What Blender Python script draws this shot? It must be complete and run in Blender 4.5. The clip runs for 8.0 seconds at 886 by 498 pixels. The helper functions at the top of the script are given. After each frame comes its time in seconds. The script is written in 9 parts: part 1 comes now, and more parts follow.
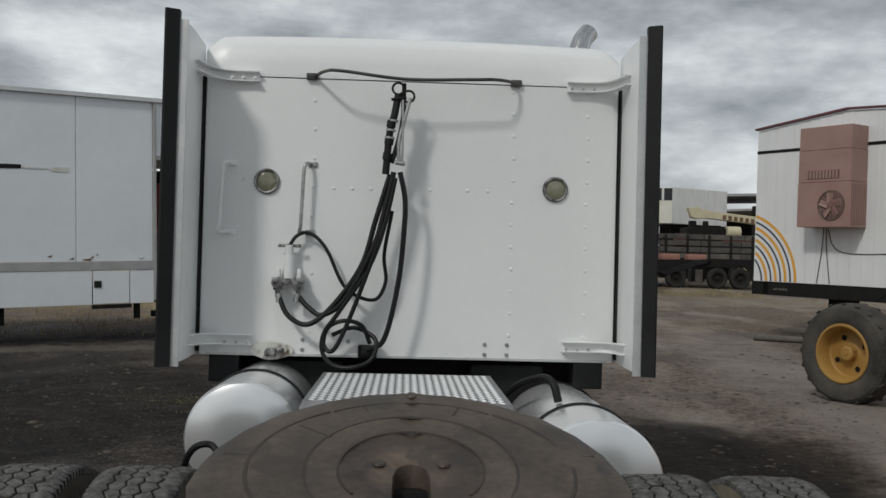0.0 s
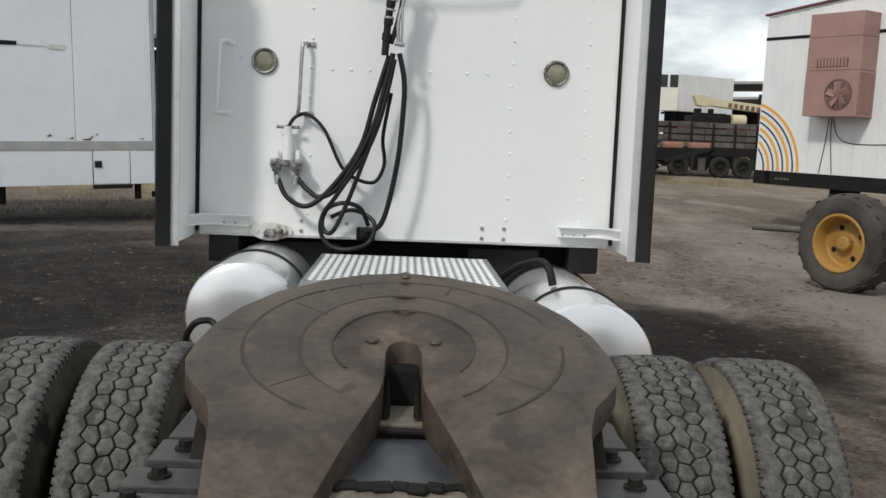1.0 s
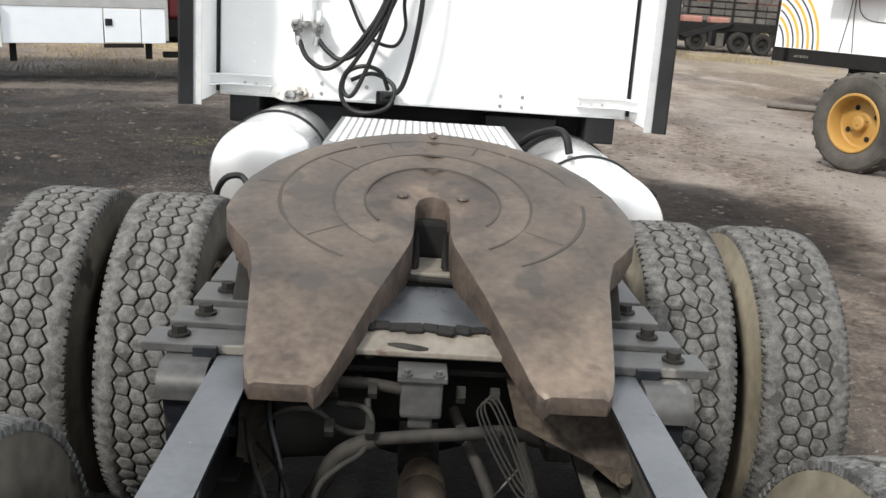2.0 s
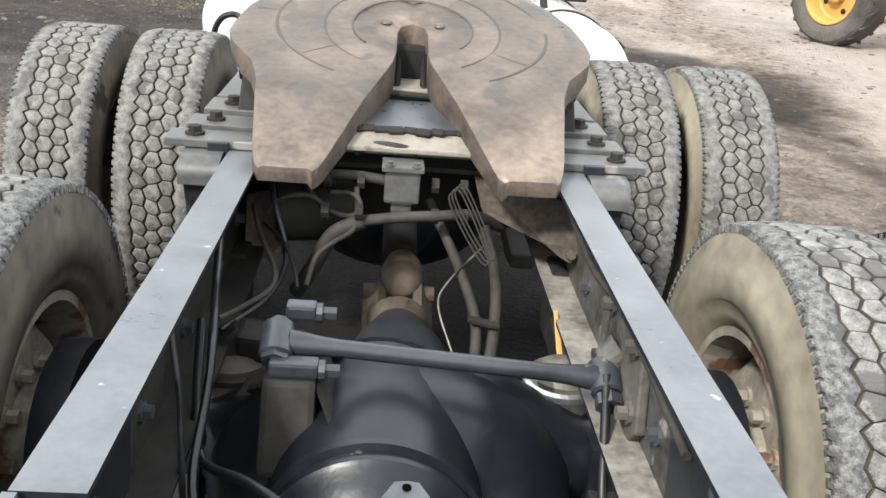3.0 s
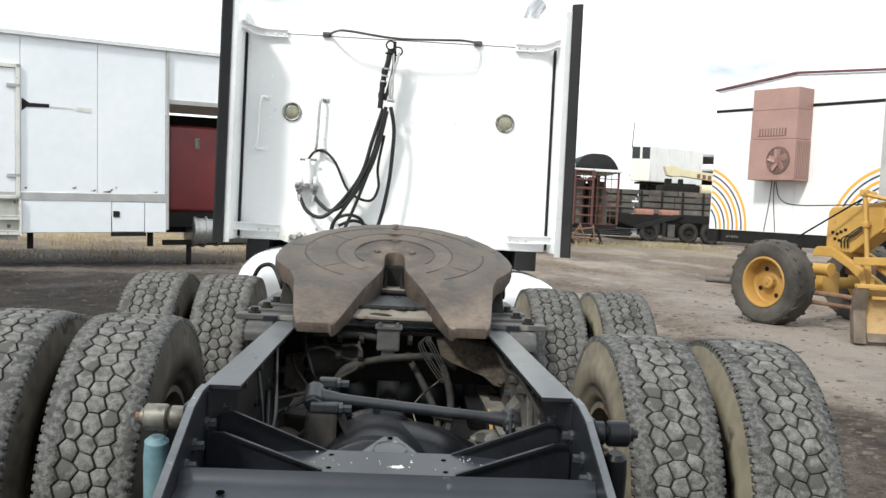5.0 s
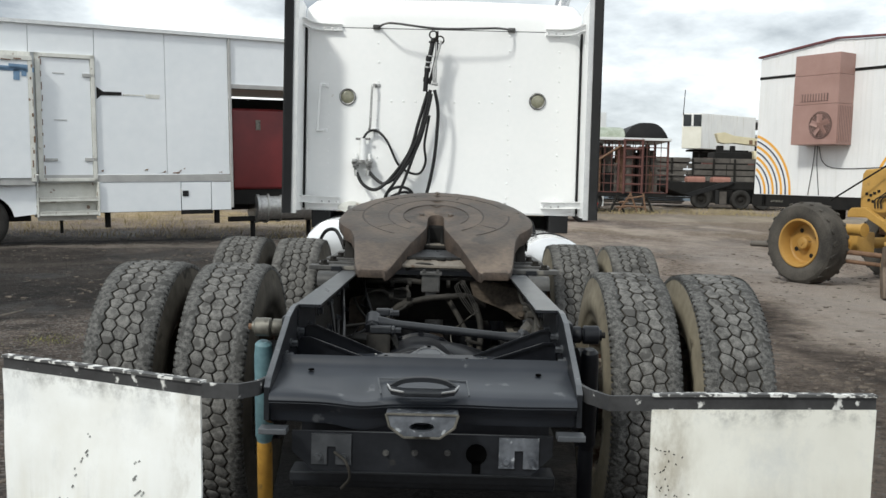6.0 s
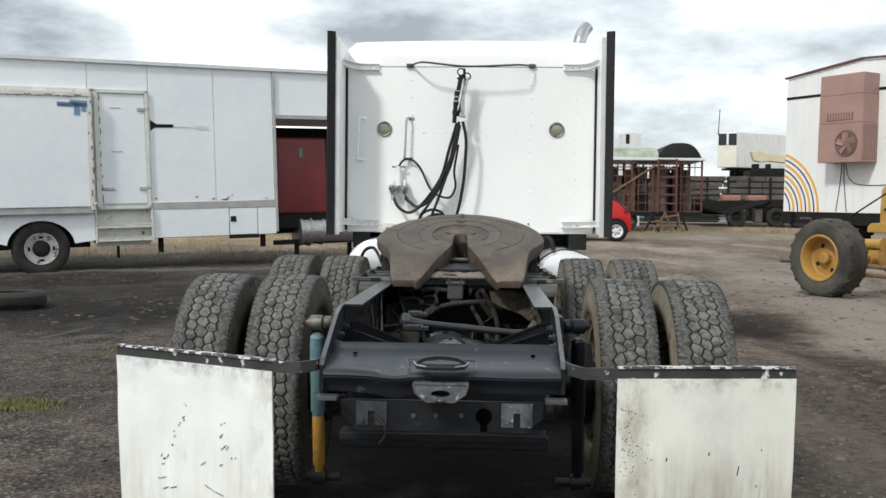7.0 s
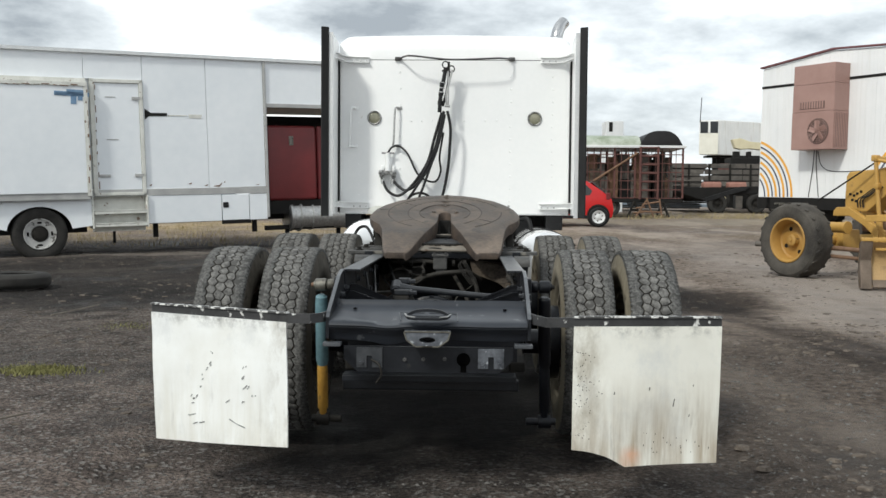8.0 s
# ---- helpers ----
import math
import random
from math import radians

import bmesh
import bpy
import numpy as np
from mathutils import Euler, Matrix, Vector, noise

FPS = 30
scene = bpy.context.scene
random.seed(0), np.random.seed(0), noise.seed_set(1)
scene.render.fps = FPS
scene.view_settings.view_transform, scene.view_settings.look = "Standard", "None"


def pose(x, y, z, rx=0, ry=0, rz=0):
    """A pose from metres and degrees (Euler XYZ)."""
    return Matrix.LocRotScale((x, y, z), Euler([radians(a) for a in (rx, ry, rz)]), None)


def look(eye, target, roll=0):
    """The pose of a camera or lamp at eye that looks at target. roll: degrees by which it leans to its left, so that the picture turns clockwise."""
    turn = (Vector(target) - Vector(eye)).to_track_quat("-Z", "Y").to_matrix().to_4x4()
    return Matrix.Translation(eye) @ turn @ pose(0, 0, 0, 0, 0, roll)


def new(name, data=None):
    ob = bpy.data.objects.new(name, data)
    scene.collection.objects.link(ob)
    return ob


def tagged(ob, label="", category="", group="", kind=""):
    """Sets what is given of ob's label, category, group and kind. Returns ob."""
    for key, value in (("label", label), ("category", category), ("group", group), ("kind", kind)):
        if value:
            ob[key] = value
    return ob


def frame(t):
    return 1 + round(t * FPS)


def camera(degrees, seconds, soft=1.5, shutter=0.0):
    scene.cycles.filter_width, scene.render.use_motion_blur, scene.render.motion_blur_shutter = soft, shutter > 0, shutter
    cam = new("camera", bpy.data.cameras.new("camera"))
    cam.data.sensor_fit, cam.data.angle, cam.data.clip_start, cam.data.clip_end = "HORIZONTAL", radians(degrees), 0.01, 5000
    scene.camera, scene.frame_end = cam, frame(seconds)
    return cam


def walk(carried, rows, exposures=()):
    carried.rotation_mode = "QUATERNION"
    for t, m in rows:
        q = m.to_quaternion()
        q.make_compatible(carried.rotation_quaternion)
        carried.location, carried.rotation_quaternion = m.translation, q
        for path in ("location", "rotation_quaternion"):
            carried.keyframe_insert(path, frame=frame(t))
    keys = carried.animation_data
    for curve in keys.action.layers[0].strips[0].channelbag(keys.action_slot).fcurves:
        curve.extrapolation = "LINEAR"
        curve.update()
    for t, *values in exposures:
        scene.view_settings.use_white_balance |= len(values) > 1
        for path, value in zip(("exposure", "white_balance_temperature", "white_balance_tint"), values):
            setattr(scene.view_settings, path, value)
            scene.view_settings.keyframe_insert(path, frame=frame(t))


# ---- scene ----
cam = camera(50.6, 8.0)
PATH = [
    (0, (-0.028, 0.295, 1.674), (0.053, 2.294, 1.708), 1.5),
    (0.5, (-0.016, 0.29, 1.666), (0.089, 2.287, 1.611), 1.6),
    (1, (-0.01, 0.273, 1.667), (0.075, 2.26, 1.457), 2.3),
    (2.3, (-0.081, 0.107, 1.639), (0.022, 2.024, 1.077), 4.6),
    (2.5, (-0.086, 0.051, 1.629), (0.034, 1.95, 1.011), 4.9),
    (3, (-0.055, -0.218, 1.573), (0.078, 1.644, 0.858), 4.8),
    (3.3, (-0.016, -0.396, 1.586), (0.128, 1.434, 0.79), 5.6),
    (3.5, (0.004, -0.474, 1.554), (0.148, 1.346, 0.739), 4.2),
    (4, (-0.049, -0.794, 1.474), (0.231, 1.079, 0.832), 8.2),
    (4.5, (-0.077, -1.12, 1.435), (0.182, 0.826, 1.054), 7.2),
    (5, (-0.022, -1.532, 1.344), (0.091, 0.464, 1.289), 2.8),
    (5.2, (-0.014, -1.683, 1.308), (0.035, 0.315, 1.234), 0.5),
    (6.3, (0.1, -2.637, 1.323), (0.069, -0.641, 1.206), 2.2),
    (6.5, (0.134, -2.78, 1.329), (0.089, -0.784, 1.219), 2.5),
    (7, (0.148, -3.147, 1.309), (0.058, -1.15, 1.24), 0.6),
    (7.5, (0.141, -3.482, 1.296), (0.079, -1.484, 1.213), 0.0),
    (8, (0.18, -3.794, 1.258), (0.119, -1.797, 1.164), 0.5),
]
EXPOSURES = [(0, -0.14, 6370, 6), (0.7, 0.22, 6400, 6), (1.2, 0.70, 6420, 7), (2.3, 1.90, 6500, 8), (2.8, 2.38, 6460, 8), (3.5, 2.77, 6350, 6), (4.0, 2.84, 6320, 6), (4.5, 2.63, 6330, 6), (4.8, 2.08, 6390, 6), (5.2, 1.02, 6420, 5), (6.3, 0.89, 6390, 5), (8, 0.91, 6400, 5)]
walk(cam, [(t, look(eye, target, roll)) for t, eye, target, roll in PATH], exposures=EXPOSURES)

# ---------------- daylight ----------------
SUN_DIR = Vector((-0.445, -0.593, 0.67)).normalized()
world = bpy.data.worlds.new("overcast_sky")
scene.world = world
world.use_nodes = True
wn, wl = world.node_tree.nodes, world.node_tree.links
wn.clear()
w_out = wn.new("ShaderNodeOutputWorld")
w_bg = wn.new("ShaderNodeBackground")
w_sky = wn.new("ShaderNodeTexSky")
w_sky.sky_type = "NISHITA"
w_sky.sun_disc = False
w_sky.sun_elevation = math.asin(SUN_DIR.z)
w_sky.sun_rotation = math.atan2(SUN_DIR.x, SUN_DIR.y)
w_sky.dust_density = 3.0
w_co = wn.new("ShaderNodeTexCoord")
w_map = wn.new("ShaderNodeMapping")
w_map.inputs["Scale"].default_value = (1.0, 1.0, 2.6)
w_noise = wn.new("ShaderNodeTexNoise")
w_noise.inputs["Scale"].default_value = 3.9
w_noise.inputs["Detail"].default_value = 8.0
w_noise.inputs["Roughness"].default_value = 0.58
w_ramp = wn.new("ShaderNodeValToRGB")
w_ramp.color_ramp.elements[0].position = 0.34
w_ramp.color_ramp.elements[0].color = (2.7, 2.85, 3.1, 1)
w_ramp.color_ramp.elements[1].position = 0.66
w_ramp.color_ramp.elements[1].color = (10.4, 10.5, 10.6, 1)
w_mid = w_ramp.color_ramp.elements.new(0.50)
w_mid.color = (5.9, 6.05, 6.3, 1)
w_mix = wn.new("ShaderNodeMixRGB")
w_mix.inputs[0].default_value = 0.9
wl.new(w_co.outputs["Generated"], w_map.inputs["Vector"])
wl.new(w_map.outputs["Vector"], w_noise.inputs["Vector"])
wl.new(w_noise.outputs["Fac"], w_ramp.inputs["Fac"])
wl.new(w_sky.outputs["Color"], w_mix.inputs[1])
wl.new(w_ramp.outputs["Color"], w_mix.inputs[2])
wl.new(w_mix.outputs["Color"], w_bg.inputs["Color"])
w_bg.inputs["Strength"].default_value = 0.088
wl.new(w_bg.outputs["Background"], w_out.inputs["Surface"])

sun_data = bpy.data.lights.new("sun", "SUN")
sun_data.energy = 1.25
sun_data.angle = radians(7.0)
sun_data.color = (1.0, 0.96, 0.9)
sun = new("sun", sun_data)
sun.matrix_world = look(SUN_DIR * 60, (0, 0, 0))


# ---------------- materials ----------------
def surf(name, dark, light, scale=6.0, rough=0.6, metal=0.0, bump=0.15, fine=60.0, spot=None, spot_at=0.68, spot_scale=9.0,
         spread=(0.3, 0.7), rough_var=0.12, per_piece=0.0, streak=None, spec=0.5):
    """Two scales of variation between two colours, relief, optional spots of wear and vertical streaks."""
    m = bpy.data.materials.new(name)
    m.use_nodes = True
    n, l = m.node_tree.nodes, m.node_tree.links
    b = n["Principled BSDF"]
    co = n.new("ShaderNodeTexCoord")
    big = n.new("ShaderNodeTexNoise")
    big.inputs["Scale"].default_value, big.inputs["Detail"].default_value = scale, 5.0
    small = n.new("ShaderNodeTexNoise")
    small.inputs["Scale"].default_value, small.inputs["Detail"].default_value = fine, 4.0
    for t in (big, small):
        l.new(co.outputs["Object"], t.inputs["Vector"])
    add = n.new("ShaderNodeMath")
    add.operation = "MULTIPLY_ADD"
    add.inputs[1].default_value = 0.35
    l.new(small.outputs["Fac"], add.inputs[0])
    sc = n.new("ShaderNodeMath")
    sc.operation = "MULTIPLY"
    sc.inputs[1].default_value = 0.65
    l.new(big.outputs["Fac"], sc.inputs[0])
    l.new(sc.outputs[0], add.inputs[2])
    ramp = n.new("ShaderNodeValToRGB")
    ramp.color_ramp.elements[0].position, ramp.color_ramp.elements[0].color = spread[0], (*dark, 1)
    ramp.color_ramp.elements[1].position, ramp.color_ramp.elements[1].color = spread[1], (*light, 1)
    l.new(add.outputs[0], ramp.inputs["Fac"])
    col = ramp.outputs["Color"]
    if spot:
        s = n.new("ShaderNodeTexNoise")
        s.inputs["Scale"].default_value, s.inputs["Detail"].default_value = spot_scale, 6.0
        l.new(co.outputs["Object"], s.inputs["Vector"])
        r = n.new("ShaderNodeValToRGB")
        r.color_ramp.elements[0].position, r.color_ramp.elements[1].position = spot_at, spot_at + 0.05
        l.new(s.outputs["Fac"], r.inputs["Fac"])
        mx = n.new("ShaderNodeMixRGB")
        mx.inputs[2].default_value = (*spot, 1)
        l.new(r.outputs["Color"], mx.inputs[0])
        l.new(col, mx.inputs[1])
        col = mx.outputs["Color"]
    if streak:
        mp = n.new("ShaderNodeMapping")
        mp.inputs["Scale"].default_value = (9.0, 9.0, 0.5)
        s = n.new("ShaderNodeTexNoise")
        s.inputs["Scale"].default_value, s.inputs["Detail"].default_value = 1.5, 4.0
        l.new(co.outputs["Object"], mp.inputs["Vector"])
        l.new(mp.outputs["Vector"], s.inputs["Vector"])
        r = n.new("ShaderNodeValToRGB")
        r.color_ramp.elements[0].position, r.color_ramp.elements[1].position = 0.52, 0.8
        r.color_ramp.elements[1].color = (0.75, 0.75, 0.75, 1)
        l.new(s.outputs["Fac"], r.inputs["Fac"])
        mx = n.new("ShaderNodeMixRGB")
        mx.inputs[2].default_value = (*streak, 1)
        l.new(r.outputs["Color"], mx.inputs[0])
        l.new(col, mx.inputs[1])
        col = mx.outputs["Color"]
    if per_piece:
        info = n.new("ShaderNodeObjectInfo")
        hsv = n.new("ShaderNodeHueSaturation")
        mr = n.new("ShaderNodeMapRange")
        mr.inputs["To Min"].default_value, mr.inputs["To Max"].default_value = 1 - per_piece, 1 + per_piece
        l.new(info.outputs["Random"], mr.inputs["Value"])
        l.new(mr.outputs[0], hsv.inputs["Value"])
        l.new(col, hsv.inputs["Color"])
        col = hsv.outputs["Color"]
    l.new(col, b.inputs["Base Color"])
    b.inputs["Metallic"].default_value = metal
    b.inputs["Specular IOR Level"].default_value = spec
    mr = n.new("ShaderNodeMapRange")
    mr.inputs["To Min"].default_value, mr.inputs["To Max"].default_value = max(0.03, rough - rough_var), min(1, rough + rough_var)
    l.new(add.outputs[0], mr.inputs["Value"])
    l.new(mr.outputs[0], b.inputs["Roughness"])
    if bump:
        bp = n.new("ShaderNodeBump")
        bp.inputs["Strength"].default_value, bp.inputs["Distance"].default_value = bump, 0.01
        l.new(add.outputs[0], bp.inputs["Height"])
        l.new(bp.outputs["Normal"], b.inputs["Normal"])
    return m


M_CAB = surf("cab_white_paint", (0.80, 0.81, 0.81), (0.86, 0.86, 0.855), 1.6, 0.34, bump=0.02, fine=25, spot=(0.60, 0.58, 0.53), spot_at=0.74, spot_scale=14)
M_TRIM = surf("aluminium_trim", (0.55, 0.56, 0.57), (0.72, 0.72, 0.71), 7, 0.38, 0.5, bump=0.05)
M_RUBBER = surf("black_rubber", (0.005, 0.005, 0.0055), (0.015, 0.015, 0.016), 6, 0.6, bump=0.1, spec=0.3)
M_TREAD = surf("worn_dusty_tread", (0.044, 0.043, 0.041), (0.168, 0.163, 0.154), 40, 0.9, bump=0.8, fine=220, spread=(0.32, 0.67), spec=0.25, spot=(0.062, 0.060, 0.057), spot_at=0.57, spot_scale=14)
M_GROOVE = surf("dusty_tyre_groove", (0.030, 0.0275, 0.024), (0.080, 0.073, 0.063), 10, 0.95, bump=0.3, spec=0.2)
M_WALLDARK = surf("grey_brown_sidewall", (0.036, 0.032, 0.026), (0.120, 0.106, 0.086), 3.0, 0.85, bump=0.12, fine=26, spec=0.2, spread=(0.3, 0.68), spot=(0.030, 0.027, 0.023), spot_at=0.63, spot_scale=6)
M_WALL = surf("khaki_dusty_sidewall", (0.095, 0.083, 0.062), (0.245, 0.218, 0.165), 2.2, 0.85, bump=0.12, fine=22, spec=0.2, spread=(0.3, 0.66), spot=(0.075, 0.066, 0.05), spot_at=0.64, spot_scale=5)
M_RIM = surf("rusty_painted_rim", (0.08, 0.07, 0.06), (0.32, 0.28, 0.22), 8, 0.75, spot=(0.10, 0.05, 0.03), spot_at=0.56)
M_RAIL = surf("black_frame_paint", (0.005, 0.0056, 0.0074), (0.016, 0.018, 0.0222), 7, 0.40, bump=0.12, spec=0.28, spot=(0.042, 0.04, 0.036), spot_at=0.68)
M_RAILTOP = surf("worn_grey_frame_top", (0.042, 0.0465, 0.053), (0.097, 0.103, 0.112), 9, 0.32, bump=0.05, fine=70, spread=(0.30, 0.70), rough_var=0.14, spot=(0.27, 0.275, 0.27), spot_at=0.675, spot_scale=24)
M_ENDPLATE = surf("dented_black_steel", (0.015, 0.0175, 0.023), (0.032, 0.0365, 0.046), 3, 0.30, bump=0.02, fine=9, rough_var=0.10, spec=0.36, spot=(0.085, 0.09, 0.098), spot_at=0.66, spot_scale=16)
M_GREASE = surf("dark_grease_line", (0.022, 0.016, 0.012), (0.045, 0.034, 0.026), 12, 0.6, bump=0.1)
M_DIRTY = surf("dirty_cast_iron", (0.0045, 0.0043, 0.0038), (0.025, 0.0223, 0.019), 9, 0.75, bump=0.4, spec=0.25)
M_BLACK = surf("glossy_black_axle_paint", (0.003, 0.0033, 0.0048), (0.011, 0.0125, 0.0165), 5, 0.35, bump=0.16, spec=0.27, spot=(0.06, 0.057, 0.052), spot_at=0.71, spot_scale=24)
M_HOSE = surf("black_hose", (0.004, 0.004, 0.0045), (0.014, 0.014, 0.015), 20, 0.42, bump=0.06, spec=0.35)
M_HOSEDUST = surf("dusty_hose", (0.011, 0.0102, 0.009), (0.042, 0.038, 0.033), 20, 0.75, bump=0.2, spec=0.25)
M_STEEL = surf("zinc_steel", (0.30, 0.30, 0.30), (0.55, 0.55, 0.54), 20, 0.4, 0.8, bump=0.1)
M_CHROME = surf("dulled_chrome", (0.40, 0.40, 0.41), (0.56, 0.56, 0.56), 3, 0.16, 1.0, bump=0.01, rough_var=0.05)
M_ALU = surf("polished_tank_aluminium", (0.80, 0.81, 0.82), (0.88, 0.88, 0.88), 1.2, 0.24, 0.7, bump=0.0, fine=4, rough_var=0.05)
M_DECK = surf("bright_tread_bars", (0.72, 0.73, 0.74), (0.86, 0.86, 0.86), 12, 0.4, 0.4, bump=0.03)
M_FLAP = surf("dirty_white_flap", (0.60, 0.595, 0.54), (0.84, 0.845, 0.82), 2.6, 0.6, bump=0.04, fine=22, spread=(0.26, 0.60), spot=(0.40, 0.34, 0.24), spot_at=0.70, spot_scale=8, streak=(0.60, 0.56, 0.46))
M_SCUFF = surf("grey_rubbed_scuff", (0.10, 0.105, 0.10), (0.45, 0.46, 0.45), 60, 0.8, bump=0.0, spread=(0.36, 0.64))
M_GLAD = surf("scuffed_coupling_metal", (0.05, 0.048, 0.045), (0.42, 0.42, 0.41), 40, 0.4, 0.5, bump=0.1, spread=(0.36, 0.62), spot=(0.03, 0.028, 0.026), spot_at=0.58, spot_scale=60)
M_FLAPBAR = surf("chipped_black_bar", (0.015, 0.015, 0.016), (0.05, 0.05, 0.052), 9, 0.6, spot=(0.62, 0.62, 0.60), spot_at=0.62, spot_scale=22)
M_FLAPTOP = surf("chipped_white_edge", (0.03, 0.03, 0.03), (0.10, 0.10, 0.10), 9, 0.6, spot=(0.68, 0.68, 0.66), spot_at=0.50, spot_scale=26)
M_TEAL = surf("teal_shock_paint", (0.075, 0.15, 0.18), (0.17, 0.29, 0.32), 9, 0.6, spot=(0.05, 0.06, 0.06), spot_at=0.64)
M_YELSHOCK = surf("yellow_shock_paint", (0.30, 0.15, 0.025), (0.48, 0.27, 0.045), 9, 0.6, spot=(0.09, 0.07, 0.04), spot_at=0.62)
M_PALE = surf("pale_worn_metal", (0.065, 0.060, 0.050), (0.24, 0.23, 0.20), 22, 0.45, 0.5, spot=(0.03, 0.026, 0.021), spot_at=0.56, spot_scale=14)
M_TAN = surf("tan_rusted_iron", (0.050, 0.037, 0.027), (0.17, 0.128, 0.092), 14, 0.6, bump=0.2)
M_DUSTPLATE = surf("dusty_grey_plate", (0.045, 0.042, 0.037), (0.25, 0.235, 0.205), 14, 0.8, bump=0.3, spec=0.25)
M_RUST = surf("brown_rust", (0.09, 0.05, 0.03), (0.22, 0.13, 0.08), 10, 0.85, bump=0.4)
M_LENS = surf("yellowed_lamp_glass", (0.16, 0.16, 0.11), (0.30, 0.29, 0.22), 30, 0.15, bump=0.25, fine=90)
M_TRAILER = surf("faded_white_panel", (0.72, 0.755, 0.79), (0.82, 0.845, 0.87), 0.7, 0.42, bump=0.02, fine=6, spot=(0.50, 0.53, 0.56), spot_at=0.76, spot_scale=3)
M_TRAILDIRT = surf("dirty_cream_frame", (0.52, 0.52, 0.48), (0.74, 0.74, 0.70), 5, 0.6, bump=0.1, spot=(0.20, 0.14, 0.10), spot_at=0.63, spot_scale=7)
M_GREYTRIM = surf("grey_trim", (0.30, 0.30, 0.30), (0.45, 0.45, 0.44), 4, 0.55, bump=0.05)
M_HOLE = surf("black_hole", (0.001, 0.001, 0.001), (0.003, 0.003, 0.003), 5, 0.95, bump=0, spec=0.0)
M_WHEELGREY = surf("dusty_grey_wheel_paint", (0.26, 0.26, 0.255), (0.46, 0.455, 0.44), 7, 0.6, bump=0.1, spot=(0.05, 0.045, 0.04), spot_at=0.58, spot_scale=9)
M_DARK = surf("dark_recess", (0.005, 0.005, 0.005), (0.016, 0.015, 0.014), 5, 0.8, spec=0.25)
M_BLUETAPE = surf("blue_paint_patch", (0.10, 0.18, 0.30), (0.20, 0.32, 0.46), 8, 0.6, bump=0.05)
M_RED = surf("dull_red_paint", (0.105, 0.008, 0.010), (0.165, 0.016, 0.018), 3, 0.45, bump=0.05)
M_CARRED = surf("red_car_paint", (0.45, 0.012, 0.015), (0.55, 0.02, 0.02), 3, 0.2, bump=0.0)
M_GLASS = surf("dark_window_glass", (0.012, 0.014, 0.016), (0.03, 0.033, 0.036), 3, 0.08, bump=0.0)
M_YELLOW = surf("grader_yellow_paint", (0.36, 0.205, 0.045), (0.54, 0.325, 0.085), 3, 0.55, bump=0.08, spot=(0.16, 0.10, 0.05), spot_at=0.66, spot_scale=6)
M_YELRIM = surf("ochre_rim_paint", (0.31, 0.17, 0.04), (0.43, 0.245, 0.06), 3, 0.6, bump=0.04, spot=(0.13, 0.085, 0.045), spot_at=0.68, spot_scale=7)
M_OLDTYRE = surf("weathered_black_tyre", (0.012, 0.0115, 0.011), (0.042, 0.040, 0.037), 4, 0.8, bump=0.2, spec=0.25)
M_BIGTYRE = surf("dusty_black_tyre", (0.030, 0.028, 0.026), (0.112, 0.102, 0.089), 3, 0.9, bump=0.25, spec=0.2)
M_ACBROWN = surf("brown_air_conditioner_paint", (0.28, 0.165, 0.14), (0.36, 0.225, 0.195), 3, 0.5, bump=0.04)
M_ACDARK = surf("dark_brown_louvre", (0.10, 0.062, 0.054), (0.16, 0.10, 0.088), 6, 0.6)
M_OFFICE = surf("white_office_panel", (0.70, 0.71, 0.72), (0.80, 0.80, 0.80), 1.5, 0.5, bump=0.02, streak=(0.66, 0.66, 0.64))
M_ROOFRED = surf("maroon_roof_edge", (0.09, 0.025, 0.03), (0.17, 0.055, 0.055), 6, 0.6)
M_ORANGE = surf("orange_stripe_paint", (0.70, 0.33, 0.04), (0.80, 0.42, 0.07), 4, 0.5, bump=0.0)
M_NAVY = surf("dark_blue_stripe_paint", (0.03, 0.04, 0.08), (0.06, 0.07, 0.12), 4, 0.5, bump=0.0)
M_CAGE = surf("rusty_red_tube", (0.060, 0.024, 0.021), (0.13, 0.052, 0.043), 6, 0.8)
M_FARWHITE = surf("far_white_paint", (0.55, 0.56, 0.57), (0.70, 0.71, 0.71), 2, 0.5)
M_VAN = surf("white_van_body_paint", (0.70, 0.70, 0.69), (0.82, 0.82, 0.80), 2, 0.5, bump=0.03, streak=(0.55, 0.52, 0.46))
M_VANCREAM = surf("cream_van_paint", (0.66, 0.64, 0.55), (0.77, 0.75, 0.67), 3, 0.55, bump=0.03)
M_CREAM = surf("cream_boom_paint", (0.52, 0.46, 0.30), (0.64, 0.58, 0.41), 4, 0.6)
M_TARP = surf("green_stained_cover", (0.12, 0.16, 0.08), (0.50, 0.53, 0.48), 2, 0.7)
M_TIMBER = surf("weathered_board", (0.05, 0.045, 0.04), (0.14, 0.125, 0.11), 4, 0.85, per_piece=0.25)
M_RUBBERTOP = surf("pale_dust_caked_tread", (0.046, 0.045, 0.044), (0.205, 0.200, 0.190), 42, 0.85, bump=0.8, fine=230, spread=(0.33, 0.66), spec=0.3, spot=(0.070, 0.068, 0.065), spot_at=0.55, spot_scale=15)
M_SHOULDER = surf("speckled_worn_shoulder_rubber", (0.030, 0.030, 0.030), (0.150, 0.148, 0.142), 70, 0.85, bump=0.9, fine=260, spread=(0.36, 0.62), spec=0.3, spot=(0.055, 0.054, 0.052), spot_at=0.56, spot_scale=22)
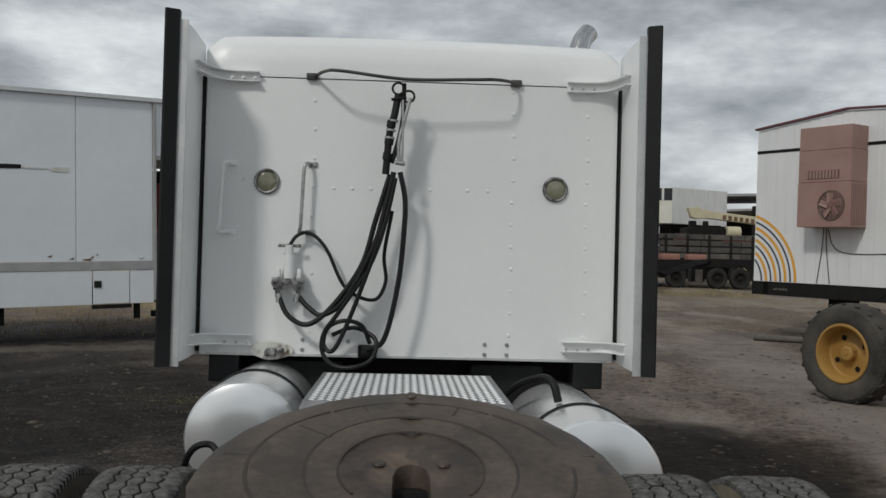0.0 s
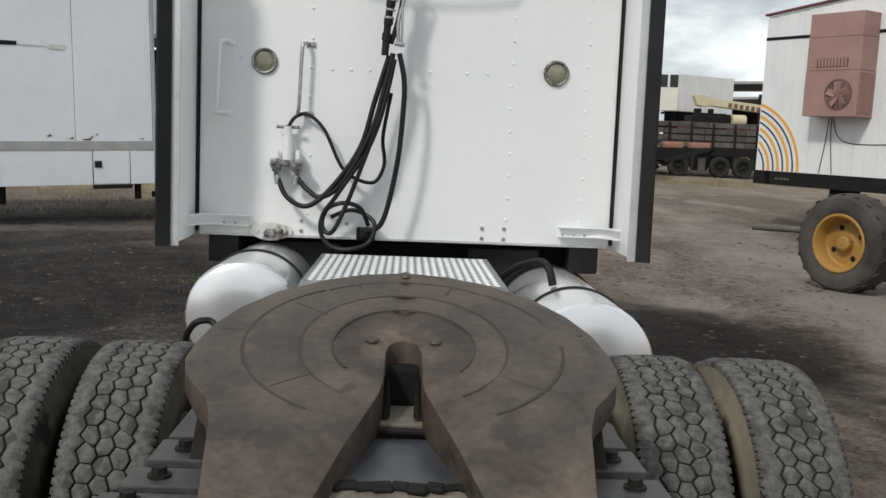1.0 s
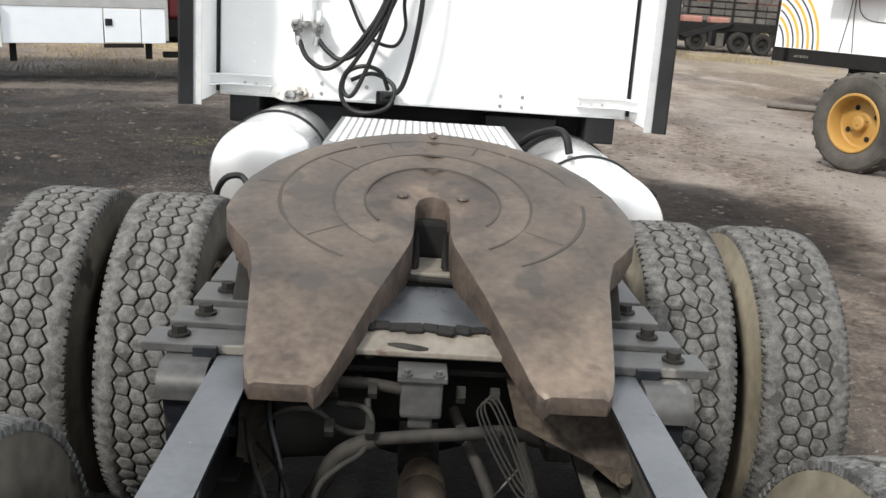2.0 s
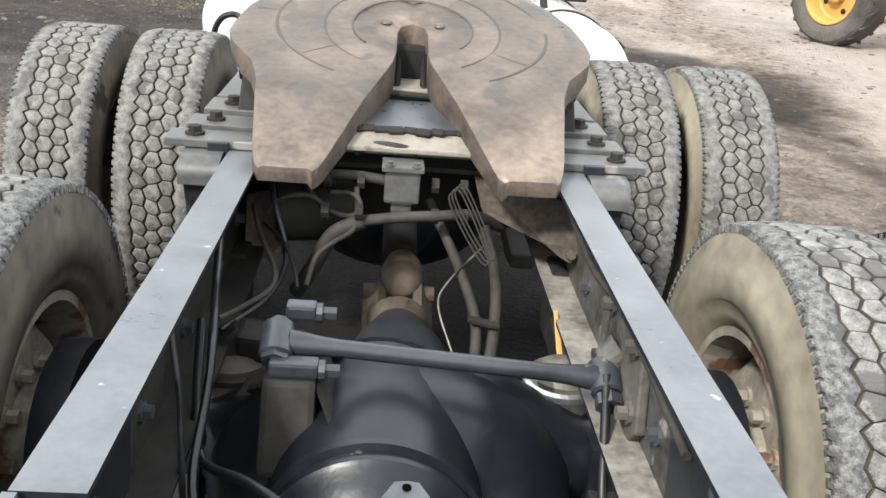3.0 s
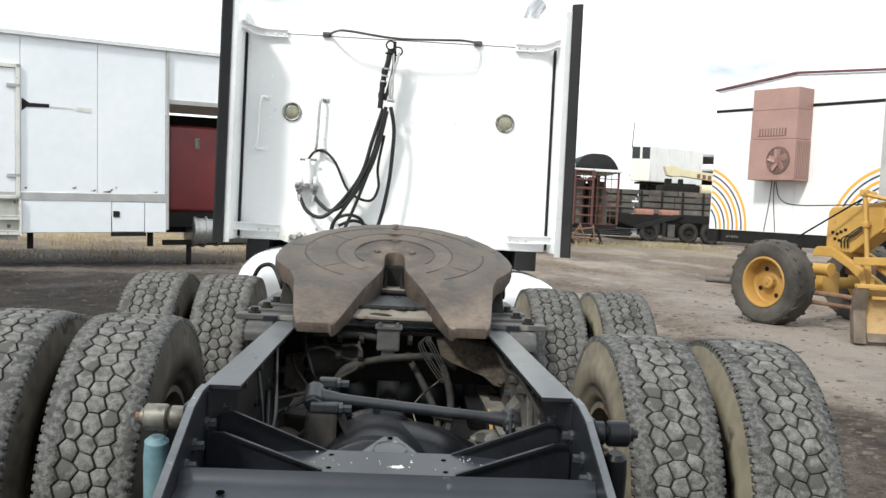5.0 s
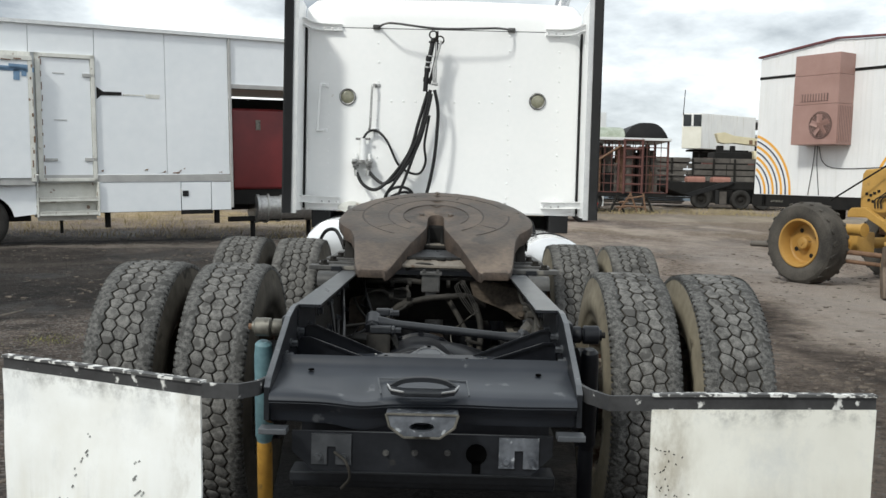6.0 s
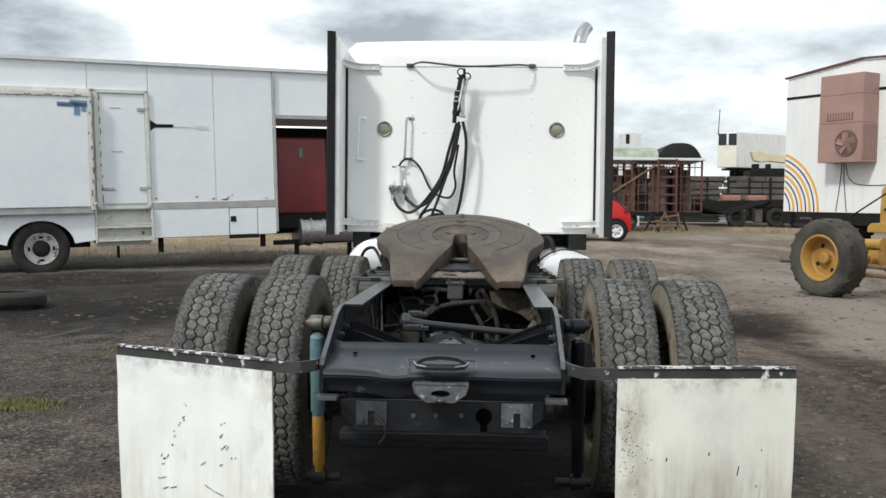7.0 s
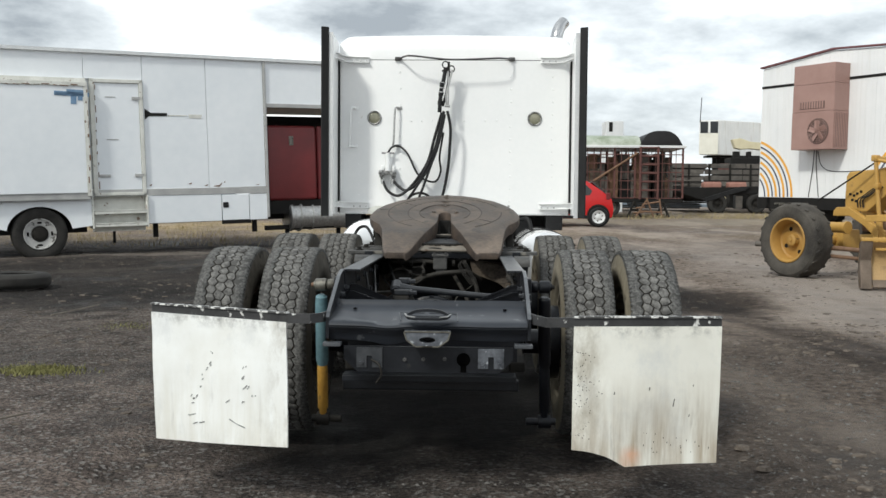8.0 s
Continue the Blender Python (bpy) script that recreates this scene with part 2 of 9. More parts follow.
M_CAKE = surf("caked_rust_and_grease", (0.020, 0.014, 0.011), (0.088, 0.062, 0.046), 13, 0.7, bump=0.5, fine=70, spread=(0.34, 0.68))
M_ROD = surf("grey_dusted_rod_paint", (0.009, 0.0102, 0.013), (0.030, 0.0325, 0.038), 7, 0.36, bump=0.1, spot=(0.11, 0.11, 0.108), spot_at=0.67, spot_scale=22)
M_BASE = surf("dusty_base_steel", (0.030, 0.0295, 0.029), (0.092, 0.090, 0.087), 7, 0.5, 0.1, bump=0.15, spot=(0.17, 0.16, 0.14), spot_at=0.67, spot_scale=12)
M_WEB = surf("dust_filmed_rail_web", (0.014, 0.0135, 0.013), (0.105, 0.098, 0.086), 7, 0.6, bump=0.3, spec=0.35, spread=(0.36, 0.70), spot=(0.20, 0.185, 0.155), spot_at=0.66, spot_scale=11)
M_COVER = surf("dulled_grey_black_paint", (0.022, 0.024, 0.028), (0.060, 0.064, 0.070), 14, 0.30, bump=0.10, spot=(0.20, 0.20, 0.19), spot_at=0.70, spot_scale=26)
M_LAMPPLATE = surf("flaked_white_over_blue_grey", (0.030, 0.034, 0.042), (0.13, 0.14, 0.16), 16, 0.5, bump=0.2, spread=(0.36, 0.66), spot=(0.34, 0.36, 0.38), spot_at=0.60, spot_scale=30)
M_LIP = surf("bare_beige_steel", (0.09, 0.077, 0.062), (0.22, 0.194, 0.16), 9, 0.55, bump=0.15, spot=(0.10, 0.07, 0.05), spot_at=0.62, spot_scale=14)
M_HANGER = surf("rust_stained_hanger", (0.022, 0.017, 0.0135), (0.115, 0.092, 0.07), 8, 0.75, bump=0.3, spec=0.25, spread=(0.36, 0.70))
M_DECKBASE = surf("dull_deck_aluminium", (0.16, 0.165, 0.17), (0.30, 0.305, 0.31), 9, 0.5, 0.5, bump=0.05)
M_BLADEYEL = surf("scraped_yellow_blade", (0.28, 0.175, 0.075), (0.48, 0.32, 0.14), 3, 0.6, bump=0.1, spot=(0.20, 0.12, 0.06), spot_at=0.55, spot_scale=3)
M_BIT = surf("earth_stained_blade_steel", (0.07, 0.052, 0.038), (0.20, 0.155, 0.12), 6, 0.7, 0.2, bump=0.3)


def plate_material():
    """Greasy rust-brown steel, its colour worn in rings round the king pin's seat."""
    m = surf("greasy_rusted_steel", (0.034, 0.0243, 0.0184), (0.121, 0.0938, 0.0722), 6.5, 0.48, 0.15, bump=0.3, fine=48, spread=(0.34, 0.68), rough_var=0.14, spot=(0.050, 0.040, 0.032), spot_at=0.57, spot_scale=7)
    n, l = m.node_tree.nodes, m.node_tree.links
    b = n["Principled BSDF"]
    col = b.inputs["Base Color"].links[0].from_socket
    co = n.new("ShaderNodeTexCoord")
    mp = n.new("ShaderNodeMapping")
    mp.inputs["Location"].default_value = (0, -2.45, 0)
    mp.inputs["Scale"].default_value = (1, 1, 0)
    l.new(co.outputs["Object"], mp.inputs["Vector"])
    nz = n.new("ShaderNodeTexNoise")
    nz.inputs["Scale"].default_value = 7.0
    l.new(co.outputs["Object"], nz.inputs["Vector"])
    ln = n.new("ShaderNodeVectorMath")
    ln.operation = "LENGTH"
    l.new(mp.outputs["Vector"], ln.inputs[0])
    ad = n.new("ShaderNodeMath")
    ad.operation = "MULTIPLY_ADD"
    ad.inputs[1].default_value = 0.05
    l.new(nz.outputs["Fac"], ad.inputs[0])
    l.new(ln.outputs["Value"], ad.inputs[2])
    r = n.new("ShaderNodeValToRGB")
    e = r.color_ramp.elements
    e[0].position, e[0].color = 0.10, (1.25, 1.18, 1.12, 1)
    e[1].position, e[1].color = 0.66, (1.45, 1.42, 1.38, 1)
    for p, c in ((0.145, (0.62, 0.56, 0.52, 1)), (0.185, (0.66, 0.60, 0.56, 1)), (0.205, (1.0, 0.97, 0.94, 1)), (0.26, (1.05, 1.02, 0.99, 1)), (0.275, (0.82, 0.79, 0.76, 1)), (0.40, (1.0, 0.98, 0.96, 1)), (0.47, (0.78, 0.76, 0.74, 1)), (0.54, (1.1, 1.08, 1.05, 1))):
        x = e.new(p)
        x.color = c
    l.new(ad.outputs[0], r.inputs["Fac"])
    mx = n.new("ShaderNodeMixRGB")
    mx.blend_type = "MULTIPLY"
    mx.inputs[0].default_value = 1.0
    l.new(col, mx.inputs[1])
    l.new(r.outputs["Color"], mx.inputs[2])
    l.new(mx.outputs["Color"], b.inputs["Base Color"])
    return m


M_FIFTH = plate_material()


# ---------------- shape helpers ----------------
def part(name, bm, material, parent=None, label="", smooth=None, each=False):
    """One mesh object from a bmesh, under a thing or part; each: one object for every separate piece."""
    if each:
        left = set(bm.verts)
        made = None
        while left:
            stack, island = [left.pop()], []
            while stack:
                v = stack.pop()
                island.append(v)
                for e in v.link_edges:
                    o = e.other_vert(v)
                    if o in left:
                        left.discard(o)
                        stack.append(o)
            t = bmesh.new()
            m = {v: t.verts.new(v.co) for v in island}
            for f in {f for v in island for f in v.link_faces}:
                t.faces.new([m[v] for v in f.verts]).material_index = f.material_index
            made = part(name, t, material, parent, label, smooth)
        bm.free()
        return made
    me = bpy.data.meshes.new(name)
    bmesh.ops.recalc_face_normals(bm, faces=bm.faces)
    if smooth is not None:
        for f in bm.faces:
            f.smooth = True
        for e in bm.edges:
            if len(e.link_faces) == 2 and e.calc_face_angle(0) > radians(smooth):
                e.smooth = False
    bm.to_mesh(me)
    bm.free()
    for m in (material if isinstance(material, (list, tuple)) else [material]):
        me.materials.append(m)
    ob = new(name, me)
    if parent:
        ob.parent = parent
    if label:
        tagged(ob, label)
    return ob


def thing(name, label, category, group="", kind="", at=None):
    ob = new(name)
    ob.empty_display_size = 0.2
    if at is not None:
        ob.matrix_world = at
    return tagged(ob, label, category, group, kind)


def box(bm, c, s, bevel=0.0, m=None, seg=2, mat=0):
    """A box with centre c and sizes s, edges rounded by bevel, turned by m."""
    t = bmesh.new()
    bmesh.ops.create_cube(t, size=1.0, matrix=Matrix.Diagonal((*s, 1)))
    if bevel:
        bmesh.ops.bevel(t, geom=list(t.edges), offset=bevel, segments=seg, affect="EDGES", profile=0.6)
    join(bm, t, Matrix.Translation(c) @ (m or Matrix.Identity(4)), mat)


def join(bm, t, m, mat=0):
    vs = [bm.verts.new(m @ v.co) for v in t.verts]
    t.verts.index_update()
    for f in t.faces:
        nf = bm.faces.new([vs[v.index] for v in f.verts])
        nf.material_index = mat
        nf.smooth = f.smooth
    t.free()


def frame_to(p0, p1):
    p0, p1 = Vector(p0), Vector(p1)
    d = p1 - p0
    return Matrix.Translation(p0) @ d.to_track_quat("Z", "Y").to_matrix().to_4x4(), d.length


def rod(bm, p0, p1, r, seg=12, r2=None, mat=0, cap=True):
    m, ln = frame_to(p0, p1)
    t = bmesh.new()
    bmesh.ops.create_cone(t, cap_ends=cap, segments=seg, radius1=r, radius2=r if r2 is None else r2, depth=ln, matrix=Matrix.Translation((0, 0, ln / 2)))
    join(bm, t, m, mat)


def lathe(bm, profile, m=None, seg=32, mat=0, closed=False, sweep=360.0, cap=True):
    """Turns (along, radius) pairs round the local z axis."""
    m = m or Matrix.Identity(4)
    full = sweep >= 360
    k = seg if full else seg + 1
    rings = []
    for a in range(k):
        an = radians(sweep) * a / seg
        rings.append([bm.verts.new(m @ Vector((r * math.cos(an), r * math.sin(an), z))) for z, r in profile])
    n = len(profile)
    for a in range(seg):
        r0, r1 = rings[a], rings[(a + 1) % k]
        for i in range(n if closed else n - 1):
            f = bm.faces.new((r0[i], r0[(i + 1) % n], r1[(i + 1) % n], r1[i]))
            f.material_index = mat
    if cap and not closed and full:
        for i in (0, n - 1):
            if profile[i][1] > 1e-6:
                f = bm.faces.new([r[i] for r in rings])
                f.material_index = mat
    bmesh.ops.remove_doubles(bm, verts=[v for r in rings for v in r], dist=1e-6)


def smooth_path(pts, n=8):
    """Points of a smooth curve through pts."""
    p = [Vector(q) for q in pts]
    p = [p[0] * 2 - p[1]] + p + [p[-1] * 2 - p[-2]]
    out = []
    for i in range(1, len(p) - 2):
        for k in range(n):
            t = k / n
            a, b, c, d = p[i - 1:i + 3]
            out.append(0.5 * ((2 * b) + (c - a) * t + (2 * a - 5 * b + 4 * c - d) * t * t + (3 * b - a - 3 * c + d) * t ** 3))
    out.append(p[-2])
    return out


def sweep(bm, path, section, mat=0, closed_section=True, up=(0, 0, 1), cap=True):
    """Carries a flat section (pairs: aside, up) along a path."""
    rings = []
    n = len(path)
    side = None
    for i, p in enumerate(path):
        d = (path[min(i + 1, n - 1)] - path[max(i - 1, 0)]).normalized()
        if up is None:
            if side is None:
                side = d.orthogonal().normalized()
            side = (side - d * side.dot(d)).normalized()
            u = d.cross(side)
        else:
            side = d.cross(Vector(up)).normalized()
            u = side.cross(d)
        rings.append([bm.verts.new(p + side * a + u * b) for a, b in section])
    k = len(section)
    for i in range(n - 1):
        for j in range(k if closed_section else k - 1):
            f = bm.faces.new((rings[i][j], rings[i][(j + 1) % k], rings[i + 1][(j + 1) % k], rings[i + 1][j]))
            f.material_index = mat
    if cap and closed_section:
        for r in (rings[0], rings[-1]):
            bm.faces.new(r).material_index = mat


def ring_section(r, k=8):
    return [(r * math.cos(2 * math.pi * i / k), r * math.sin(2 * math.pi * i / k)) for i in range(k)]


def hose(bm, pts, r, n=8, k=8, mat=0):
    sweep(bm, smooth_path(pts, n), ring_section(r, k), mat, up=None)


def slab(bm, pts, off, mat=0, bevel=0.0):
    """A flat polygon made thick by the vector off."""
    t = bmesh.new()
    a = [t.verts.new(Vector(p)) for p in pts]
    f = t.faces.new(a)
    g = bmesh.ops.extrude_face_region(t, geom=[f])
    bmesh.ops.translate(t, vec=Vector(off), verts=[v for v in g["geom"] if isinstance(v, bmesh.types.BMVert)])
    bmesh.ops.recalc_face_normals(t, faces=t.faces)
    if bevel:
        bmesh.ops.bevel(t, geom=list(t.edges), offset=bevel, segments=2, affect="EDGES", profile=0.6)
    join(bm, t, Matrix.Identity(4), mat)


def bolt(bm, p, axis, r=0.014, h=0.014, mat=0):
    p, axis = Vector(p), Vector(axis).normalized()
    rod(bm, p, p + axis * h * 0.3, r * 1.5, 10, mat=mat)
    rod(bm, p + axis * h * 0.3, p + axis * h, r, 6, mat=mat)


def dome(bm, p, axis, r, mat=0):
    m, _ = frame_to(p, Vector(p) + Vector(axis))
    lathe(bm, [(0, r), (r * 0.35, r * 0.8), (r * 0.5, 0)], m, 8, mat)


ALONG_Y = Matrix.Rotation(radians(-90), 4, "X")  # local z to world y
ALONG_X = Matrix.Rotation(radians(90), 4, "Y")   # local z to world x


def ground_z(x, y):
    """The yard rises gently ahead of the truck."""
    if y < 1.8:
        return 0.0
    if y < 12:
        return 0.0165 * (y - 1.8)
    return 0.1683 + 0.032 * (min(y, 45.0) - 12)


# ---------------- ground ----------------
def ground_material():
    m = bpy.data.materials.new("gravel_and_mud")
    m.use_nodes = True
    n, l = m.node_tree.nodes, m.node_tree.links
    b = n["Principled BSDF"]
    co = n.new("ShaderNodeTexCoord")

    def noise_tex(scale, detail=5.0, rough=0.6, stretch=None):
        t = n.new("ShaderNodeTexNoise")
        t.inputs["Scale"].default_value, t.inputs["Detail"].default_value, t.inputs["Roughness"].default_value = scale, detail, rough
        if stretch:
            mp = n.new("ShaderNodeMapping")
            mp.inputs["Scale"].default_value = stretch
            mp.inputs["Rotation"].default_value = (0, 0, radians(24))
            l.new(co.outputs["Object"], mp.inputs["Vector"])
            l.new(mp.outputs["Vector"], t.inputs["Vector"])
        else:
            l.new(co.outputs["Object"], t.inputs["Vector"])
        return t.outputs["Fac"]

    def ramp(fac, p0, p1, c0=(0, 0, 0), c1=(1, 1, 1)):
        r = n.new("ShaderNodeValToRGB")
        r.color_ramp.elements[0].position, r.color_ramp.elements[0].color = p0, (*c0, 1)
        r.color_ramp.elements[1].position, r.color_ramp.elements[1].color = p1, (*c1, 1)
        l.new(fac, r.inputs["Fac"])
        return r.outputs["Color"]

    def mix(fac, a, c):
        x = n.new("ShaderNodeMixRGB")
        if isinstance(fac, float):
            x.inputs[0].default_value = fac
        else:
            l.new(fac, x.inputs[0])
        for i, v in ((1, a), (2, c)):
            if isinstance(v, tuple):
                x.inputs[i].default_value = (*v, 1)
            else:
                l.new(v, x.inputs[i])
        return x.outputs["Color"]

    stones = n.new("ShaderNodeTexVoronoi")
    stones.inputs["Scale"].default_value = 48.0
    l.new(co.outputs["Object"], stones.inputs["Vector"])
    grit = ramp(noise_tex(46, 8, 0.78), 0.38, 0.63, (0.0062, 0.0054, 0.005), (0.172, 0.148, 0.134))
    clump = ramp(noise_tex(2.6, 9, 0.75), 0.38, 0.63, (0.40, 0.37, 0.35), (1.60, 1.51, 1.43))
    grit_mix = n.new("ShaderNodeMixRGB")
    grit_mix.blend_type = "MULTIPLY"
    grit_mix.inputs[0].default_value = 1.0
    l.new(grit, grit_mix.inputs[1])
    l.new(clump, grit_mix.inputs[2])
    bright = n.new("ShaderNodeSeparateColor")
    l.new(stones.outputs["Color"], bright.inputs[0])
    col = mix(ramp(bright.outputs[0], 0.86, 0.90), grit_mix.outputs["Color"], mix(0.6, grit_mix.outputs["Color"], (0.24, 0.23, 0.215)))
    mud = ramp(noise_tex(11, 10, 0.78), 0.37, 0.64, (0.044, 0.032, 0.025), (0.310, 0.248, 0.202))
    # brown earth takes over to the east and far ahead
    sep = n.new("ShaderNodeSeparateXYZ")
    l.new(co.outputs["Object"], sep.inputs[0])
    wob = n.new("ShaderNodeMath")
    wob.operation = "MULTIPLY_ADD"
    l.new(noise_tex(0.35, 3), wob.inputs[0])
    wob.inputs[1].default_value = 6.0
    l.new(sep.outputs["X"], wob.inputs[2])
    east = n.new("ShaderNodeMapRange")
    east.inputs["From Min"].default_value, east.inputs["From Max"].default_value = 3.0, 6.0
    l.new(wob.outputs[0], east.inputs["Value"])
    col = mix(east.outputs[0], col, mud)
    # pale drying tracks and dark damp patches
    track = n.new("ShaderNodeMath")
    track.operation = "MULTIPLY"
    l.new(ramp(noise_tex(0.42, 8, 0.62, (1.15, 0.6, 1)), 0.46, 0.60), track.inputs[0])
    l.new(east.outputs[0], track.inputs[1])
    col = mix(track.outputs[0], col, mix(0.7, col, (0.42, 0.362, 0.312)))
    damp = ramp(noise_tex(0.50, 8, 0.64, (1.1, 0.75, 1)), 0.52, 0.61)
    dampmix = n.new("ShaderNodeMixRGB")
    dampmix.blend_type = "MULTIPLY"
    dampmix.inputs[2].default_value = (0.52, 0.50, 0.49, 1)
    l.new(damp, dampmix.inputs[0])
    l.new(col, dampmix.inputs[1])
    col = dampmix.outputs["Color"]
    # painted shade under the truck and a wet dark strip beside the west trailer
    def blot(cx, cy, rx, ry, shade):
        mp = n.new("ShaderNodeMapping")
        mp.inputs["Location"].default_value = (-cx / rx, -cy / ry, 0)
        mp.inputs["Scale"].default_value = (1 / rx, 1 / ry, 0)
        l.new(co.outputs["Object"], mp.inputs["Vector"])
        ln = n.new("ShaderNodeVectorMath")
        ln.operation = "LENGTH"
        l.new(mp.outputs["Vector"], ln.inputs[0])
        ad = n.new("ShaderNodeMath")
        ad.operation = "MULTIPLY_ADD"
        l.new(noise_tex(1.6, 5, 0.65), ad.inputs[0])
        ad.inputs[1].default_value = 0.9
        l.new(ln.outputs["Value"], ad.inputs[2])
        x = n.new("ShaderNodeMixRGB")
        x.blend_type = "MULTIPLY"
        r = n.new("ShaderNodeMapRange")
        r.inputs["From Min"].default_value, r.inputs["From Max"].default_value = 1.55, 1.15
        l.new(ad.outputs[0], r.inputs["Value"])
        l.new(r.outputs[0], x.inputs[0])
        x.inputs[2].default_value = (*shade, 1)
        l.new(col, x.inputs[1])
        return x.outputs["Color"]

    def rut(px, py, dx, dy, half, reach, colour, amount):
        """A band of colour along a straight line, broken up like a pressed, drying wheel rut."""
        ln = math.hypot(dx, dy)
        dx, dy = dx / ln, dy / ln
        mp = n.new("ShaderNodeMapping")
        mp.vector_type = "POINT"
        mp.inputs["Rotation"].default_value = (0, 0, -math.atan2(dy, dx))
        mp.inputs["Location"].default_value = (-(px * dx + py * dy), px * dy - py * dx, 0)
        l.new(co.outputs["Object"], mp.inputs["Vector"])
        sp = n.new("ShaderNodeSeparateXYZ")
        l.new(mp.outputs["Vector"], sp.inputs[0])
        wave = n.new("ShaderNodeMath")
        wave.operation = "MULTIPLY_ADD"
        l.new(noise_tex(0.9, 6, 0.65), wave.inputs[0])
        wave.inputs[1].default_value = 1.1 * half
        l.new(sp.outputs["Y"], wave.inputs[2])
        off = n.new("ShaderNodeMath")
        off.operation = "ABSOLUTE"
        shift = n.new("ShaderNodeMath")
        shift.operation = "SUBTRACT"
        shift.inputs[1].default_value = 0.55 * half
        l.new(wave.outputs[0], shift.inputs[0])
        l.new(shift.outputs[0], off.inputs[0])
        edge = n.new("ShaderNodeMapRange")
        edge.inputs["From Min"].default_value, edge.inputs["From Max"].default_value = half, half * 0.45
        l.new(off.outputs[0], edge.inputs["Value"])
        far = n.new("ShaderNodeMath")
        far.operation = "ABSOLUTE"
        l.new(sp.outputs["X"], far.inputs[0])
        end = n.new("ShaderNodeMapRange")
        end.inputs["From Min"].default_value, end.inputs["From Max"].default_value = reach, reach * 0.7
        l.new(far.outputs[0], end.inputs["Value"])
        both = n.new("ShaderNodeMath")
        both.operation = "MULTIPLY"
        l.new(edge.outputs[0], both.inputs[0])
        l.new(end.outputs[0], both.inputs[1])
        worn = n.new("ShaderNodeMath")
        worn.operation = "MULTIPLY"
        l.new(both.outputs[0], worn.inputs[0])
        l.new(ramp(noise_tex(3.0, 8, 0.7), 0.30, 0.62, (0.2, 0.2, 0.2), (amount, amount, amount)), worn.inputs[1])
        return mix(worn.outputs[0], col, colour)

    col = rut(-6.8, 14.2, 3.34, 1.36, 0.35, 5.5, (0.20, 0.175, 0.15), 0.7)
    col = rut(-6.1, 11.3, 1.84, 1.63, 0.30, 4.5, (0.22, 0.195, 0.17), 0.7)
    # dark strip on the ground beneath the west trailer, along its length
    col = rut(-6.7, 15.45, 1.9, 1.1, 0.35, 5.0, (0.028, 0.025, 0.023), 0.9)
    col = rut(5.3, 10.5, 0.7, 11.0, 1.5, 9.0, (0.33, 0.29, 0.26), 0.8)
    col = rut(8.5, 30.0, 1.0, 0.15, 3.0, 10.0, (0.30, 0.26, 0.20), 0.6)
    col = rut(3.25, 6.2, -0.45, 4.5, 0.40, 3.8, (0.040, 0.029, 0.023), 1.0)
    # near-black soil colour that holds the shade below the truck
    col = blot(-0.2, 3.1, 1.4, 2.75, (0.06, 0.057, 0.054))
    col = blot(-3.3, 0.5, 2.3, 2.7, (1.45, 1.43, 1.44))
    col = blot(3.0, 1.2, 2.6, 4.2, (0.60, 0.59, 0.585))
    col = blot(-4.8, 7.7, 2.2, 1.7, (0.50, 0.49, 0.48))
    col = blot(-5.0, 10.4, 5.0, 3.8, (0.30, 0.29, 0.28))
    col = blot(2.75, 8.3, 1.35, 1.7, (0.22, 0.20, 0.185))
    # thin dry grass, mostly to the west and far ahead
    west = n.new("ShaderNodeMapRange")
    west.inputs["From Min"].default_value, west.inputs["From Max"].default_value = 17.0, 21.0
    l.new(sep.outputs["Y"], west.inputs["Value"])
    inv = n.new("ShaderNodeMath")
    inv.operation = "MULTIPLY_ADD"
    l.new(east.outputs[0], inv.inputs[0])
    inv.inputs[1].default_value = -0.85
    inv.inputs[2].default_value = 1.0
    turf_on = n.new("ShaderNodeMath")
    turf_on.operation = "MULTIPLY"
    l.new(west.outputs[0], turf_on.inputs[0])
    l.new(inv.outputs[0], turf_on.inputs[1])
    turf = ramp(noise_tex(5, 6), 0.3, 0.7, (0.24, 0.18, 0.10), (0.46, 0.36, 0.22))
    col = mix(turf_on.outputs[0], col, mix(ramp(noise_tex(0.25, 3), 0.42, 0.6), mud, turf))
    col = mix(ramp(noise_tex(1.3, 6, 0.7), 0.70, 0.75), col, (0.15, 0.145, 0.07))
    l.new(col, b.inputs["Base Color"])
    rr = ramp(damp, 0.0, 1.0, (0.95, 0.95, 0.95), (0.62, 0.62, 0.62))
    l.new(rr, b.inputs["Roughness"])
    b.inputs["Specular IOR Level"].default_value = 0.25
    hh = n.new("ShaderNodeMath")
    hh.operation = "MULTIPLY_ADD"
    l.new(stones.outputs["Distance"], hh.inputs[0])
    hh.inputs[1].default_value = 0.25
    l.new(noise_tex(18, 9, 0.72), hh.inputs[2])
    bp = n.new("ShaderNodeBump")
    bp.inputs["Strength"].default_value, bp.inputs["Distance"].default_value = 1.0, 0.06
    l.new(hh.outputs[0], bp.inputs["Height"])
    l.new(bp.outputs["Normal"], b.inputs["Normal"])
    return m


def spaced(lo, hi, fine_lo, fine_hi, step, grow=1.25):
    xs = list(np.arange(fine_lo, fine_hi + 1e-6, step))
    s = step
    while xs[-1] < hi:
        s *= grow
        xs.append(min(hi, xs[-1] + s))
    s = step
    while xs[0] > lo:
        s *= grow
        xs.insert(0, max(lo, xs[0] - s))
    return xs


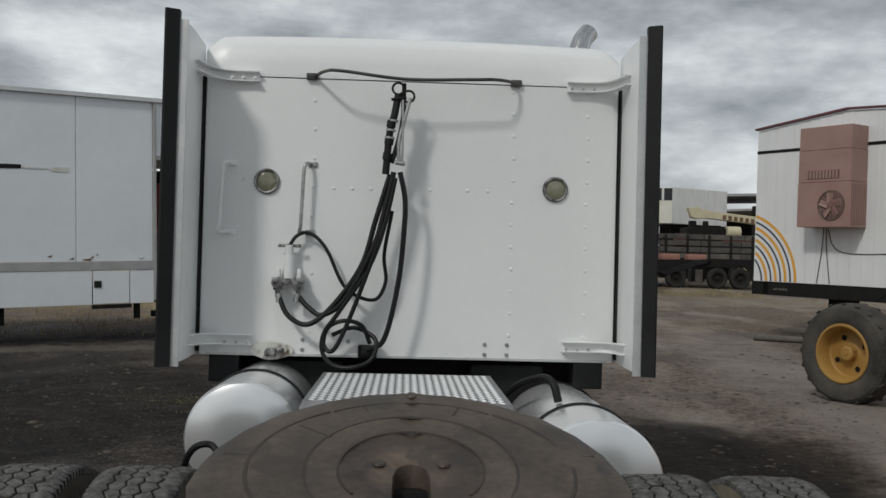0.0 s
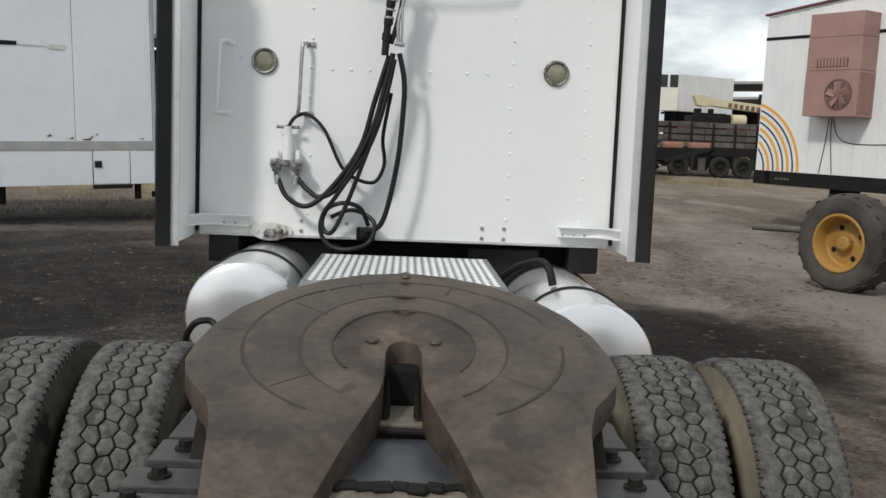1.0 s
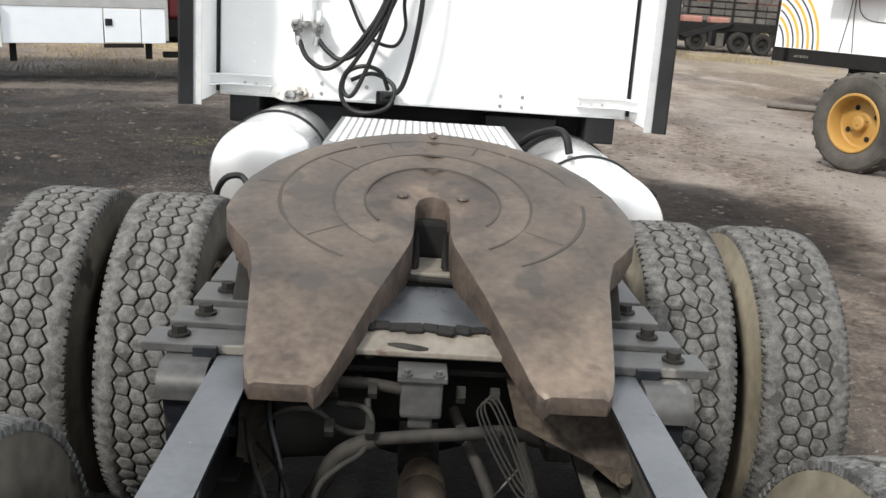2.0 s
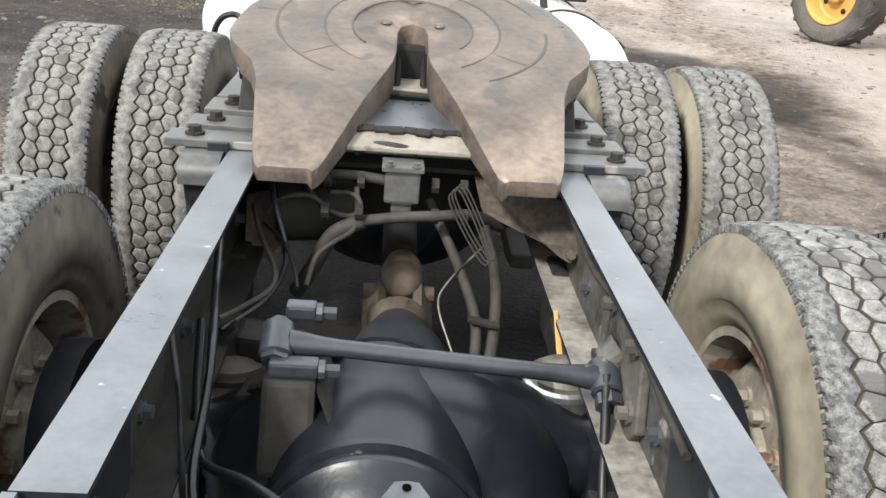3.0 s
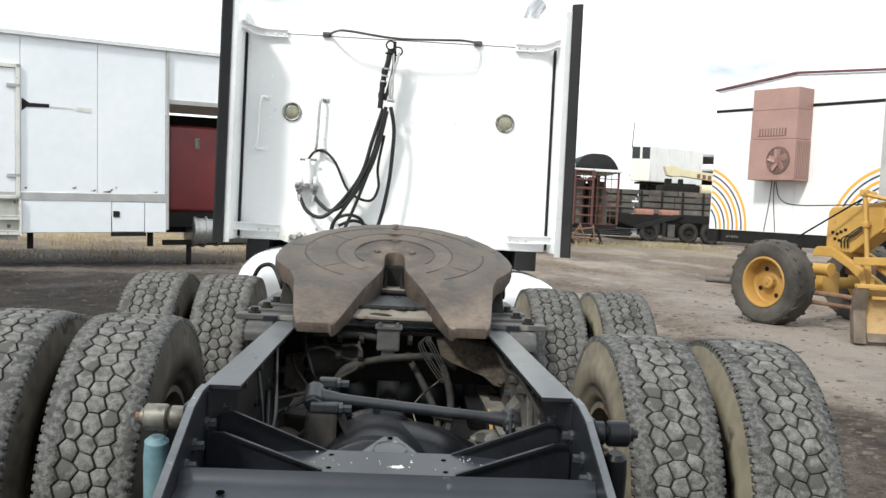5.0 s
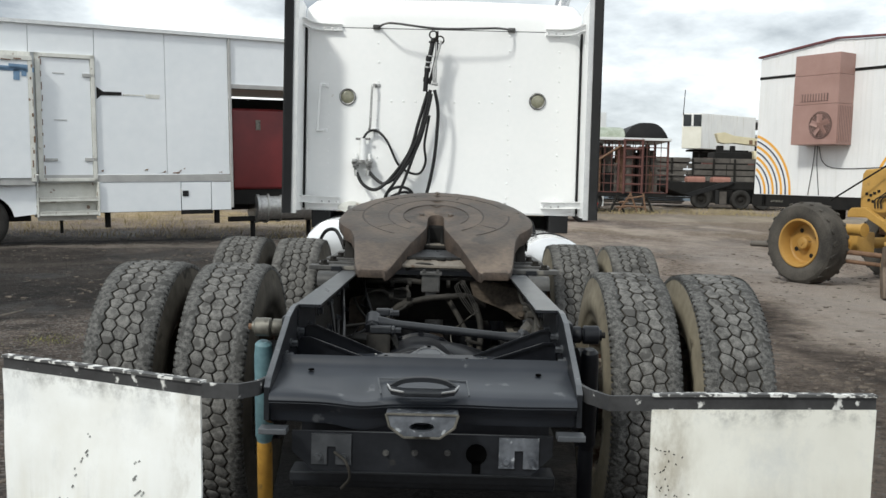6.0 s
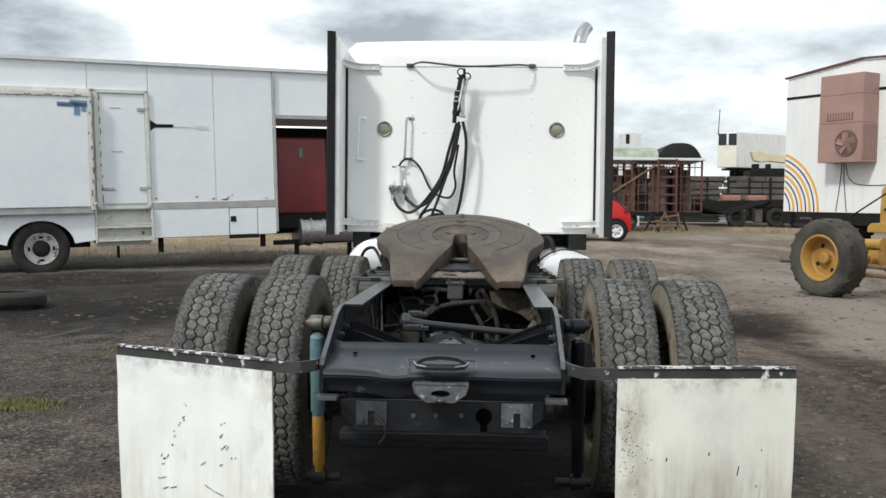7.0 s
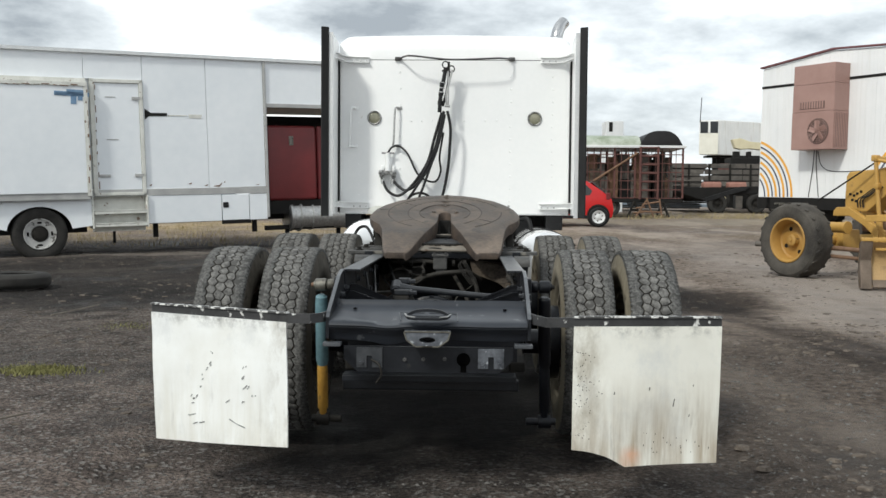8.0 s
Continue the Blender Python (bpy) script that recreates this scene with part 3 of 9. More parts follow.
def make_ground():
    xs = spaced(-400, 400, -9.0, 12.0, 0.12)
    ys = spaced(-200, 900, -4.5, 16.0, 0.12)
    verts, faces = [], []
    for y in ys:
        for x in xs:
            z = ground_z(x, y)
            if abs(x) < 30 and y < 45:
                z += 0.035 * noise.noise((x * 0.5, y * 0.5, 0)) + 0.014 * noise.noise((x * 2.1, y * 2.1, 3)) - 0.012
                if abs(x) < 12 and y < 16:
                    z += 0.010 * noise.noise((x * 6.0, y * 6.0, 7))
            if abs(x) < 1.6 and -1 < y < 4:
                z -= 0.03
            verts.append((x, y, z))
    w = len(xs)
    for j in range(len(ys) - 1):
        for i in range(w - 1):
            a = j * w + i
            faces.append((a, a + 1, a + 1 + w, a + w))
    me = bpy.data.meshes.new("ground")
    me.from_pydata(verts, [], faces)
    me.shade_smooth()
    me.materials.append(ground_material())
    return tagged(new("ground", me), "grey gravel and brown mud yard with damp patches", "ground", kind="structure")


ground = make_ground()

# ---------------- the truck ----------------
truck = thing("semi_truck", "white sleeper cab tractor truck with bare black frame parked on gravel", "truck")

AXLES = (1.40, 3.14)
TYRE_R, TYRE_W = 0.512, 0.275


def tyre_mesh(top_mat, wall_mat, seed, lugs=62):
    """A worn drive tyre: carcass, notched shoulder ribs, zigzag grooves and three columns of blocks."""
    bm = bmesh.new()
    rt = random.Random(seed)
    R, h = TYRE_R, 0.013
    w = TYRE_W / 2
    prof = [(-w * 0.72, 0.285), (-w * 0.80, 0.292), (-w * 0.84, 0.302), (-w * 0.87, 0.306), (-w * 0.90, 0.318), (-w * 0.955, 0.345), (-w * 0.985, 0.348), (-w, 0.38), (-w * 1.0, 0.415), (-w * 0.975, 0.419), (-w * 0.955, 0.452), (-w * 0.945, 0.456), (-w * 0.925, 0.478), (-w * 0.90, R - h - 0.008),
            (-w * 0.4, R - h), (w * 0.4, R - h), (w * 0.90, R - h - 0.008), (w * 0.925, 0.478), (w * 0.945, 0.456), (w * 0.955, 0.452), (w * 0.975, 0.419), (w * 1.0, 0.415), (w, 0.38), (w * 0.985, 0.348), (w * 0.955, 0.345), (w * 0.90, 0.318), (w * 0.87, 0.306), (w * 0.84, 0.302), (w * 0.80, 0.292), (w * 0.72, 0.285)]
    m = ALONG_X
    k = 72
    rings = []
    for a in range(k):
        an = 2 * math.pi * a / k
        rings.append([bm.verts.new(m @ Vector((r * math.cos(an), r * math.sin(an), z))) for z, r in prof])
    n = len(prof)
    for a in range(k):
        r0, r1 = rings[a], rings[(a + 1) % k]
        for i in range(n - 1):
            f = bm.faces.new((r0[i], r0[i + 1], r1[i + 1], r1[i]))
            f.material_index = 1 if 13 <= i <= 15 else 2
            f.smooth = True

    step = 2 * math.pi / lugs

    def pt(x, ang, r):
        ang += 3.2 * x * step
        return Vector((x, r * math.cos(ang), r * math.sin(ang)))

    nudges = {}

    def nudge(x, a):
        """The same small shift for every block that meets in a corner of the tread."""
        key = (round(x * 2000), round(a / step * 4) % (4 * lugs))
        if key not in nudges:
            nudges[key] = (rt.uniform(-0.0045, 0.0045), rt.uniform(-0.15, 0.15) * step)
        return x + nudges[key][0], a + nudges[key][1]

    def block(outline, fx, fa, sink):
        """outline: pairs (x, angle) at the foot of a block; its top is drawn in and rounded over."""
        foot = [nudge(x, a) for x, a in outline]
        cx = sum(p[0] for p in foot) / len(foot)
        ca = sum(p[1] for p in foot) / len(foot)

        def ring(kx, ka, lower):
            out = []
            for x, a in foot:
                xx = cx + (x - cx) * kx
                out.append(bm.verts.new(pt(xx, ca + (a - ca) * ka, R - sink - lower - 0.007 * (xx / w) ** 2)))
            return out

        bot = [bm.verts.new(pt(x, a, R - h - 0.003)) for x, a in foot]
        rim, top = ring(fx, fa, 0.0024), ring(fx * 0.80, fa * 0.84, 0.0)
        c = len(foot)
        for i in range(c):
            k = (i + 1) % c
            bm.faces.new((bot[i], bot[k], rim[k], rim[i])).material_index = 1
            bm.faces.new((rim[i], rim[k], top[k], top[i])).smooth = True
        bm.faces.new(top).smooth = True

    # three interlocking columns of six-sided blocks
    P, Q = 0.0300, 0.0148
    for i in range(lugs):
        for col in (-1, 0, 1):
            a, xc = (i + 0.5 * (col % 2)) * step, col * (P + Q)
            block([(xc - P, a), (xc - Q, a - 0.5 * step), (xc + Q, a - 0.5 * step), (xc + P, a), (xc + Q, a + 0.5 * step), (xc - Q, a + 0.5 * step)], 0.87, 0.95, rt.uniform(0, 0.004))
    # shoulder ribs: zigzag inner edge and small notches along the outer edge
    for side in (-1, 1):
        for i in range(2 * lugs):
            b0 = 0.5 * i * step
            b1 = b0 + 0.5 * step
            tip, dip = P + Q + P, P + Q + Q
            x0, x1 = (dip, tip) if i % 2 == 0 else (tip, dip)
            (x0, a0), (x1, a1) = nudge(side * x0, b0), nudge(side * x1, b1)
            cut = b0 + 0.33 * step
            foot = [bm.verts.new(pt(x0, a0, R - h - 0.003)), bm.verts.new(pt(x1, a1, R - h - 0.003))]
            edge = [bm.verts.new(pt(x + side * 0.0042, a, R - 0.0055)) for x, a in ((x0, a0), (x1, a1))]
            mid = [bm.verts.new(pt(side * 0.092, a, R - 0.0032 + rt.uniform(-0.0012, 0.0008))) for a in (b0, b1)]
            rimv = [bm.verts.new(pt(side * x, a, R - 0.012)) for x, a in ((0.1275, b0), (0.1275, cut), (0.1215, cut + 0.03 * step), (0.1215, b1))]
            low = [bm.verts.new(pt(side * x, a, 0.484)) for x, a in ((0.1285, b0), (0.1285, cut), (0.1225, cut + 0.03 * step), (0.1225, b1))]
            bm.faces.new((foot[0], foot[1], edge[1], edge[0])).material_index = 1
            for f in (bm.faces.new((edge[0], edge[1], mid[1], mid[0])), bm.faces.new((mid[0], mid[1], rimv[3], rimv[2], rimv[1], rimv[0]))):
                f.material_index = 3
                f.smooth = True
            for q in range(3):
                bm.faces.new((rimv[q], rimv[q + 1], low[q + 1], low[q])).material_index = 3
    bmesh.ops.remove_doubles(bm, verts=bm.verts, dist=0.00005)
    me = bpy.data.meshes.new("tyre")
    bmesh.ops.recalc_face_normals(bm, faces=bm.faces)
    bm.to_mesh(me)
    bm.free()
    for mt in (top_mat, M_GROOVE, wall_mat, M_SHOULDER if top_mat is M_RUBBERTOP else top_mat):
        me.materials.append(mt)
    return me


def rim_mesh(sign):
    """A steel disc wheel; sign: the side to which the disc bulges."""
    bm = bmesh.new()
    w = TYRE_W / 2 * 0.78
    m = ALONG_X @ Matrix.Diagonal((1, 1, sign, 1))
    lathe(bm, [(-w, 0.295), (-w, 0.27), (-w * 0.5, 0.255), (w * 0.5, 0.255), (w, 0.27), (w, 0.295), (w - 0.012, 0.295), (w - 0.014, 0.279), (-w + 0.014, 0.279), (-w + 0.012, 0.295)], m, 40, closed=True)
    d = w * 0.55
    lathe(bm, [(d - 0.06, 0.256), (d, 0.20), (d + 0.005, 0.12), (d + 0.012, 0.115), (d + 0.06, 0.10), (d + 0.065, 0.0)], m, 40)
    for i in range(10):
        an = 2 * math.pi * i / 10
        p = m @ Vector((0.145 * math.cos(an), 0.145 * math.sin(an), d + 0.002))
        bolt(bm, p, (sign, 0, 0), 0.014, 0.03)
    bmesh.ops.recalc_face_normals(bm, faces=bm.faces)
    me = bpy.data.meshes.new("wheel")
    for f in bm.faces:
        f.smooth = False
    bm.to_mesh(me)
    bm.free()
    me.materials.append(M_RIM)
    return me


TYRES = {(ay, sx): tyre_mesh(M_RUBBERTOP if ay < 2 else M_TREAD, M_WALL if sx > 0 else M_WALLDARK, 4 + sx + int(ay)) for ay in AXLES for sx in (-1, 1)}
RIM_IN, RIM_OUT = rim_mesh(-1), rim_mesh(1)
turn = random.Random(5)
for ay in AXLES:
    for sx in (-1, 1):
        for off, bulge in ((0.785, -sx), (1.118, sx)):
            wh = new("wheel", RIM_OUT if bulge > 0 else RIM_IN)
            wh.parent = truck
            wh.matrix_basis = pose(sx * off, ay, ground_z(0, ay) + TYRE_R - 0.004, turn.uniform(0, 360), 0, 0)
            ty = new("tyre", TYRES[ay, sx])
            ty.parent = wh
            if turn.random() < 0.5:
                ty.matrix_basis = pose(0, 0, 0, 0, 0, 180)
            tagged(ty, "pale dust-caked truck tyre with worn blocks" if ay < 2 else "worn grey truck tyre with blocky tread")


def frame_rails():
    for sx, nm in ((-1, "frame_rail"), (1, "frame_rail")):
        bm = bmesh.new()
        o, t, fl = 0.43, 0.009, 0.082
        sec = [(o, 0.95), (o - fl, 0.95), (o - fl, 0.95 - t), (o - t, 0.95 - t), (o - t, 0.68 + t), (o - fl, 0.68 + t), (o - fl, 0.68), (o, 0.68)]
        y0, y1 = 0.625, 6.2
        a = [bm.verts.new((sx * x, y0, z)) for x, z in sec]
        b = [bm.verts.new((sx * x, y1, z)) for x, z in sec]
        for i in range(8):
            f = bm.faces.new((a[i], a[(i + 1) % 8], b[(i + 1) % 8], b[i]))
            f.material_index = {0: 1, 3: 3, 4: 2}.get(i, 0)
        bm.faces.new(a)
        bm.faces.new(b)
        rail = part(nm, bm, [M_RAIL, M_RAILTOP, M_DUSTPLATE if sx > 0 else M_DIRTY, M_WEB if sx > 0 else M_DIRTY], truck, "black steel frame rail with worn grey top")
        # black plate added to darken the inside of the rail's tail
        bm = bmesh.new()
        slab(bm, [(sx * (o - t - 0.001), y, z) for y, z in ((0.60, 0.938), (0.93, 0.938), (1.02, 0.80), (1.0, 0.69), (0.60, 0.69))], (-sx * 0.007, 0, 0), bevel=0.001)
        part("rail_dark_plate", bm, M_RAIL, rail, "black plate that darkens the inside of the rail's tail")
        # tapered end plate of the rail
        bm = bmesh.new()
        prof = [(0.70, 0.944), (0.55, 0.943), (0.46, 0.925), (0.16, 0.795), (0.13, 0.775), (0.13, 0.69), (0.22, 0.66), (0.70, 0.66)]
        slab(bm, [(sx * (o + 0.003), y, z) for y, z in prof], (-sx * 0.014, 0, 0))
        rim = [Vector((sx * (o - 0.004), y, z + 0.002)) for y, z in ((0.62, 0.946), (0.55, 0.944), (0.46, 0.926), (0.31, 0.861), (0.16, 0.797), (0.132, 0.775))]
        sweep(bm, rim, [(-0.008, -0.003), (0.008, -0.003), (0.008, 0.004), (-0.008, 0.004)], mat=1, up=(0, -0.4, 1))
        part("rail_end_plate", bm, [M_RAIL, M_RAILTOP], rail, "tapered black end plate with worn rim")
        bm = bmesh.new()
        for y, z in ((0.605, 0.866), (0.475, 0.845), (0.40, 0.820), (0.80, 0.86), (0.80, 0.78)):
            bolt(bm, (sx * (o - 0.011), y, z), (-sx, 0, 0), 0.011, 0.022)
            bolt(bm, (sx * (o + 0.002), y, z), (sx, 0, 0), 0.012, 0.018)
        for y in np.arange(1.1, 3.6, 0.31):
            for z in (0.87, 0.76):
                bolt(bm, (sx * (o - 0.009), y, z), (-sx, 0, 0), 0.013, 0.02)
        part("rail_bolt", bm, M_COVER, rail, each=True)


frame_rails()


def rear_structure():
    # rear closing plate, gently sloped, dented, with a folded lip
    bm = bmesh.new()
    nx, rows = 40, [(0.338, 0.836), (0.333, 0.815), (0.318, 0.802), (0.26, 0.790), (0.18, 0.776), (0.135, 0.768), (0.118, 0.759), (0.114, 0.748), (0.130, 0.733), (0.150, 0.716), (0.158, 0.69)]
    grid = []
    for j, (y, z) in enumerate(rows):
        row = []
        for i in range(nx + 1):
            x = -0.418 + 0.836 * i / nx
            dz = -0.022 * math.exp(-(((x + 0.17) / 0.07) ** 2 + ((y - 0.17) / 0.06) ** 2)) + 0.0025 * noise.noise((x * 5, y * 6, 0))
            dz -= 0.012 * math.exp(-(((x + 0.29) / 0.05) ** 2 + ((y - 0.22) / 0.05) ** 2))
            row.append(bm.verts.new((x, y + (0.004 * noise.noise((x * 4, 2, z * 9)) if j > 5 else 0), z + dz)))
        grid.append(row)
    for j in range(len(rows) - 1):
        for i in range(nx):
            bm.faces.new((grid[j][i], grid[j][i + 1], grid[j + 1][i + 1], grid[j + 1][i]))
    g = bmesh.ops.extrude_face_region(bm, geom=list(bm.faces))
    bmesh.ops.translate(bm, vec=(0, 0.006, -0.008), verts=[v for v in g["geom"] if isinstance(v, bmesh.types.BMVert)])
    plate = part("rear_closing_plate", bm, M_ENDPLATE, truck, "dented dark steel plate closing the frame", smooth=50)
    bm = bmesh.new()
    for sx in (-1, 1):
        lathe(bm, [(0, 0.009), (0.0012, 0.009), (0.0012, 0.0)], Matrix.Translation((sx * 0.328, 0.292, 0.8010)) @ pose(0, 0, 0, 12), 14)
    part("drain_hole", bm, M_HOLE, plate, "dark round hole", each=True)
    # raised welded rectangle with bright worn edges
    bm = bmesh.new()
    for a, b in (((-0.13, 0.24), (-0.115, 0.13)), ((-0.13, 0.24), (-0.02, 0.245)), ((0.0, 0.247), (0.12, 0.235)), ((0.12, 0.235), (0.125, 0.13))):
        rod(bm, (a[0], a[1], 0.792 - 0.18 * (0.25 - a[1])), (b[0], b[1], 0.792 - 0.18 * (0.25 - b[1])), 0.0022, 6)
    part("weld_bead", bm, M_RAILTOP, plate, "pale worn weld bead", each=True)
    # tow loop: upper worn lip and lower pierced ear
    bm = bmesh.new()
    lip = [(-0.096, 0.108), (-0.084, 0.062), (-0.050, 0.044), (0.050, 0.044), (0.084, 0.062), (0.096, 0.108)]
    slab(bm, [(x, y, 0.800 - 0.10 * (0.11 - y)) for x, y in lip + [(0.052, 0.088), (-0.052, 0.088)]], (0, 0, -0.012), bevel=0.003)
    sweep(bm, smooth_path([(-0.090, 0.112, 0.792), (-0.055, 0.112, 0.811), (0.0, 0.112, 0.817), (0.055, 0.112, 0.811), (0.090, 0.112, 0.792)], 5), [(-0.012, -0.006), (0.012, -0.006), (0.012, 0.006), (-0.012, 0.006)])
    tow = part("tow_hitch", bm, M_RAIL, plate, "black steel tow hitch with worn lip")
    bm = bmesh.new()
    for (xa, ya), (xb, yb) in zip(lip, lip[1:]):
        if abs(xa + xb) > 0.01:
            rod(bm, (xa, ya, 0.801 - 0.10 * (0.11 - ya)), (xb, yb, 0.801 - 0.10 * (0.11 - yb)), 0.003, 6)
    part("worn_edge", bm, M_STEEL, tow, each=True)
    bm = bmesh.new()
    t = bmesh.new()
    outer = [(-0.096, 0.004), (-0.086, -0.030), (-0.048, -0.058), (0.048, -0.058), (0.086, -0.030), (0.096, 0.004)]
    lathe_pts = [(0.034 * math.cos(a), -0.030 + 0.013 * math.sin(a)) for a in np.linspace(math.pi, -math.pi, 13)[:-1]]
    ov = [t.verts.new((x, 0.06, 0.728 + z)) for x, z in outer]
    iv = [t.verts.new((x, 0.06, 0.728 + z)) for x, z in lathe_pts]
    es = [t.edges.new((ov[i], ov[(i + 1) % 6])) for i in range(6)] + [t.edges.new((iv[i], iv[(i + 1) % 12])) for i in range(12)]
    bmesh.ops.triangle_fill(t, edges=es, use_beauty=True)
    g = bmesh.ops.extrude_face_region(t, geom=list(t.faces))
    bmesh.ops.translate(t, vec=(0, 0.08, 0), verts=[v for v in g["geom"] if isinstance(v, bmesh.types.BMVert)])
    join(bm, t, Matrix.Identity(4))
    part("tow_ear", bm, M_LAMPPLATE, tow, "worn pierced steel ear")
    bm = bmesh.new()
    for (xa, za), (xb, zb) in zip(outer, outer[1:]):
        rod(bm, (xa, 0.059, 0.728 + za), (xb, 0.059, 0.728 + zb), 0.0035, 6)
    rod(bm, (-0.096, 0.059, 0.732), (0.096, 0.059, 0.732), 0.0035, 6)
    part("worn_edge", bm, M_PALE, tow, "pale worn edge", each=True)
    # channel cross member with speckled top, its gusset brackets and bolts
    bm = bmesh.new()
    slab(bm, [(-0.40, 0.603, 0.764), (0.40, 0.603, 0.764), (0.395, 0.775, 0.772), (-0.395, 0.775, 0.772)], (0, 0, -0.0105))
    slab(bm, [(-0.40, 0.6035, 0.7535), (0.40, 0.6035, 0.7535), (0.40, 0.6035, 0.52), (-0.40, 0.6035, 0.52)], (0, 0.01, 0), 1)
    cm = part("rear_cross_member", bm, [M_ENDPLATE, M_BLACK], truck, "black cross member with white paint specks")
    bm = bmesh.new()
    rs = random.Random(3)
    for i in range(48):
        u, v = rs.choice((rs.gauss(0.05, 0.07), rs.gauss(-0.12, 0.10), rs.gauss(0.22, 0.05))), rs.gauss(0.45, 0.25)
        if not 0.05 < v < 0.95:
            continue
        if abs(u) > 0.33:
            continue
        y = 0.605 + 0.165 * v
        r = rs.choice((0.0005, 0.0006, 0.0007, 0.0009, 0.0012, 0.0022)) if i else 0.011
        if i == 0:
            u, y = 0.02, 0.655
        lathe(bm, [(0, r), (0.0015, r * 0.7), (0.0018, 0)], Matrix.Translation((u, y, 0.764 + 0.0465 * (y - 0.603) + 0.0004)) @ pose(0, 0, 0, 2.7) @ Matrix.Diagonal((1.5, 0.8, 1, 1)), 8)
    part("paint_speck", bm, M_FLAP, cm, each=True)
    bm = bmesh.new()
    for x, y in ((-0.14, 0.736), (-0.14, 0.635), (0.132, 0.721), (0.132, 0.629)):
        lathe(bm, [(0, 0.006), (0.0012, 0.006), (0.0012, 0.0)], Matrix.Translation((x, y, 0.7642 + 0.0465 * (y - 0.603))), 12)
    part("bolt_hole", bm, M_HOLE, cm, each=True)
    for sx in (-1, 1):
        for yo, yi, zi, zo, xi in ((0.585, 0.588, 0.772, 0.850, 0.152), (0.705, 0.778, 0.770, 0.872, 0.155)):
            bm = bmesh.new()
            slab(bm, [(sx * 0.412, yo, zo - 0.012), (sx * 0.402, yo, zo), (sx * 0.375, yo + (yi - yo) * 0.1, zo), (sx * xi, yi, zi), (sx * xi, yi, zi - 0.13), (sx * 0.412, yo, zi - 0.13)], (0, 0.012, 0))
            sweep(bm, [Vector((sx * 0.402, yo - 0.01, zo)), Vector((sx * 0.375, yo + (yi - yo) * 0.1 - 0.01, zo)), Vector((sx * xi, yi - 0.01, zi))], [(-0.003, -0.003), (0.003, -0.003), (0.003, 0.003), (-0.003, 0.003)])
            if yo < 0.6:
                for k in range(3):
                    bolt(bm, (sx * (0.195 + 0.066 * k), yi, zi - 0.045), (0, -1, 0), 0.015, 0.03)
            part("gusset_bracket", bm, M_BLACK, cm)
    # lower panel behind the closing plate with lamp brackets
    bm = bmesh.new()
    slab(bm, [(-0.36, 0.16, 0.655), (0.36, 0.16, 0.655), (0.36, 0.16, 0.60), (0.30, 0.16, 0.545), (-0.30, 0.16, 0.545), (-0.36, 0.16, 0.60)], (0, 0.012, 0))
    box(bm, (0, 0.30, 0.50), (0.76, 0.10, 0.03), 0.005)
    box(bm, (0, 0.45, 0.44), (0.80, 0.06, 0.05), 0.008)
    low = part("lower_cross_panel", bm, M_RAIL, truck, "dirty black lower rear panel")
    for x in (-0.25, 0.267):
        bm = bmesh.new()
        slab(bm, [(x - 0.055, 0.154, 0.65), (x + 0.055, 0.154, 0.65), (x + 0.055, 0.154, 0.565), (x + 0.012, 0.154, 0.565), (x + 0.012, 0.154, 0.615), (x - 0.012, 0.154, 0.615), (x - 0.012, 0.154, 0.565), (x - 0.055, 0.154, 0.565)], (0, 0.005, 0))
        for dx in (-0.035, 0.035):
            bolt(bm, (x + dx, 0.154, 0.585), (0, -1, 0), 0.008, 0.012)
        part("lamp_bracket", bm, M_COVER if x < 0 else M_LAMPPLATE, low, "slotted dark lamp bracket" if x < 0 else "slotted lamp bracket with worn white paint")
    bm = bmesh.new()
    for sx in (-1, 1):
        box(bm, (sx * 0.40, 0.10, 0.672), (0.075, 0.05, 0.016), 0.003)
    part("lower_tab", bm, M_RAILTOP, low, each=True)
    bm = bmesh.new()
    lathe(bm, [(0, 0.029), (0.003, 0.029), (0.003, 0)], Matrix.Translation((0.15, 0.159, 0.602)) @ pose(0, 0, 0, 90), 18)
    box(bm, (0.15, 0.1575, 0.566), (0.024, 0.003, 0.036))
    part("keyhole", bm, M_HOLE, low, "dark keyhole cut")
    bm = bmesh.new()
    for x, z in ((-0.02, 0.602), (0.07, 0.604), (-0.10, 0.60)):
        bolt(bm, (x, 0.158, z), (0, -1, 0), 0.006, 0.010)
    part("panel_bolt", bm, M_BASE, low, each=True)
    bm = bmesh.new()
    hose(bm, [(-0.24, 0.15, 0.60), (-0.205, 0.11, 0.585), (-0.195, 0.12, 0.54), (-0.22, 0.15, 0.50)], 0.004)
    part("loose_wire", bm, M_HOSEDUST, low, "loose wire end")


rear_structure()


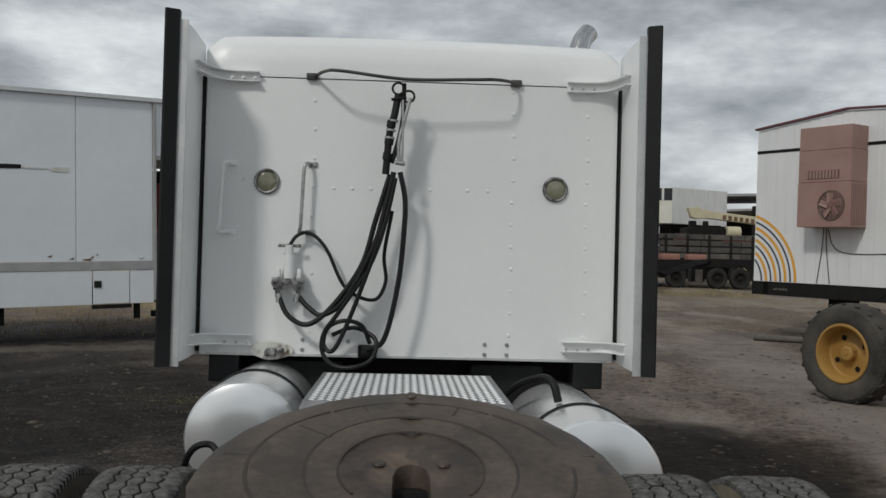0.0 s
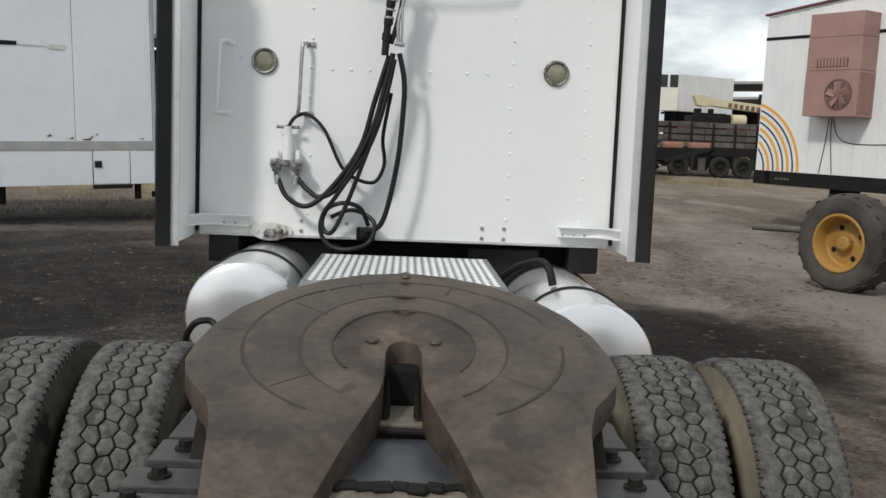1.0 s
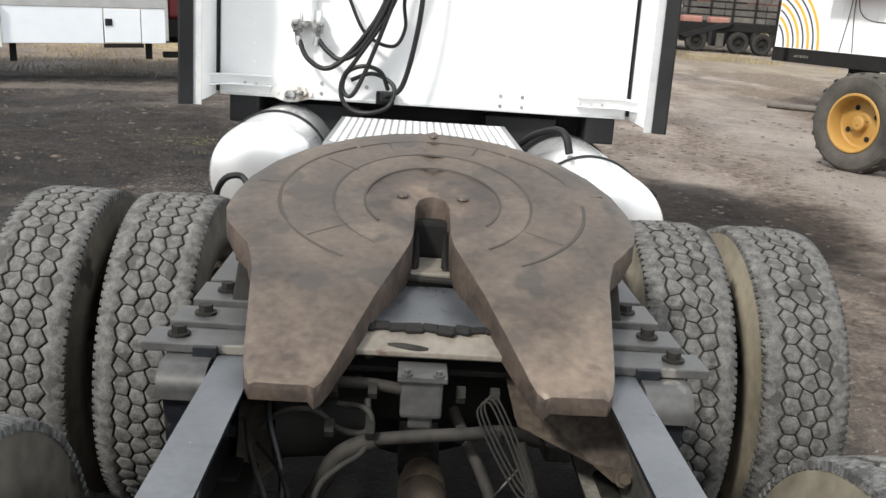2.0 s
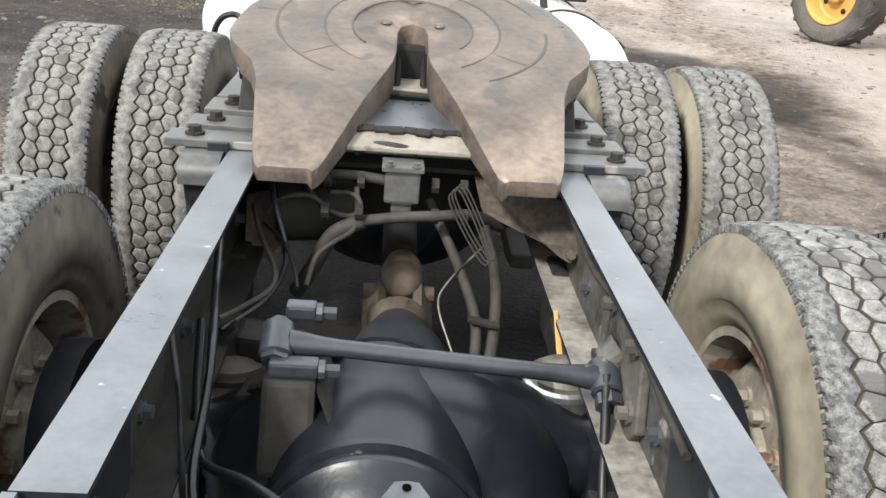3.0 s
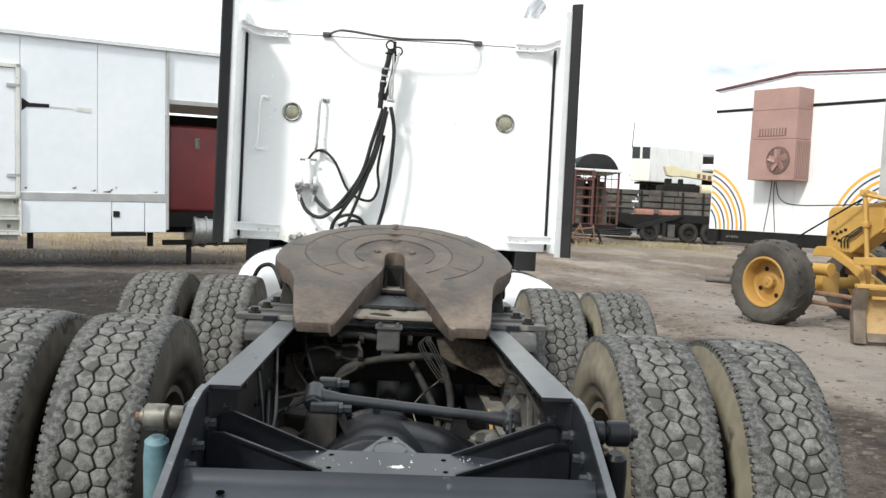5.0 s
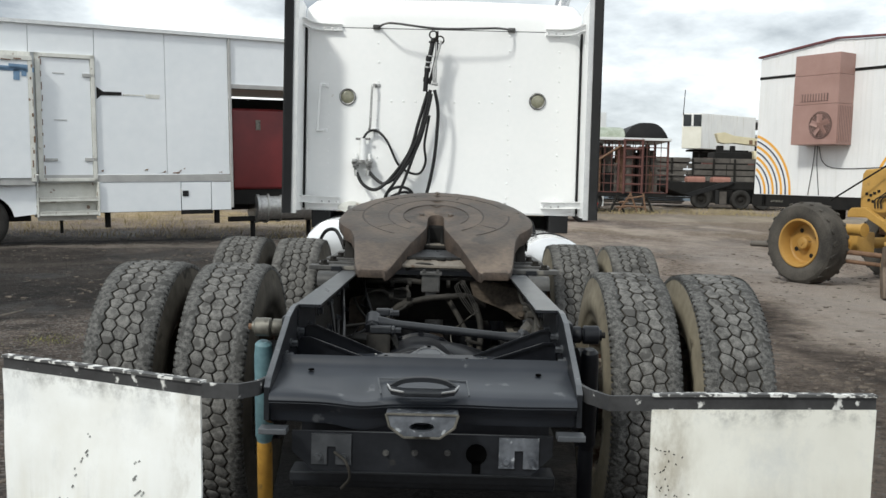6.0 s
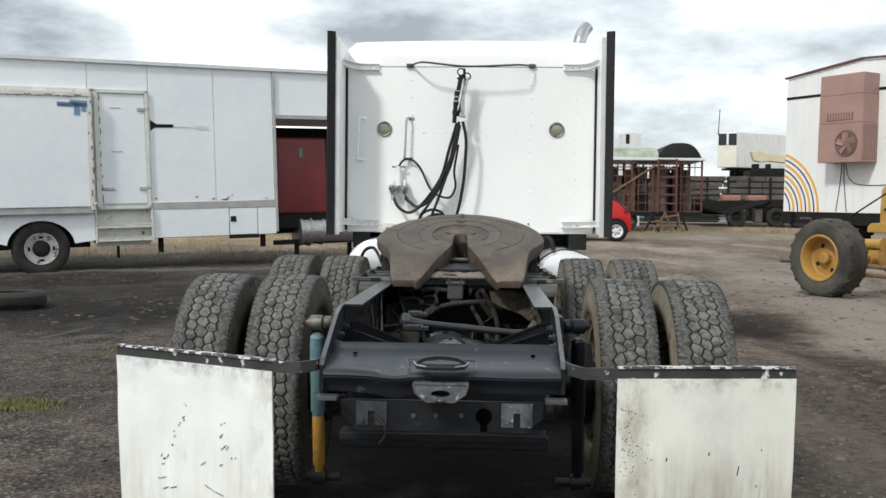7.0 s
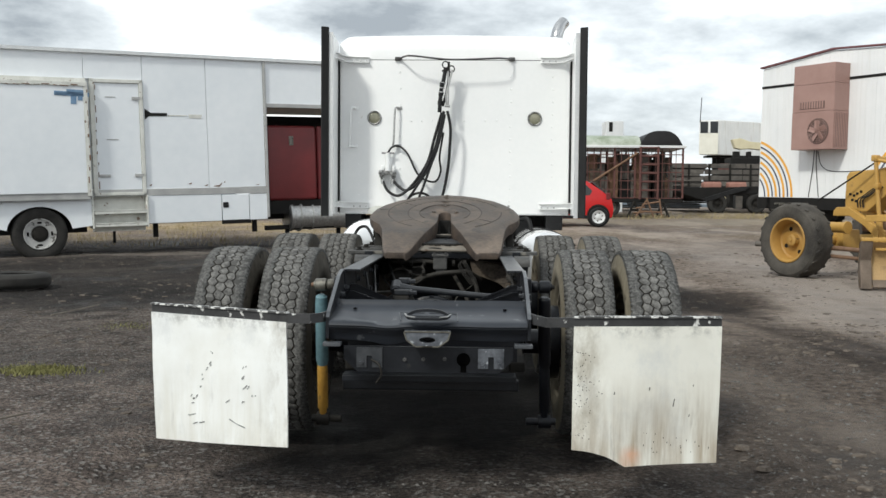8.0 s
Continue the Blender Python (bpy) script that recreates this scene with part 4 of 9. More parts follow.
def flap_material(name, tint, streak, low_z, high_z, speckle_x, patch):
    """White rubber sheet with splashed dirt that thins out upwards, dark specks along one edge and a rusty patch."""
    m = bpy.data.materials.new(name)
    m.use_nodes = True
    n, l = m.node_tree.nodes, m.node_tree.links
    b = n["Principled BSDF"]
    co = n.new("ShaderNodeTexCoord")
    sep = n.new("ShaderNodeSeparateXYZ")
    l.new(co.outputs["Object"], sep.inputs[0])

    def tex(scale, stretch, detail=5.0, rough=0.6):
        mp = n.new("ShaderNodeMapping")
        mp.inputs["Scale"].default_value = stretch
        t = n.new("ShaderNodeTexNoise")
        t.inputs["Scale"].default_value, t.inputs["Detail"].default_value, t.inputs["Roughness"].default_value = scale, detail, rough
        l.new(co.outputs["Object"], mp.inputs["Vector"])
        l.new(mp.outputs["Vector"], t.inputs["Vector"])
        return t.outputs["Fac"]

    def ranged(v, a0, a1, b0=0.0, b1=1.0):
        r = n.new("ShaderNodeMapRange")
        for k, x in zip(("From Min", "From Max", "To Min", "To Max"), (a0, a1, b0, b1)):
            r.inputs[k].default_value = x
        l.new(v, r.inputs["Value"])
        return r.outputs[0]

    def times(u, v):
        q = n.new("ShaderNodeMath")
        q.operation = "MULTIPLY"
        l.new(u, q.inputs[0])
        l.new(v, q.inputs[1])
        return q.outputs[0]

    def mix(fac, u, colour):
        x = n.new("ShaderNodeMixRGB")
        l.new(fac, x.inputs[0])
        l.new(u, x.inputs[1])
        x.inputs[2].default_value = (*colour, 1)
        return x.outputs["Color"]

    base = n.new("ShaderNodeRGB")
    base.outputs[0].default_value = (*tint, 1)
    col = mix(ranged(tex(4.0, (1, 1, 1)), 0.40, 0.75, 0, 0.45), base.outputs[0], (0.60, 0.585, 0.52))
    col = mix(ranged(tex(5.0, (1, 1, 0.7), 7, 0.7), 0.52, 0.75, 0, 0.55), col, (0.50, 0.52, 0.53))
    dirt = times(ranged(tex(3.4, (5, 5, 0.45), 6, 0.65), 0.34, 0.66), ranged(sep.outputs["Z"], high_z, low_z))
    col = mix(dirt, col, streak)
    dark = times(ranged(tex(6.0, (5, 5, 0.5), 4, 0.6), 0.60, 0.72, 0, 0.6), ranged(sep.outputs["Z"], high_z - 0.10, low_z))
    col = mix(dark, col, (0.20, 0.17, 0.14))
    edge = n.new("ShaderNodeMath")
    edge.operation = "SUBTRACT"
    edge.inputs[1].default_value = speckle_x
    l.new(sep.outputs["X"], edge.inputs[0])
    near = n.new("ShaderNodeMath")
    near.operation = "ABSOLUTE"
    l.new(edge.outputs[0], near.inputs[0])
    near = ranged(near.outputs[0], 0.13, 0.02)
    col = mix(times(near, ranged(tex(7.0, (1, 1, 0.5), 6, 0.7), 0.48, 0.68, 0, 0.65)), col, (0.27, 0.23, 0.16))
    top = ranged(sep.outputs["Z"], 0.705, 0.755)
    col = mix(times(top, ranged(tex(11.0, (1, 1, 1), 6, 0.7), 0.46, 0.66, 0, 0.8)), col, (0.14, 0.14, 0.135))
    if patch:
        mp = n.new("ShaderNodeMapping")
        mp.inputs["Location"].default_value = (-patch[0] / 0.055, 0, -patch[1] / 0.06)
        mp.inputs["Scale"].default_value = (1 / 0.055, 0, 1 / 0.06)
        ln = n.new("ShaderNodeVectorMath")
        ln.operation = "LENGTH"
        l.new(co.outputs["Object"], mp.inputs["Vector"])
        l.new(mp.outputs["Vector"], ln.inputs[0])
        col = mix(times(ranged(ln.outputs["Value"], 1.1, 0.3), ranged(tex(14.0, (1, 1, 1)), 0.35, 0.65, 0.2, 0.75)), col, (0.70, 0.36, 0.22))
    l.new(col, b.inputs["Base Color"])
    b.inputs["Roughness"].default_value = 0.6
    bp = n.new("ShaderNodeBump")
    bp.inputs["Strength"].default_value, bp.inputs["Distance"].default_value = 0.05, 0.01
    l.new(tex(30.0, (1, 1, 1)), bp.inputs["Height"])
    l.new(bp.outputs["Normal"], b.inputs["Normal"])
    return m


M_FLAPWEST = flap_material("scuffed_white_flap", (0.83, 0.845, 0.835), (0.62, 0.60, 0.53), 0.10, 0.62, -0.59, None)
M_FLAPEAST = flap_material("mud_streaked_white_flap", (0.78, 0.775, 0.715), (0.36, 0.30, 0.22), 0.26, 0.60, 0.64, (0.845, 0.215))


def mud_flaps():
    data = [  # inner top, outer top, bottom outline (share of width, drop)
        (-1, (-0.43, 0.06), (-0.585, 0.075), (-1.262, 0.395), [(0, -0.562), (0.5, -0.588), (1, -0.618)]),
        (1, (0.43, 0.03), (0.603, 0.055), (1.222, 0.12), [(0, -0.542), (0.12, -0.552), (0.24, -0.575), (0.33, -0.607), (0.36, -0.620), (1, -0.612)])]
    for sx, root, a, b, low in data:
        root, a, b = Vector((*root, 0.80)), Vector((*a, 0.80)), Vector((*b, 0.80))
        d = (b - a).normalized()
        nrm = Vector((d.y, -d.x, 0)) * (1 if sx > 0 else -1)
        bm = bmesh.new()
        path = [Vector((sx * 0.425, 0.22, 0.80)), Vector((sx * 0.45, 0.12, 0.80)), root + Vector((sx * 0.06, 0.01, 0)), a, b]
        sweep(bm, path, [(-0.006, -0.04), (0.006, -0.04), (0.006, 0.0), (-0.006, 0.0)])
        top = [a + Vector((0, 0, 0.003)), a.lerp(b, 0.33) + Vector((0, 0, 0.004)), a.lerp(b, 0.66) + Vector((0, 0, 0.003)), b + Vector((0, 0, 0.002))]
        sweep(bm, top, [(-0.014, -0.004), (0.014, -0.004), (0.014, 0.003), (-0.014, 0.003)], mat=1)
        flap = part("mud_flap_hanger", bm, [M_FLAPBAR, M_FLAPTOP], truck, "black flap hanger bar with chipped white edge")
        bm = bmesh.new()
        cols = 22
        rows = 14
        front = []
        for i in range(cols + 1):
            u = i / cols
            drop = np.interp(u, [p[0] for p in low], [p[1] for p in low])
            col = []
            for j in range(rows + 1):
                v = j / rows
                bow = 0.012 * math.sin(u * 5 + sx) * v + 0.02 * v * v * (0.5 - u) + 0.006 * noise.noise((u * 3, v * 3, sx))
                p = a.lerp(b, u) + Vector((0, 0, -0.036 + (float(drop) + 0.036) * v)) - nrm * (0.010 + bow) * -1
                p += d * (-0.008 * v)
                col.append(bm.verts.new(p))
            front.append(col)
        for i in range(cols):
            for j in range(rows):
                bm.faces.new((front[i][j], front[i + 1][j], front[i + 1][j + 1], front[i][j + 1]))
        g = bmesh.ops.extrude_face_region(bm, geom=list(bm.faces))
        bmesh.ops.translate(bm, vec=-nrm * 0.006, verts=[v for v in g["geom"] if isinstance(v, bmesh.types.BMVert)])
        lab = "dirty white mud flap, scuffed black" if sx < 0 else "dirty white mud flap with torn lower corner"
        sheet = part("mud_flap", bm, M_FLAPWEST if sx < 0 else M_FLAPEAST, flap, lab, smooth=40)
        # scuff marks and small holes
        bm = bmesh.new()
        rs = random.Random(11 + sx)
        if sx < 0:
            row = [(0.525, 0.29, 6), (0.54, 0.37, 16), (0.567, 0.425, 9), (0.596, 0.504, 11), (0.613, 0.567, 10), (0.644, 0.647, 17), (0.688, 0.65, 15),
                   (0.68, 0.707, 9), (0.298, 0.38, 12), (0.298, 0.453, 20), (0.284, 0.53, 30), (0.237, 0.593, 8), (0.305, 0.65, 10), (0.404, 0.65, 16)]
            marks = [(u, v, 0.001 * w, rs.uniform(30, 65)) for u, v, w in row]
            marks += [(u + rs.gauss(0, 0.012), v + rs.gauss(0, 0.012), 0.0006 * w, rs.uniform(30, 65)) for u, v, w in row]
            marks += [(0.68, 0.80, 0.045, 12), (0.655, 0.865, 0.03, 20), (0.60, 0.85, 0.03, 15), (0.369, 0.814, 0.05, -22), (0.31, 0.84, 0.04, -15)]
        else:
            marks = [(0.28, 0.5, 0.012, 80), (0.52, 0.47, 0.012, 85), (0.69, 0.58, 0.034, 80), (0.80, 0.68, 0.012, 70), (0.82, 0.45, 0.008, 80)]
            marks += [(min(0.3, 0.02 + abs(rs.gauss(0, 0.07))), rs.uniform(0.18, 0.85), rs.uniform(0.003, 0.007), rs.uniform(0, 180)) for i in range(70)]
            marks += [(rs.uniform(0.45, 0.95), rs.uniform(0.80, 0.97), rs.uniform(0.003, 0.008), 90) for i in range(20)]
        for u, v, ln, ang in marks:
            i, j = int(u * cols), int(v * rows)
            p = a.lerp(b, u) + Vector((0, 0, -0.036 - 0.55 * v))
            bow = 0.012 * math.sin(u * 5 + sx) * v + 0.02 * v * v * (0.5 - u) + 0.006 * noise.noise((u * 3, v * 3, sx))
            p = p + nrm * (0.0102 + bow) + d * (-0.008 * v)
            m = Matrix.Translation(p + nrm * 0.001) @ nrm.to_track_quat("Z", "Y").to_matrix().to_4x4() @ pose(0, 0, 0, 0, 0, ang)
            box(bm, (0, 0, 0), (ln, 0.0022 if sx > 0 and ln < 0.01 else 0.003 if sx > 0 else 0.0048, 0.0012), m=Matrix.Identity(4))
            for vert in bm.verts[-8:]:
                vert.co = m @ vert.co
        part("scuff_mark", bm, M_SCUFF if sx < 0 else M_DIRTY, sheet, each=True)


mud_flaps()


def shocks():
    for sx in (-1, 1):
        top, bot = Vector((sx * (0.528 if sx < 0 else 0.524), 0.60, 0.877)), Vector((sx * 0.545, 0.775, 0.20))
        d = (bot - top).normalized()
        bm = bmesh.new()
        a = top + d * 0.05
        m, ln = frame_to(a, a + d * 0.36)
        lathe(bm, [(0, 0.016), (0.01, 0.027), (0.05, 0.030), (0.34, 0.030), (0.345, 0.027), (0.36, 0.024)], m, 20)
        sh = part("shock_absorber", bm, M_TEAL if sx < 0 else M_BLACK, truck, "faded teal and yellow shock absorber" if sx < 0 else "black dusty shock absorber", smooth=40)
        bm = bmesh.new()
        b0 = a + d * 0.36
        m, ln = frame_to(b0, bot)
        lathe(bm, [(0, 0.024), (0.02, 0.0255), (ln - 0.06, 0.0255), (ln - 0.05, 0.018), (ln, 0.018)], m, 20)
        part("lower_tube", bm, M_YELSHOCK if sx < 0 else M_BLACK, sh, "worn yellow lower tube" if sx < 0 else "", smooth=40)
        bm = bmesh.new()
        lathe(bm, [(-0.095, 0.014), (-0.066, 0.014), (-0.066, 0.022), (-0.060, 0.027), (-0.034, 0.027), (-0.030, 0.022), (-0.030, 0.018), (-0.026, 0.018), (-0.026, 0.026), (-0.022, 0.030),
                   (0.022, 0.030), (0.026, 0.026), (0.026, 0.018), (0.034, 0.018), (0.034, 0.0)], Matrix.Translation(top) @ Matrix.Rotation(radians(90 * sx), 4, "Y"), 24)
        part("mounting_pin", bm, M_PALE if sx < 0 else M_BLACK, sh, smooth=40)
        bm = bmesh.new()
        rod(bm, bot + Vector((-sx * 0.09, 0, 0)), bot + Vector((sx * 0.055, 0, 0)), 0.018, 12)
        rod(bm, bot + Vector((-sx * 0.03, 0, 0)), bot + Vector((sx * 0.03, 0, 0)), 0.034, 16)
        part("mounting_pin", bm, M_DIRTY if sx < 0 else M_BLACK, sh, smooth=40)
        bm = bmesh.new()  # bracket at the rail
        box(bm, (sx * 0.445, 0.60, 0.86), (0.03, 0.12, 0.12), 0.01)
        part("shock_bracket", bm, M_RAIL, sh)
        bm = bmesh.new()
        rod(bm, top + Vector((sx * 0.034, 0, 0)), top + Vector((sx * 0.046, 0, 0)), 0.010, 8)
        part("rusty_nut", bm, M_RUST if sx < 0 else M_DIRTY, sh)


shocks()


def axles():
    for i, ay in enumerate(AXLES):
        bm = bmesh.new()
        rod(bm, (-0.72, ay, 0.506), (0.72, ay, 0.506), 0.068, 20)
        for sx in (-1, 1):
            rod(bm, (sx * 0.60, ay, 0.506), (sx * 0.66, ay, 0.506), 0.20, 24)
            box(bm, (sx * 0.42, ay, 0.50), (0.10, 0.19, 0.19), 0.02)
            lathe(bm, [(0.40, 0.076), (0.36, 0.088), (0.32, 0.108), (0.27, 0.138), (0.20, 0.172), (0.13, 0.192), (0.06, 0.202)], Matrix.Translation((0, ay, 0.515)) @ Matrix.Rotation(radians(90 * sx), 4, "Y"), 32)
        bowl = bmesh.new()
        bmesh.ops.create_uvsphere(bowl, u_segments=40, v_segments=22, radius=1.0)
        join(bm, bowl, Matrix.Translation((-0.01, ay - 0.06, 0.488)) @ Matrix.Diagonal((0.355, 0.262, 0.242, 1)))
        ax = part("drive_axle", bm, M_BLACK, truck, "black painted drive axle", smooth=40)
        bm = bmesh.new()
        m = Matrix.Translation((-0.040, ay - 0.50, 0.552)) @ ALONG_Y @ Matrix.Diagonal((0.945, 0.945, 1, 1))
        lathe(bm, [(0.0, 0.0), (0.012, 0.055), (0.035, 0.105), (0.07, 0.150), (0.10, 0.177), (0.12, 0.190), (0.126, 0.198), (0.138, 0.198), (0.142, 0.193), (0.156, 0.193), (0.160, 0.206), (0.176, 0.206),
                   (0.181, 0.197), (0.24, 0.203), (0.40, 0.203), (0.48, 0.200), (0.485, 0.212), (0.505, 0.212), (0.512, 0.190), (0.58, 0.170), (0.66, 0.140), (0.70, 0.10)], m, 56)
        hs = part("differential_housing", bm, M_BLACK, ax, "glossy black domed differential housing", smooth=30)
        bm = bmesh.new()
        for k in range(14):
            an = 2 * math.pi * (k + 0.5) / 14
            bolt(bm, m @ Vector((0.204 * math.cos(an), 0.204 * math.sin(an), 0.486)), (0, -1, 0), 0.009, 0.014)
        part("housing_bolt", bm, M_BLACK, hs, each=True)
        if i == 0:
            bm = bmesh.new()
            c = Matrix.Translation((0.002, ay - 0.560, 0.749)) @ pose(0, 0, 0, 12) @ Matrix.Diagonal((0.86, 0.86, 1, 1))
            pts = []
            for a in (90, 210, 330):
                pts += [(0.094 * math.cos(radians(a + o)), 0.094 * math.sin(radians(a + o))) for o in (-13, 0, 13)]
            slab(bm, [c @ Vector((x, y, 0)) for x, y in pts], c.to_3x3() @ Vector((0, 0, 0.014)), bevel=0.003)
            lathe(bm, [(0.014, 0.052), (0.018, 0.051), (0.019, 0.048), (0.0165, 0.045), (0.0165, 0.0)], c, 30)
            rod(bm, c @ Vector((0, 0.05, -0.22)), c @ Vector((0, 0, 0.0)), 0.056, 24)
            holes = bmesh.new()
            for a in (90, 210, 330):
                lathe(holes, [(0, 0.008), (0.0015, 0.008), (0.0015, 0)], c @ Matrix.Translation((0.077 * math.cos(radians(a)), 0.077 * math.sin(radians(a)), 0.0145)), 10)
            part("bolt_hole", holes, M_HOLE, hs, each=True)
            part("bearing_cover", bm, M_COVER, hs, "grey three-sided bearing cover", smooth=40)


axles()


def suspension():
    # torque rod across the frame
    bm = bmesh.new()
    a, b = Vector((-0.226, 1.27, 0.810)), Vector((0.374, 1.30, 0.752))
    d = (b - a).normalized()
    m, ln = frame_to(a, b)
    lathe(bm, [(0.02, 0.025), (0.045, 0.023), (0.075, 0.0185), (0.11, 0.0165), (ln - 0.11, 0.0165), (ln - 0.075, 0.0185), (ln - 0.045, 0.022), (ln - 0.02, 0.025)], m, 18)
    for p in (a, b):
        lathe(bm, [(-0.034, 0.016), (-0.035, 0.024), (-0.031, 0.030), (0.031, 0.030), (0.035, 0.024), (0.034, 0.016)], Matrix.Translation(p) @ pose(0, 0, 0, -62), 24)
    tr = part("torque_rod", bm, M_ROD, truck, "grey black painted torque rod", smooth=35)
    bm = bmesh.new()
    up = (pose(0, 0, 0, -62) @ Vector((0, 0, 1))).normalized()
    for p, lo, hi in ((a, 0.044, 0.046), (b, 0.062, 0.046)):
        rod(bm, p - up * lo, p + up * hi, 0.016, 12)
        rod(bm, p - up * lo, p - up * (lo - 0.022), 0.026, 6)
    part("pivot_pin", bm, M_ROD, tr, each=True)
    # forked mounting of the rod: two lugs with through bolts over a cast pedestal
    bm = bmesh.new()
    for dy, dz, ln in ((0.070, 0.030, 0.055), (-0.050, -0.022, 0.085)):
        box(bm, (a.x + 0.035, a.y + dy, a.z + dz), (ln, 0.036, 0.030), 0.007)
        bolt(bm, (a.x + 0.035 + ln / 2, a.y + dy, a.z + dz - 0.004), (1, 0, 0), 0.013, 0.036)
    part("mounting_lug", bm, M_ROD, tr, each=True)
    bm = bmesh.new()
    slab(bm, [(-0.245, 1.20, 0.772), (-0.245, 1.35, 0.782), (-0.245, 1.40, 0.62), (-0.245, 1.13, 0.62)], (0.095, 0, 0), bevel=0.012)
    slab(bm, [(-0.150, 1.19, 0.760), (-0.150, 1.32, 0.770), (-0.105, 1.30, 0.66), (-0.095, 1.12, 0.66), (-0.120, 1.13, 0.72)], (0.004, 0.03, 0), bevel=0.002)
    part("rod_pedestal", bm, M_DIRTY, tr, "black cast rod pedestal")
    bm = bmesh.new()
    slab(bm, [(0.420, 1.20, 0.90), (0.420, 1.42, 0.90), (0.420, 1.46, 0.72), (0.420, 1.38, 0.66), (0.420, 1.22, 0.66), (0.420, 1.16, 0.72)], (-0.020, 0, 0), bevel=0.005)
    for y, z in ((1.22, 0.86), (1.40, 0.86), (1.42, 0.74), (1.20, 0.74)):
        bolt(bm, (0.400, y, z), (-1, 0, 0), 0.014, 0.026)
    rod(bm, (0.405, 1.33, 0.80), b + Vector((0, 0.03, 0.02)), 0.034, 16, 0.026)
    part("rod_bracket", bm, M_WEB, tr, "dust-caked bracket bolted to the rail")
    for sx in (-1, 1):
        # trailing arm with air spring
        bm = bmesh.new()
        for ay in AXLES:
            slab(bm, [(sx * 0.375, ay - 0.5, 0.42), (sx * 0.375, ay - 0.35, 0.40), (sx * 0.375, ay + 0.5, 0.52), (sx * 0.375, ay + 0.5, 0.60), (sx * 0.375, ay - 0.1, 0.50), (sx * 0.375, ay - 0.5, 0.47)], (sx * 0.08, 0, 0), bevel=0.01)
            box(bm, (sx * 0.405, ay + 0.60, 0.60), (0.05, 0.12, 0.20), 0.012)
        part("trailing_arm", bm, M_DIRTY, truck, each=True)
        for y in (1.60, 3.35):
            bm = bmesh.new()
            m = Matrix.Translation((sx * 0.343, y - 0.09, 0.425)) @ Matrix.Diagonal((1, 1, 1.2, 1))
            lathe(bm, [(0, 0.05), (0.02, 0.075), (0.05, 0.082), (0.075, 0.075), (0.085, 0.066), (0.095, 0.076), (0.12, 0.084), (0.15, 0.08), (0.165, 0.068), (0.172, 0.074), (0.185, 0.074), (0.20, 0.05), (0.21, 0.0)], m, 28)
            can = part("brake_chamber", bm, M_PALE if sx > 0 else M_CAKE, truck, "pale dirty metal brake chamber" if sx > 0 else "grease-caked brown brake chamber", smooth=35)
            bm = bmesh.new()
            lathe(bm, [(0.078, 0.078), (0.082, 0.086), (0.092, 0.086), (0.096, 0.078)], m, 28)
            lathe(bm, [(0.158, 0.076), (0.162, 0.084), (0.172, 0.084), (0.176, 0.076)], m, 28)
            for k in range(2):
                bolt(bm, m @ Vector((0.09 * (1 - 2 * k), 0, 0.087)), (0, -1, 0), 0.01, 0.03)
            part("clamp_band", bm, M_STEEL if sx > 0 else M_DIRTY, can)
    bm = bmesh.new()
    outline = [(0.19, 1.955, 0.838), (0.342, 1.905, 0.785), (0.385, 1.890, 0.755), (0.405, 1.884, 0.748), (0.420, 1.880, 0.757), (0.424, 1.882, 0.785), (0.418, 1.90, 0.875), (0.40, 1.95, 0.895), (0.17, 2.05, 0.905)]
    slab(bm, outline, (0, 0.014, 0.010), bevel=0.003)
    bolt(bm, (0.403, 1.879, 0.772), (0, -1, 0.35), 0.013, 0.018)
    part("spring_hanger", bm, M_HANGER, truck, "rusty tan triangular spring hanger")
    bm = bmesh.new()
    slab(bm, [(-0.40, 2.06, 0.80), (-0.40, 2.02, 0.66), (-0.34, 2.01, 0.66), (-0.30, 2.03, 0.70), (-0.14, 2.08, 0.82), (-0.14, 2.10, 0.86)], (0, 0.016, 0.012), bevel=0.003)
    part("spring_hanger", bm, M_HANGER, truck)
    # drive shaft with joint
    bm = bmesh.new()
    lathe(bm, [(0, 0.02), (0.010, 0.040), (0.030, 0.052), (0.050, 0.056), (0.056, 0.053), (0.062, 0.056), (0.11, 0.055), (0.15, 0.046), (0.17, 0.046)], Matrix.Translation((0.008, 2.045, 0.592)) @ ALONG_Y, 20)
    ds = part("universal_joint", bm, M_TAN, truck, "tan rusted universal joint", smooth=40)
    bm = bmesh.new()
    rod(bm, (0, 2.20, 0.605), (0, 4.2, 0.74), 0.05, 20)
    part("drive_shaft", bm, M_DIRTY, ds, "dark dirty drive shaft", smooth=40)
    bm = bmesh.new()
    up = Vector((0, 0.125, 0.063)).normalized()
    fork = [Vector((0.064 * math.cos(a), 1.985, 0.518)) + up * (0.062 * math.sin(a)) for a in np.linspace(math.pi, 2 * math.pi, 13)]
    fork = [fork[0] + up * 0.105] + fork + [fork[-1] + up * 0.105]
    sweep(bm, fork, [(-0.030, -0.013), (0.030, -0.013), (0.030, 0.013), (-0.030, 0.013)], up=None)
    rod(bm, (0, 1.93, 0.508), (0, 1.985, 0.512), 0.070, 20, 0.082)
    for sx in (-1, 1):
        rod(bm, (sx * 0.060, 2.075, 0.560), (sx * 0.094, 2.075, 0.560), 0.022, 14)
    part("joint_yoke", bm, M_HANGER, ds, "rust-stained yoke", smooth=40)
    bm = bmesh.new()
    lathe(bm, [(1.62, 0.135), (1.70, 0.130), (1.78, 0.116), (1.84, 0.098), (1.88, 0.084), (1.93, 0.070)], Matrix.Translation((0, 0, 0.512)) @ ALONG_Y, 32)
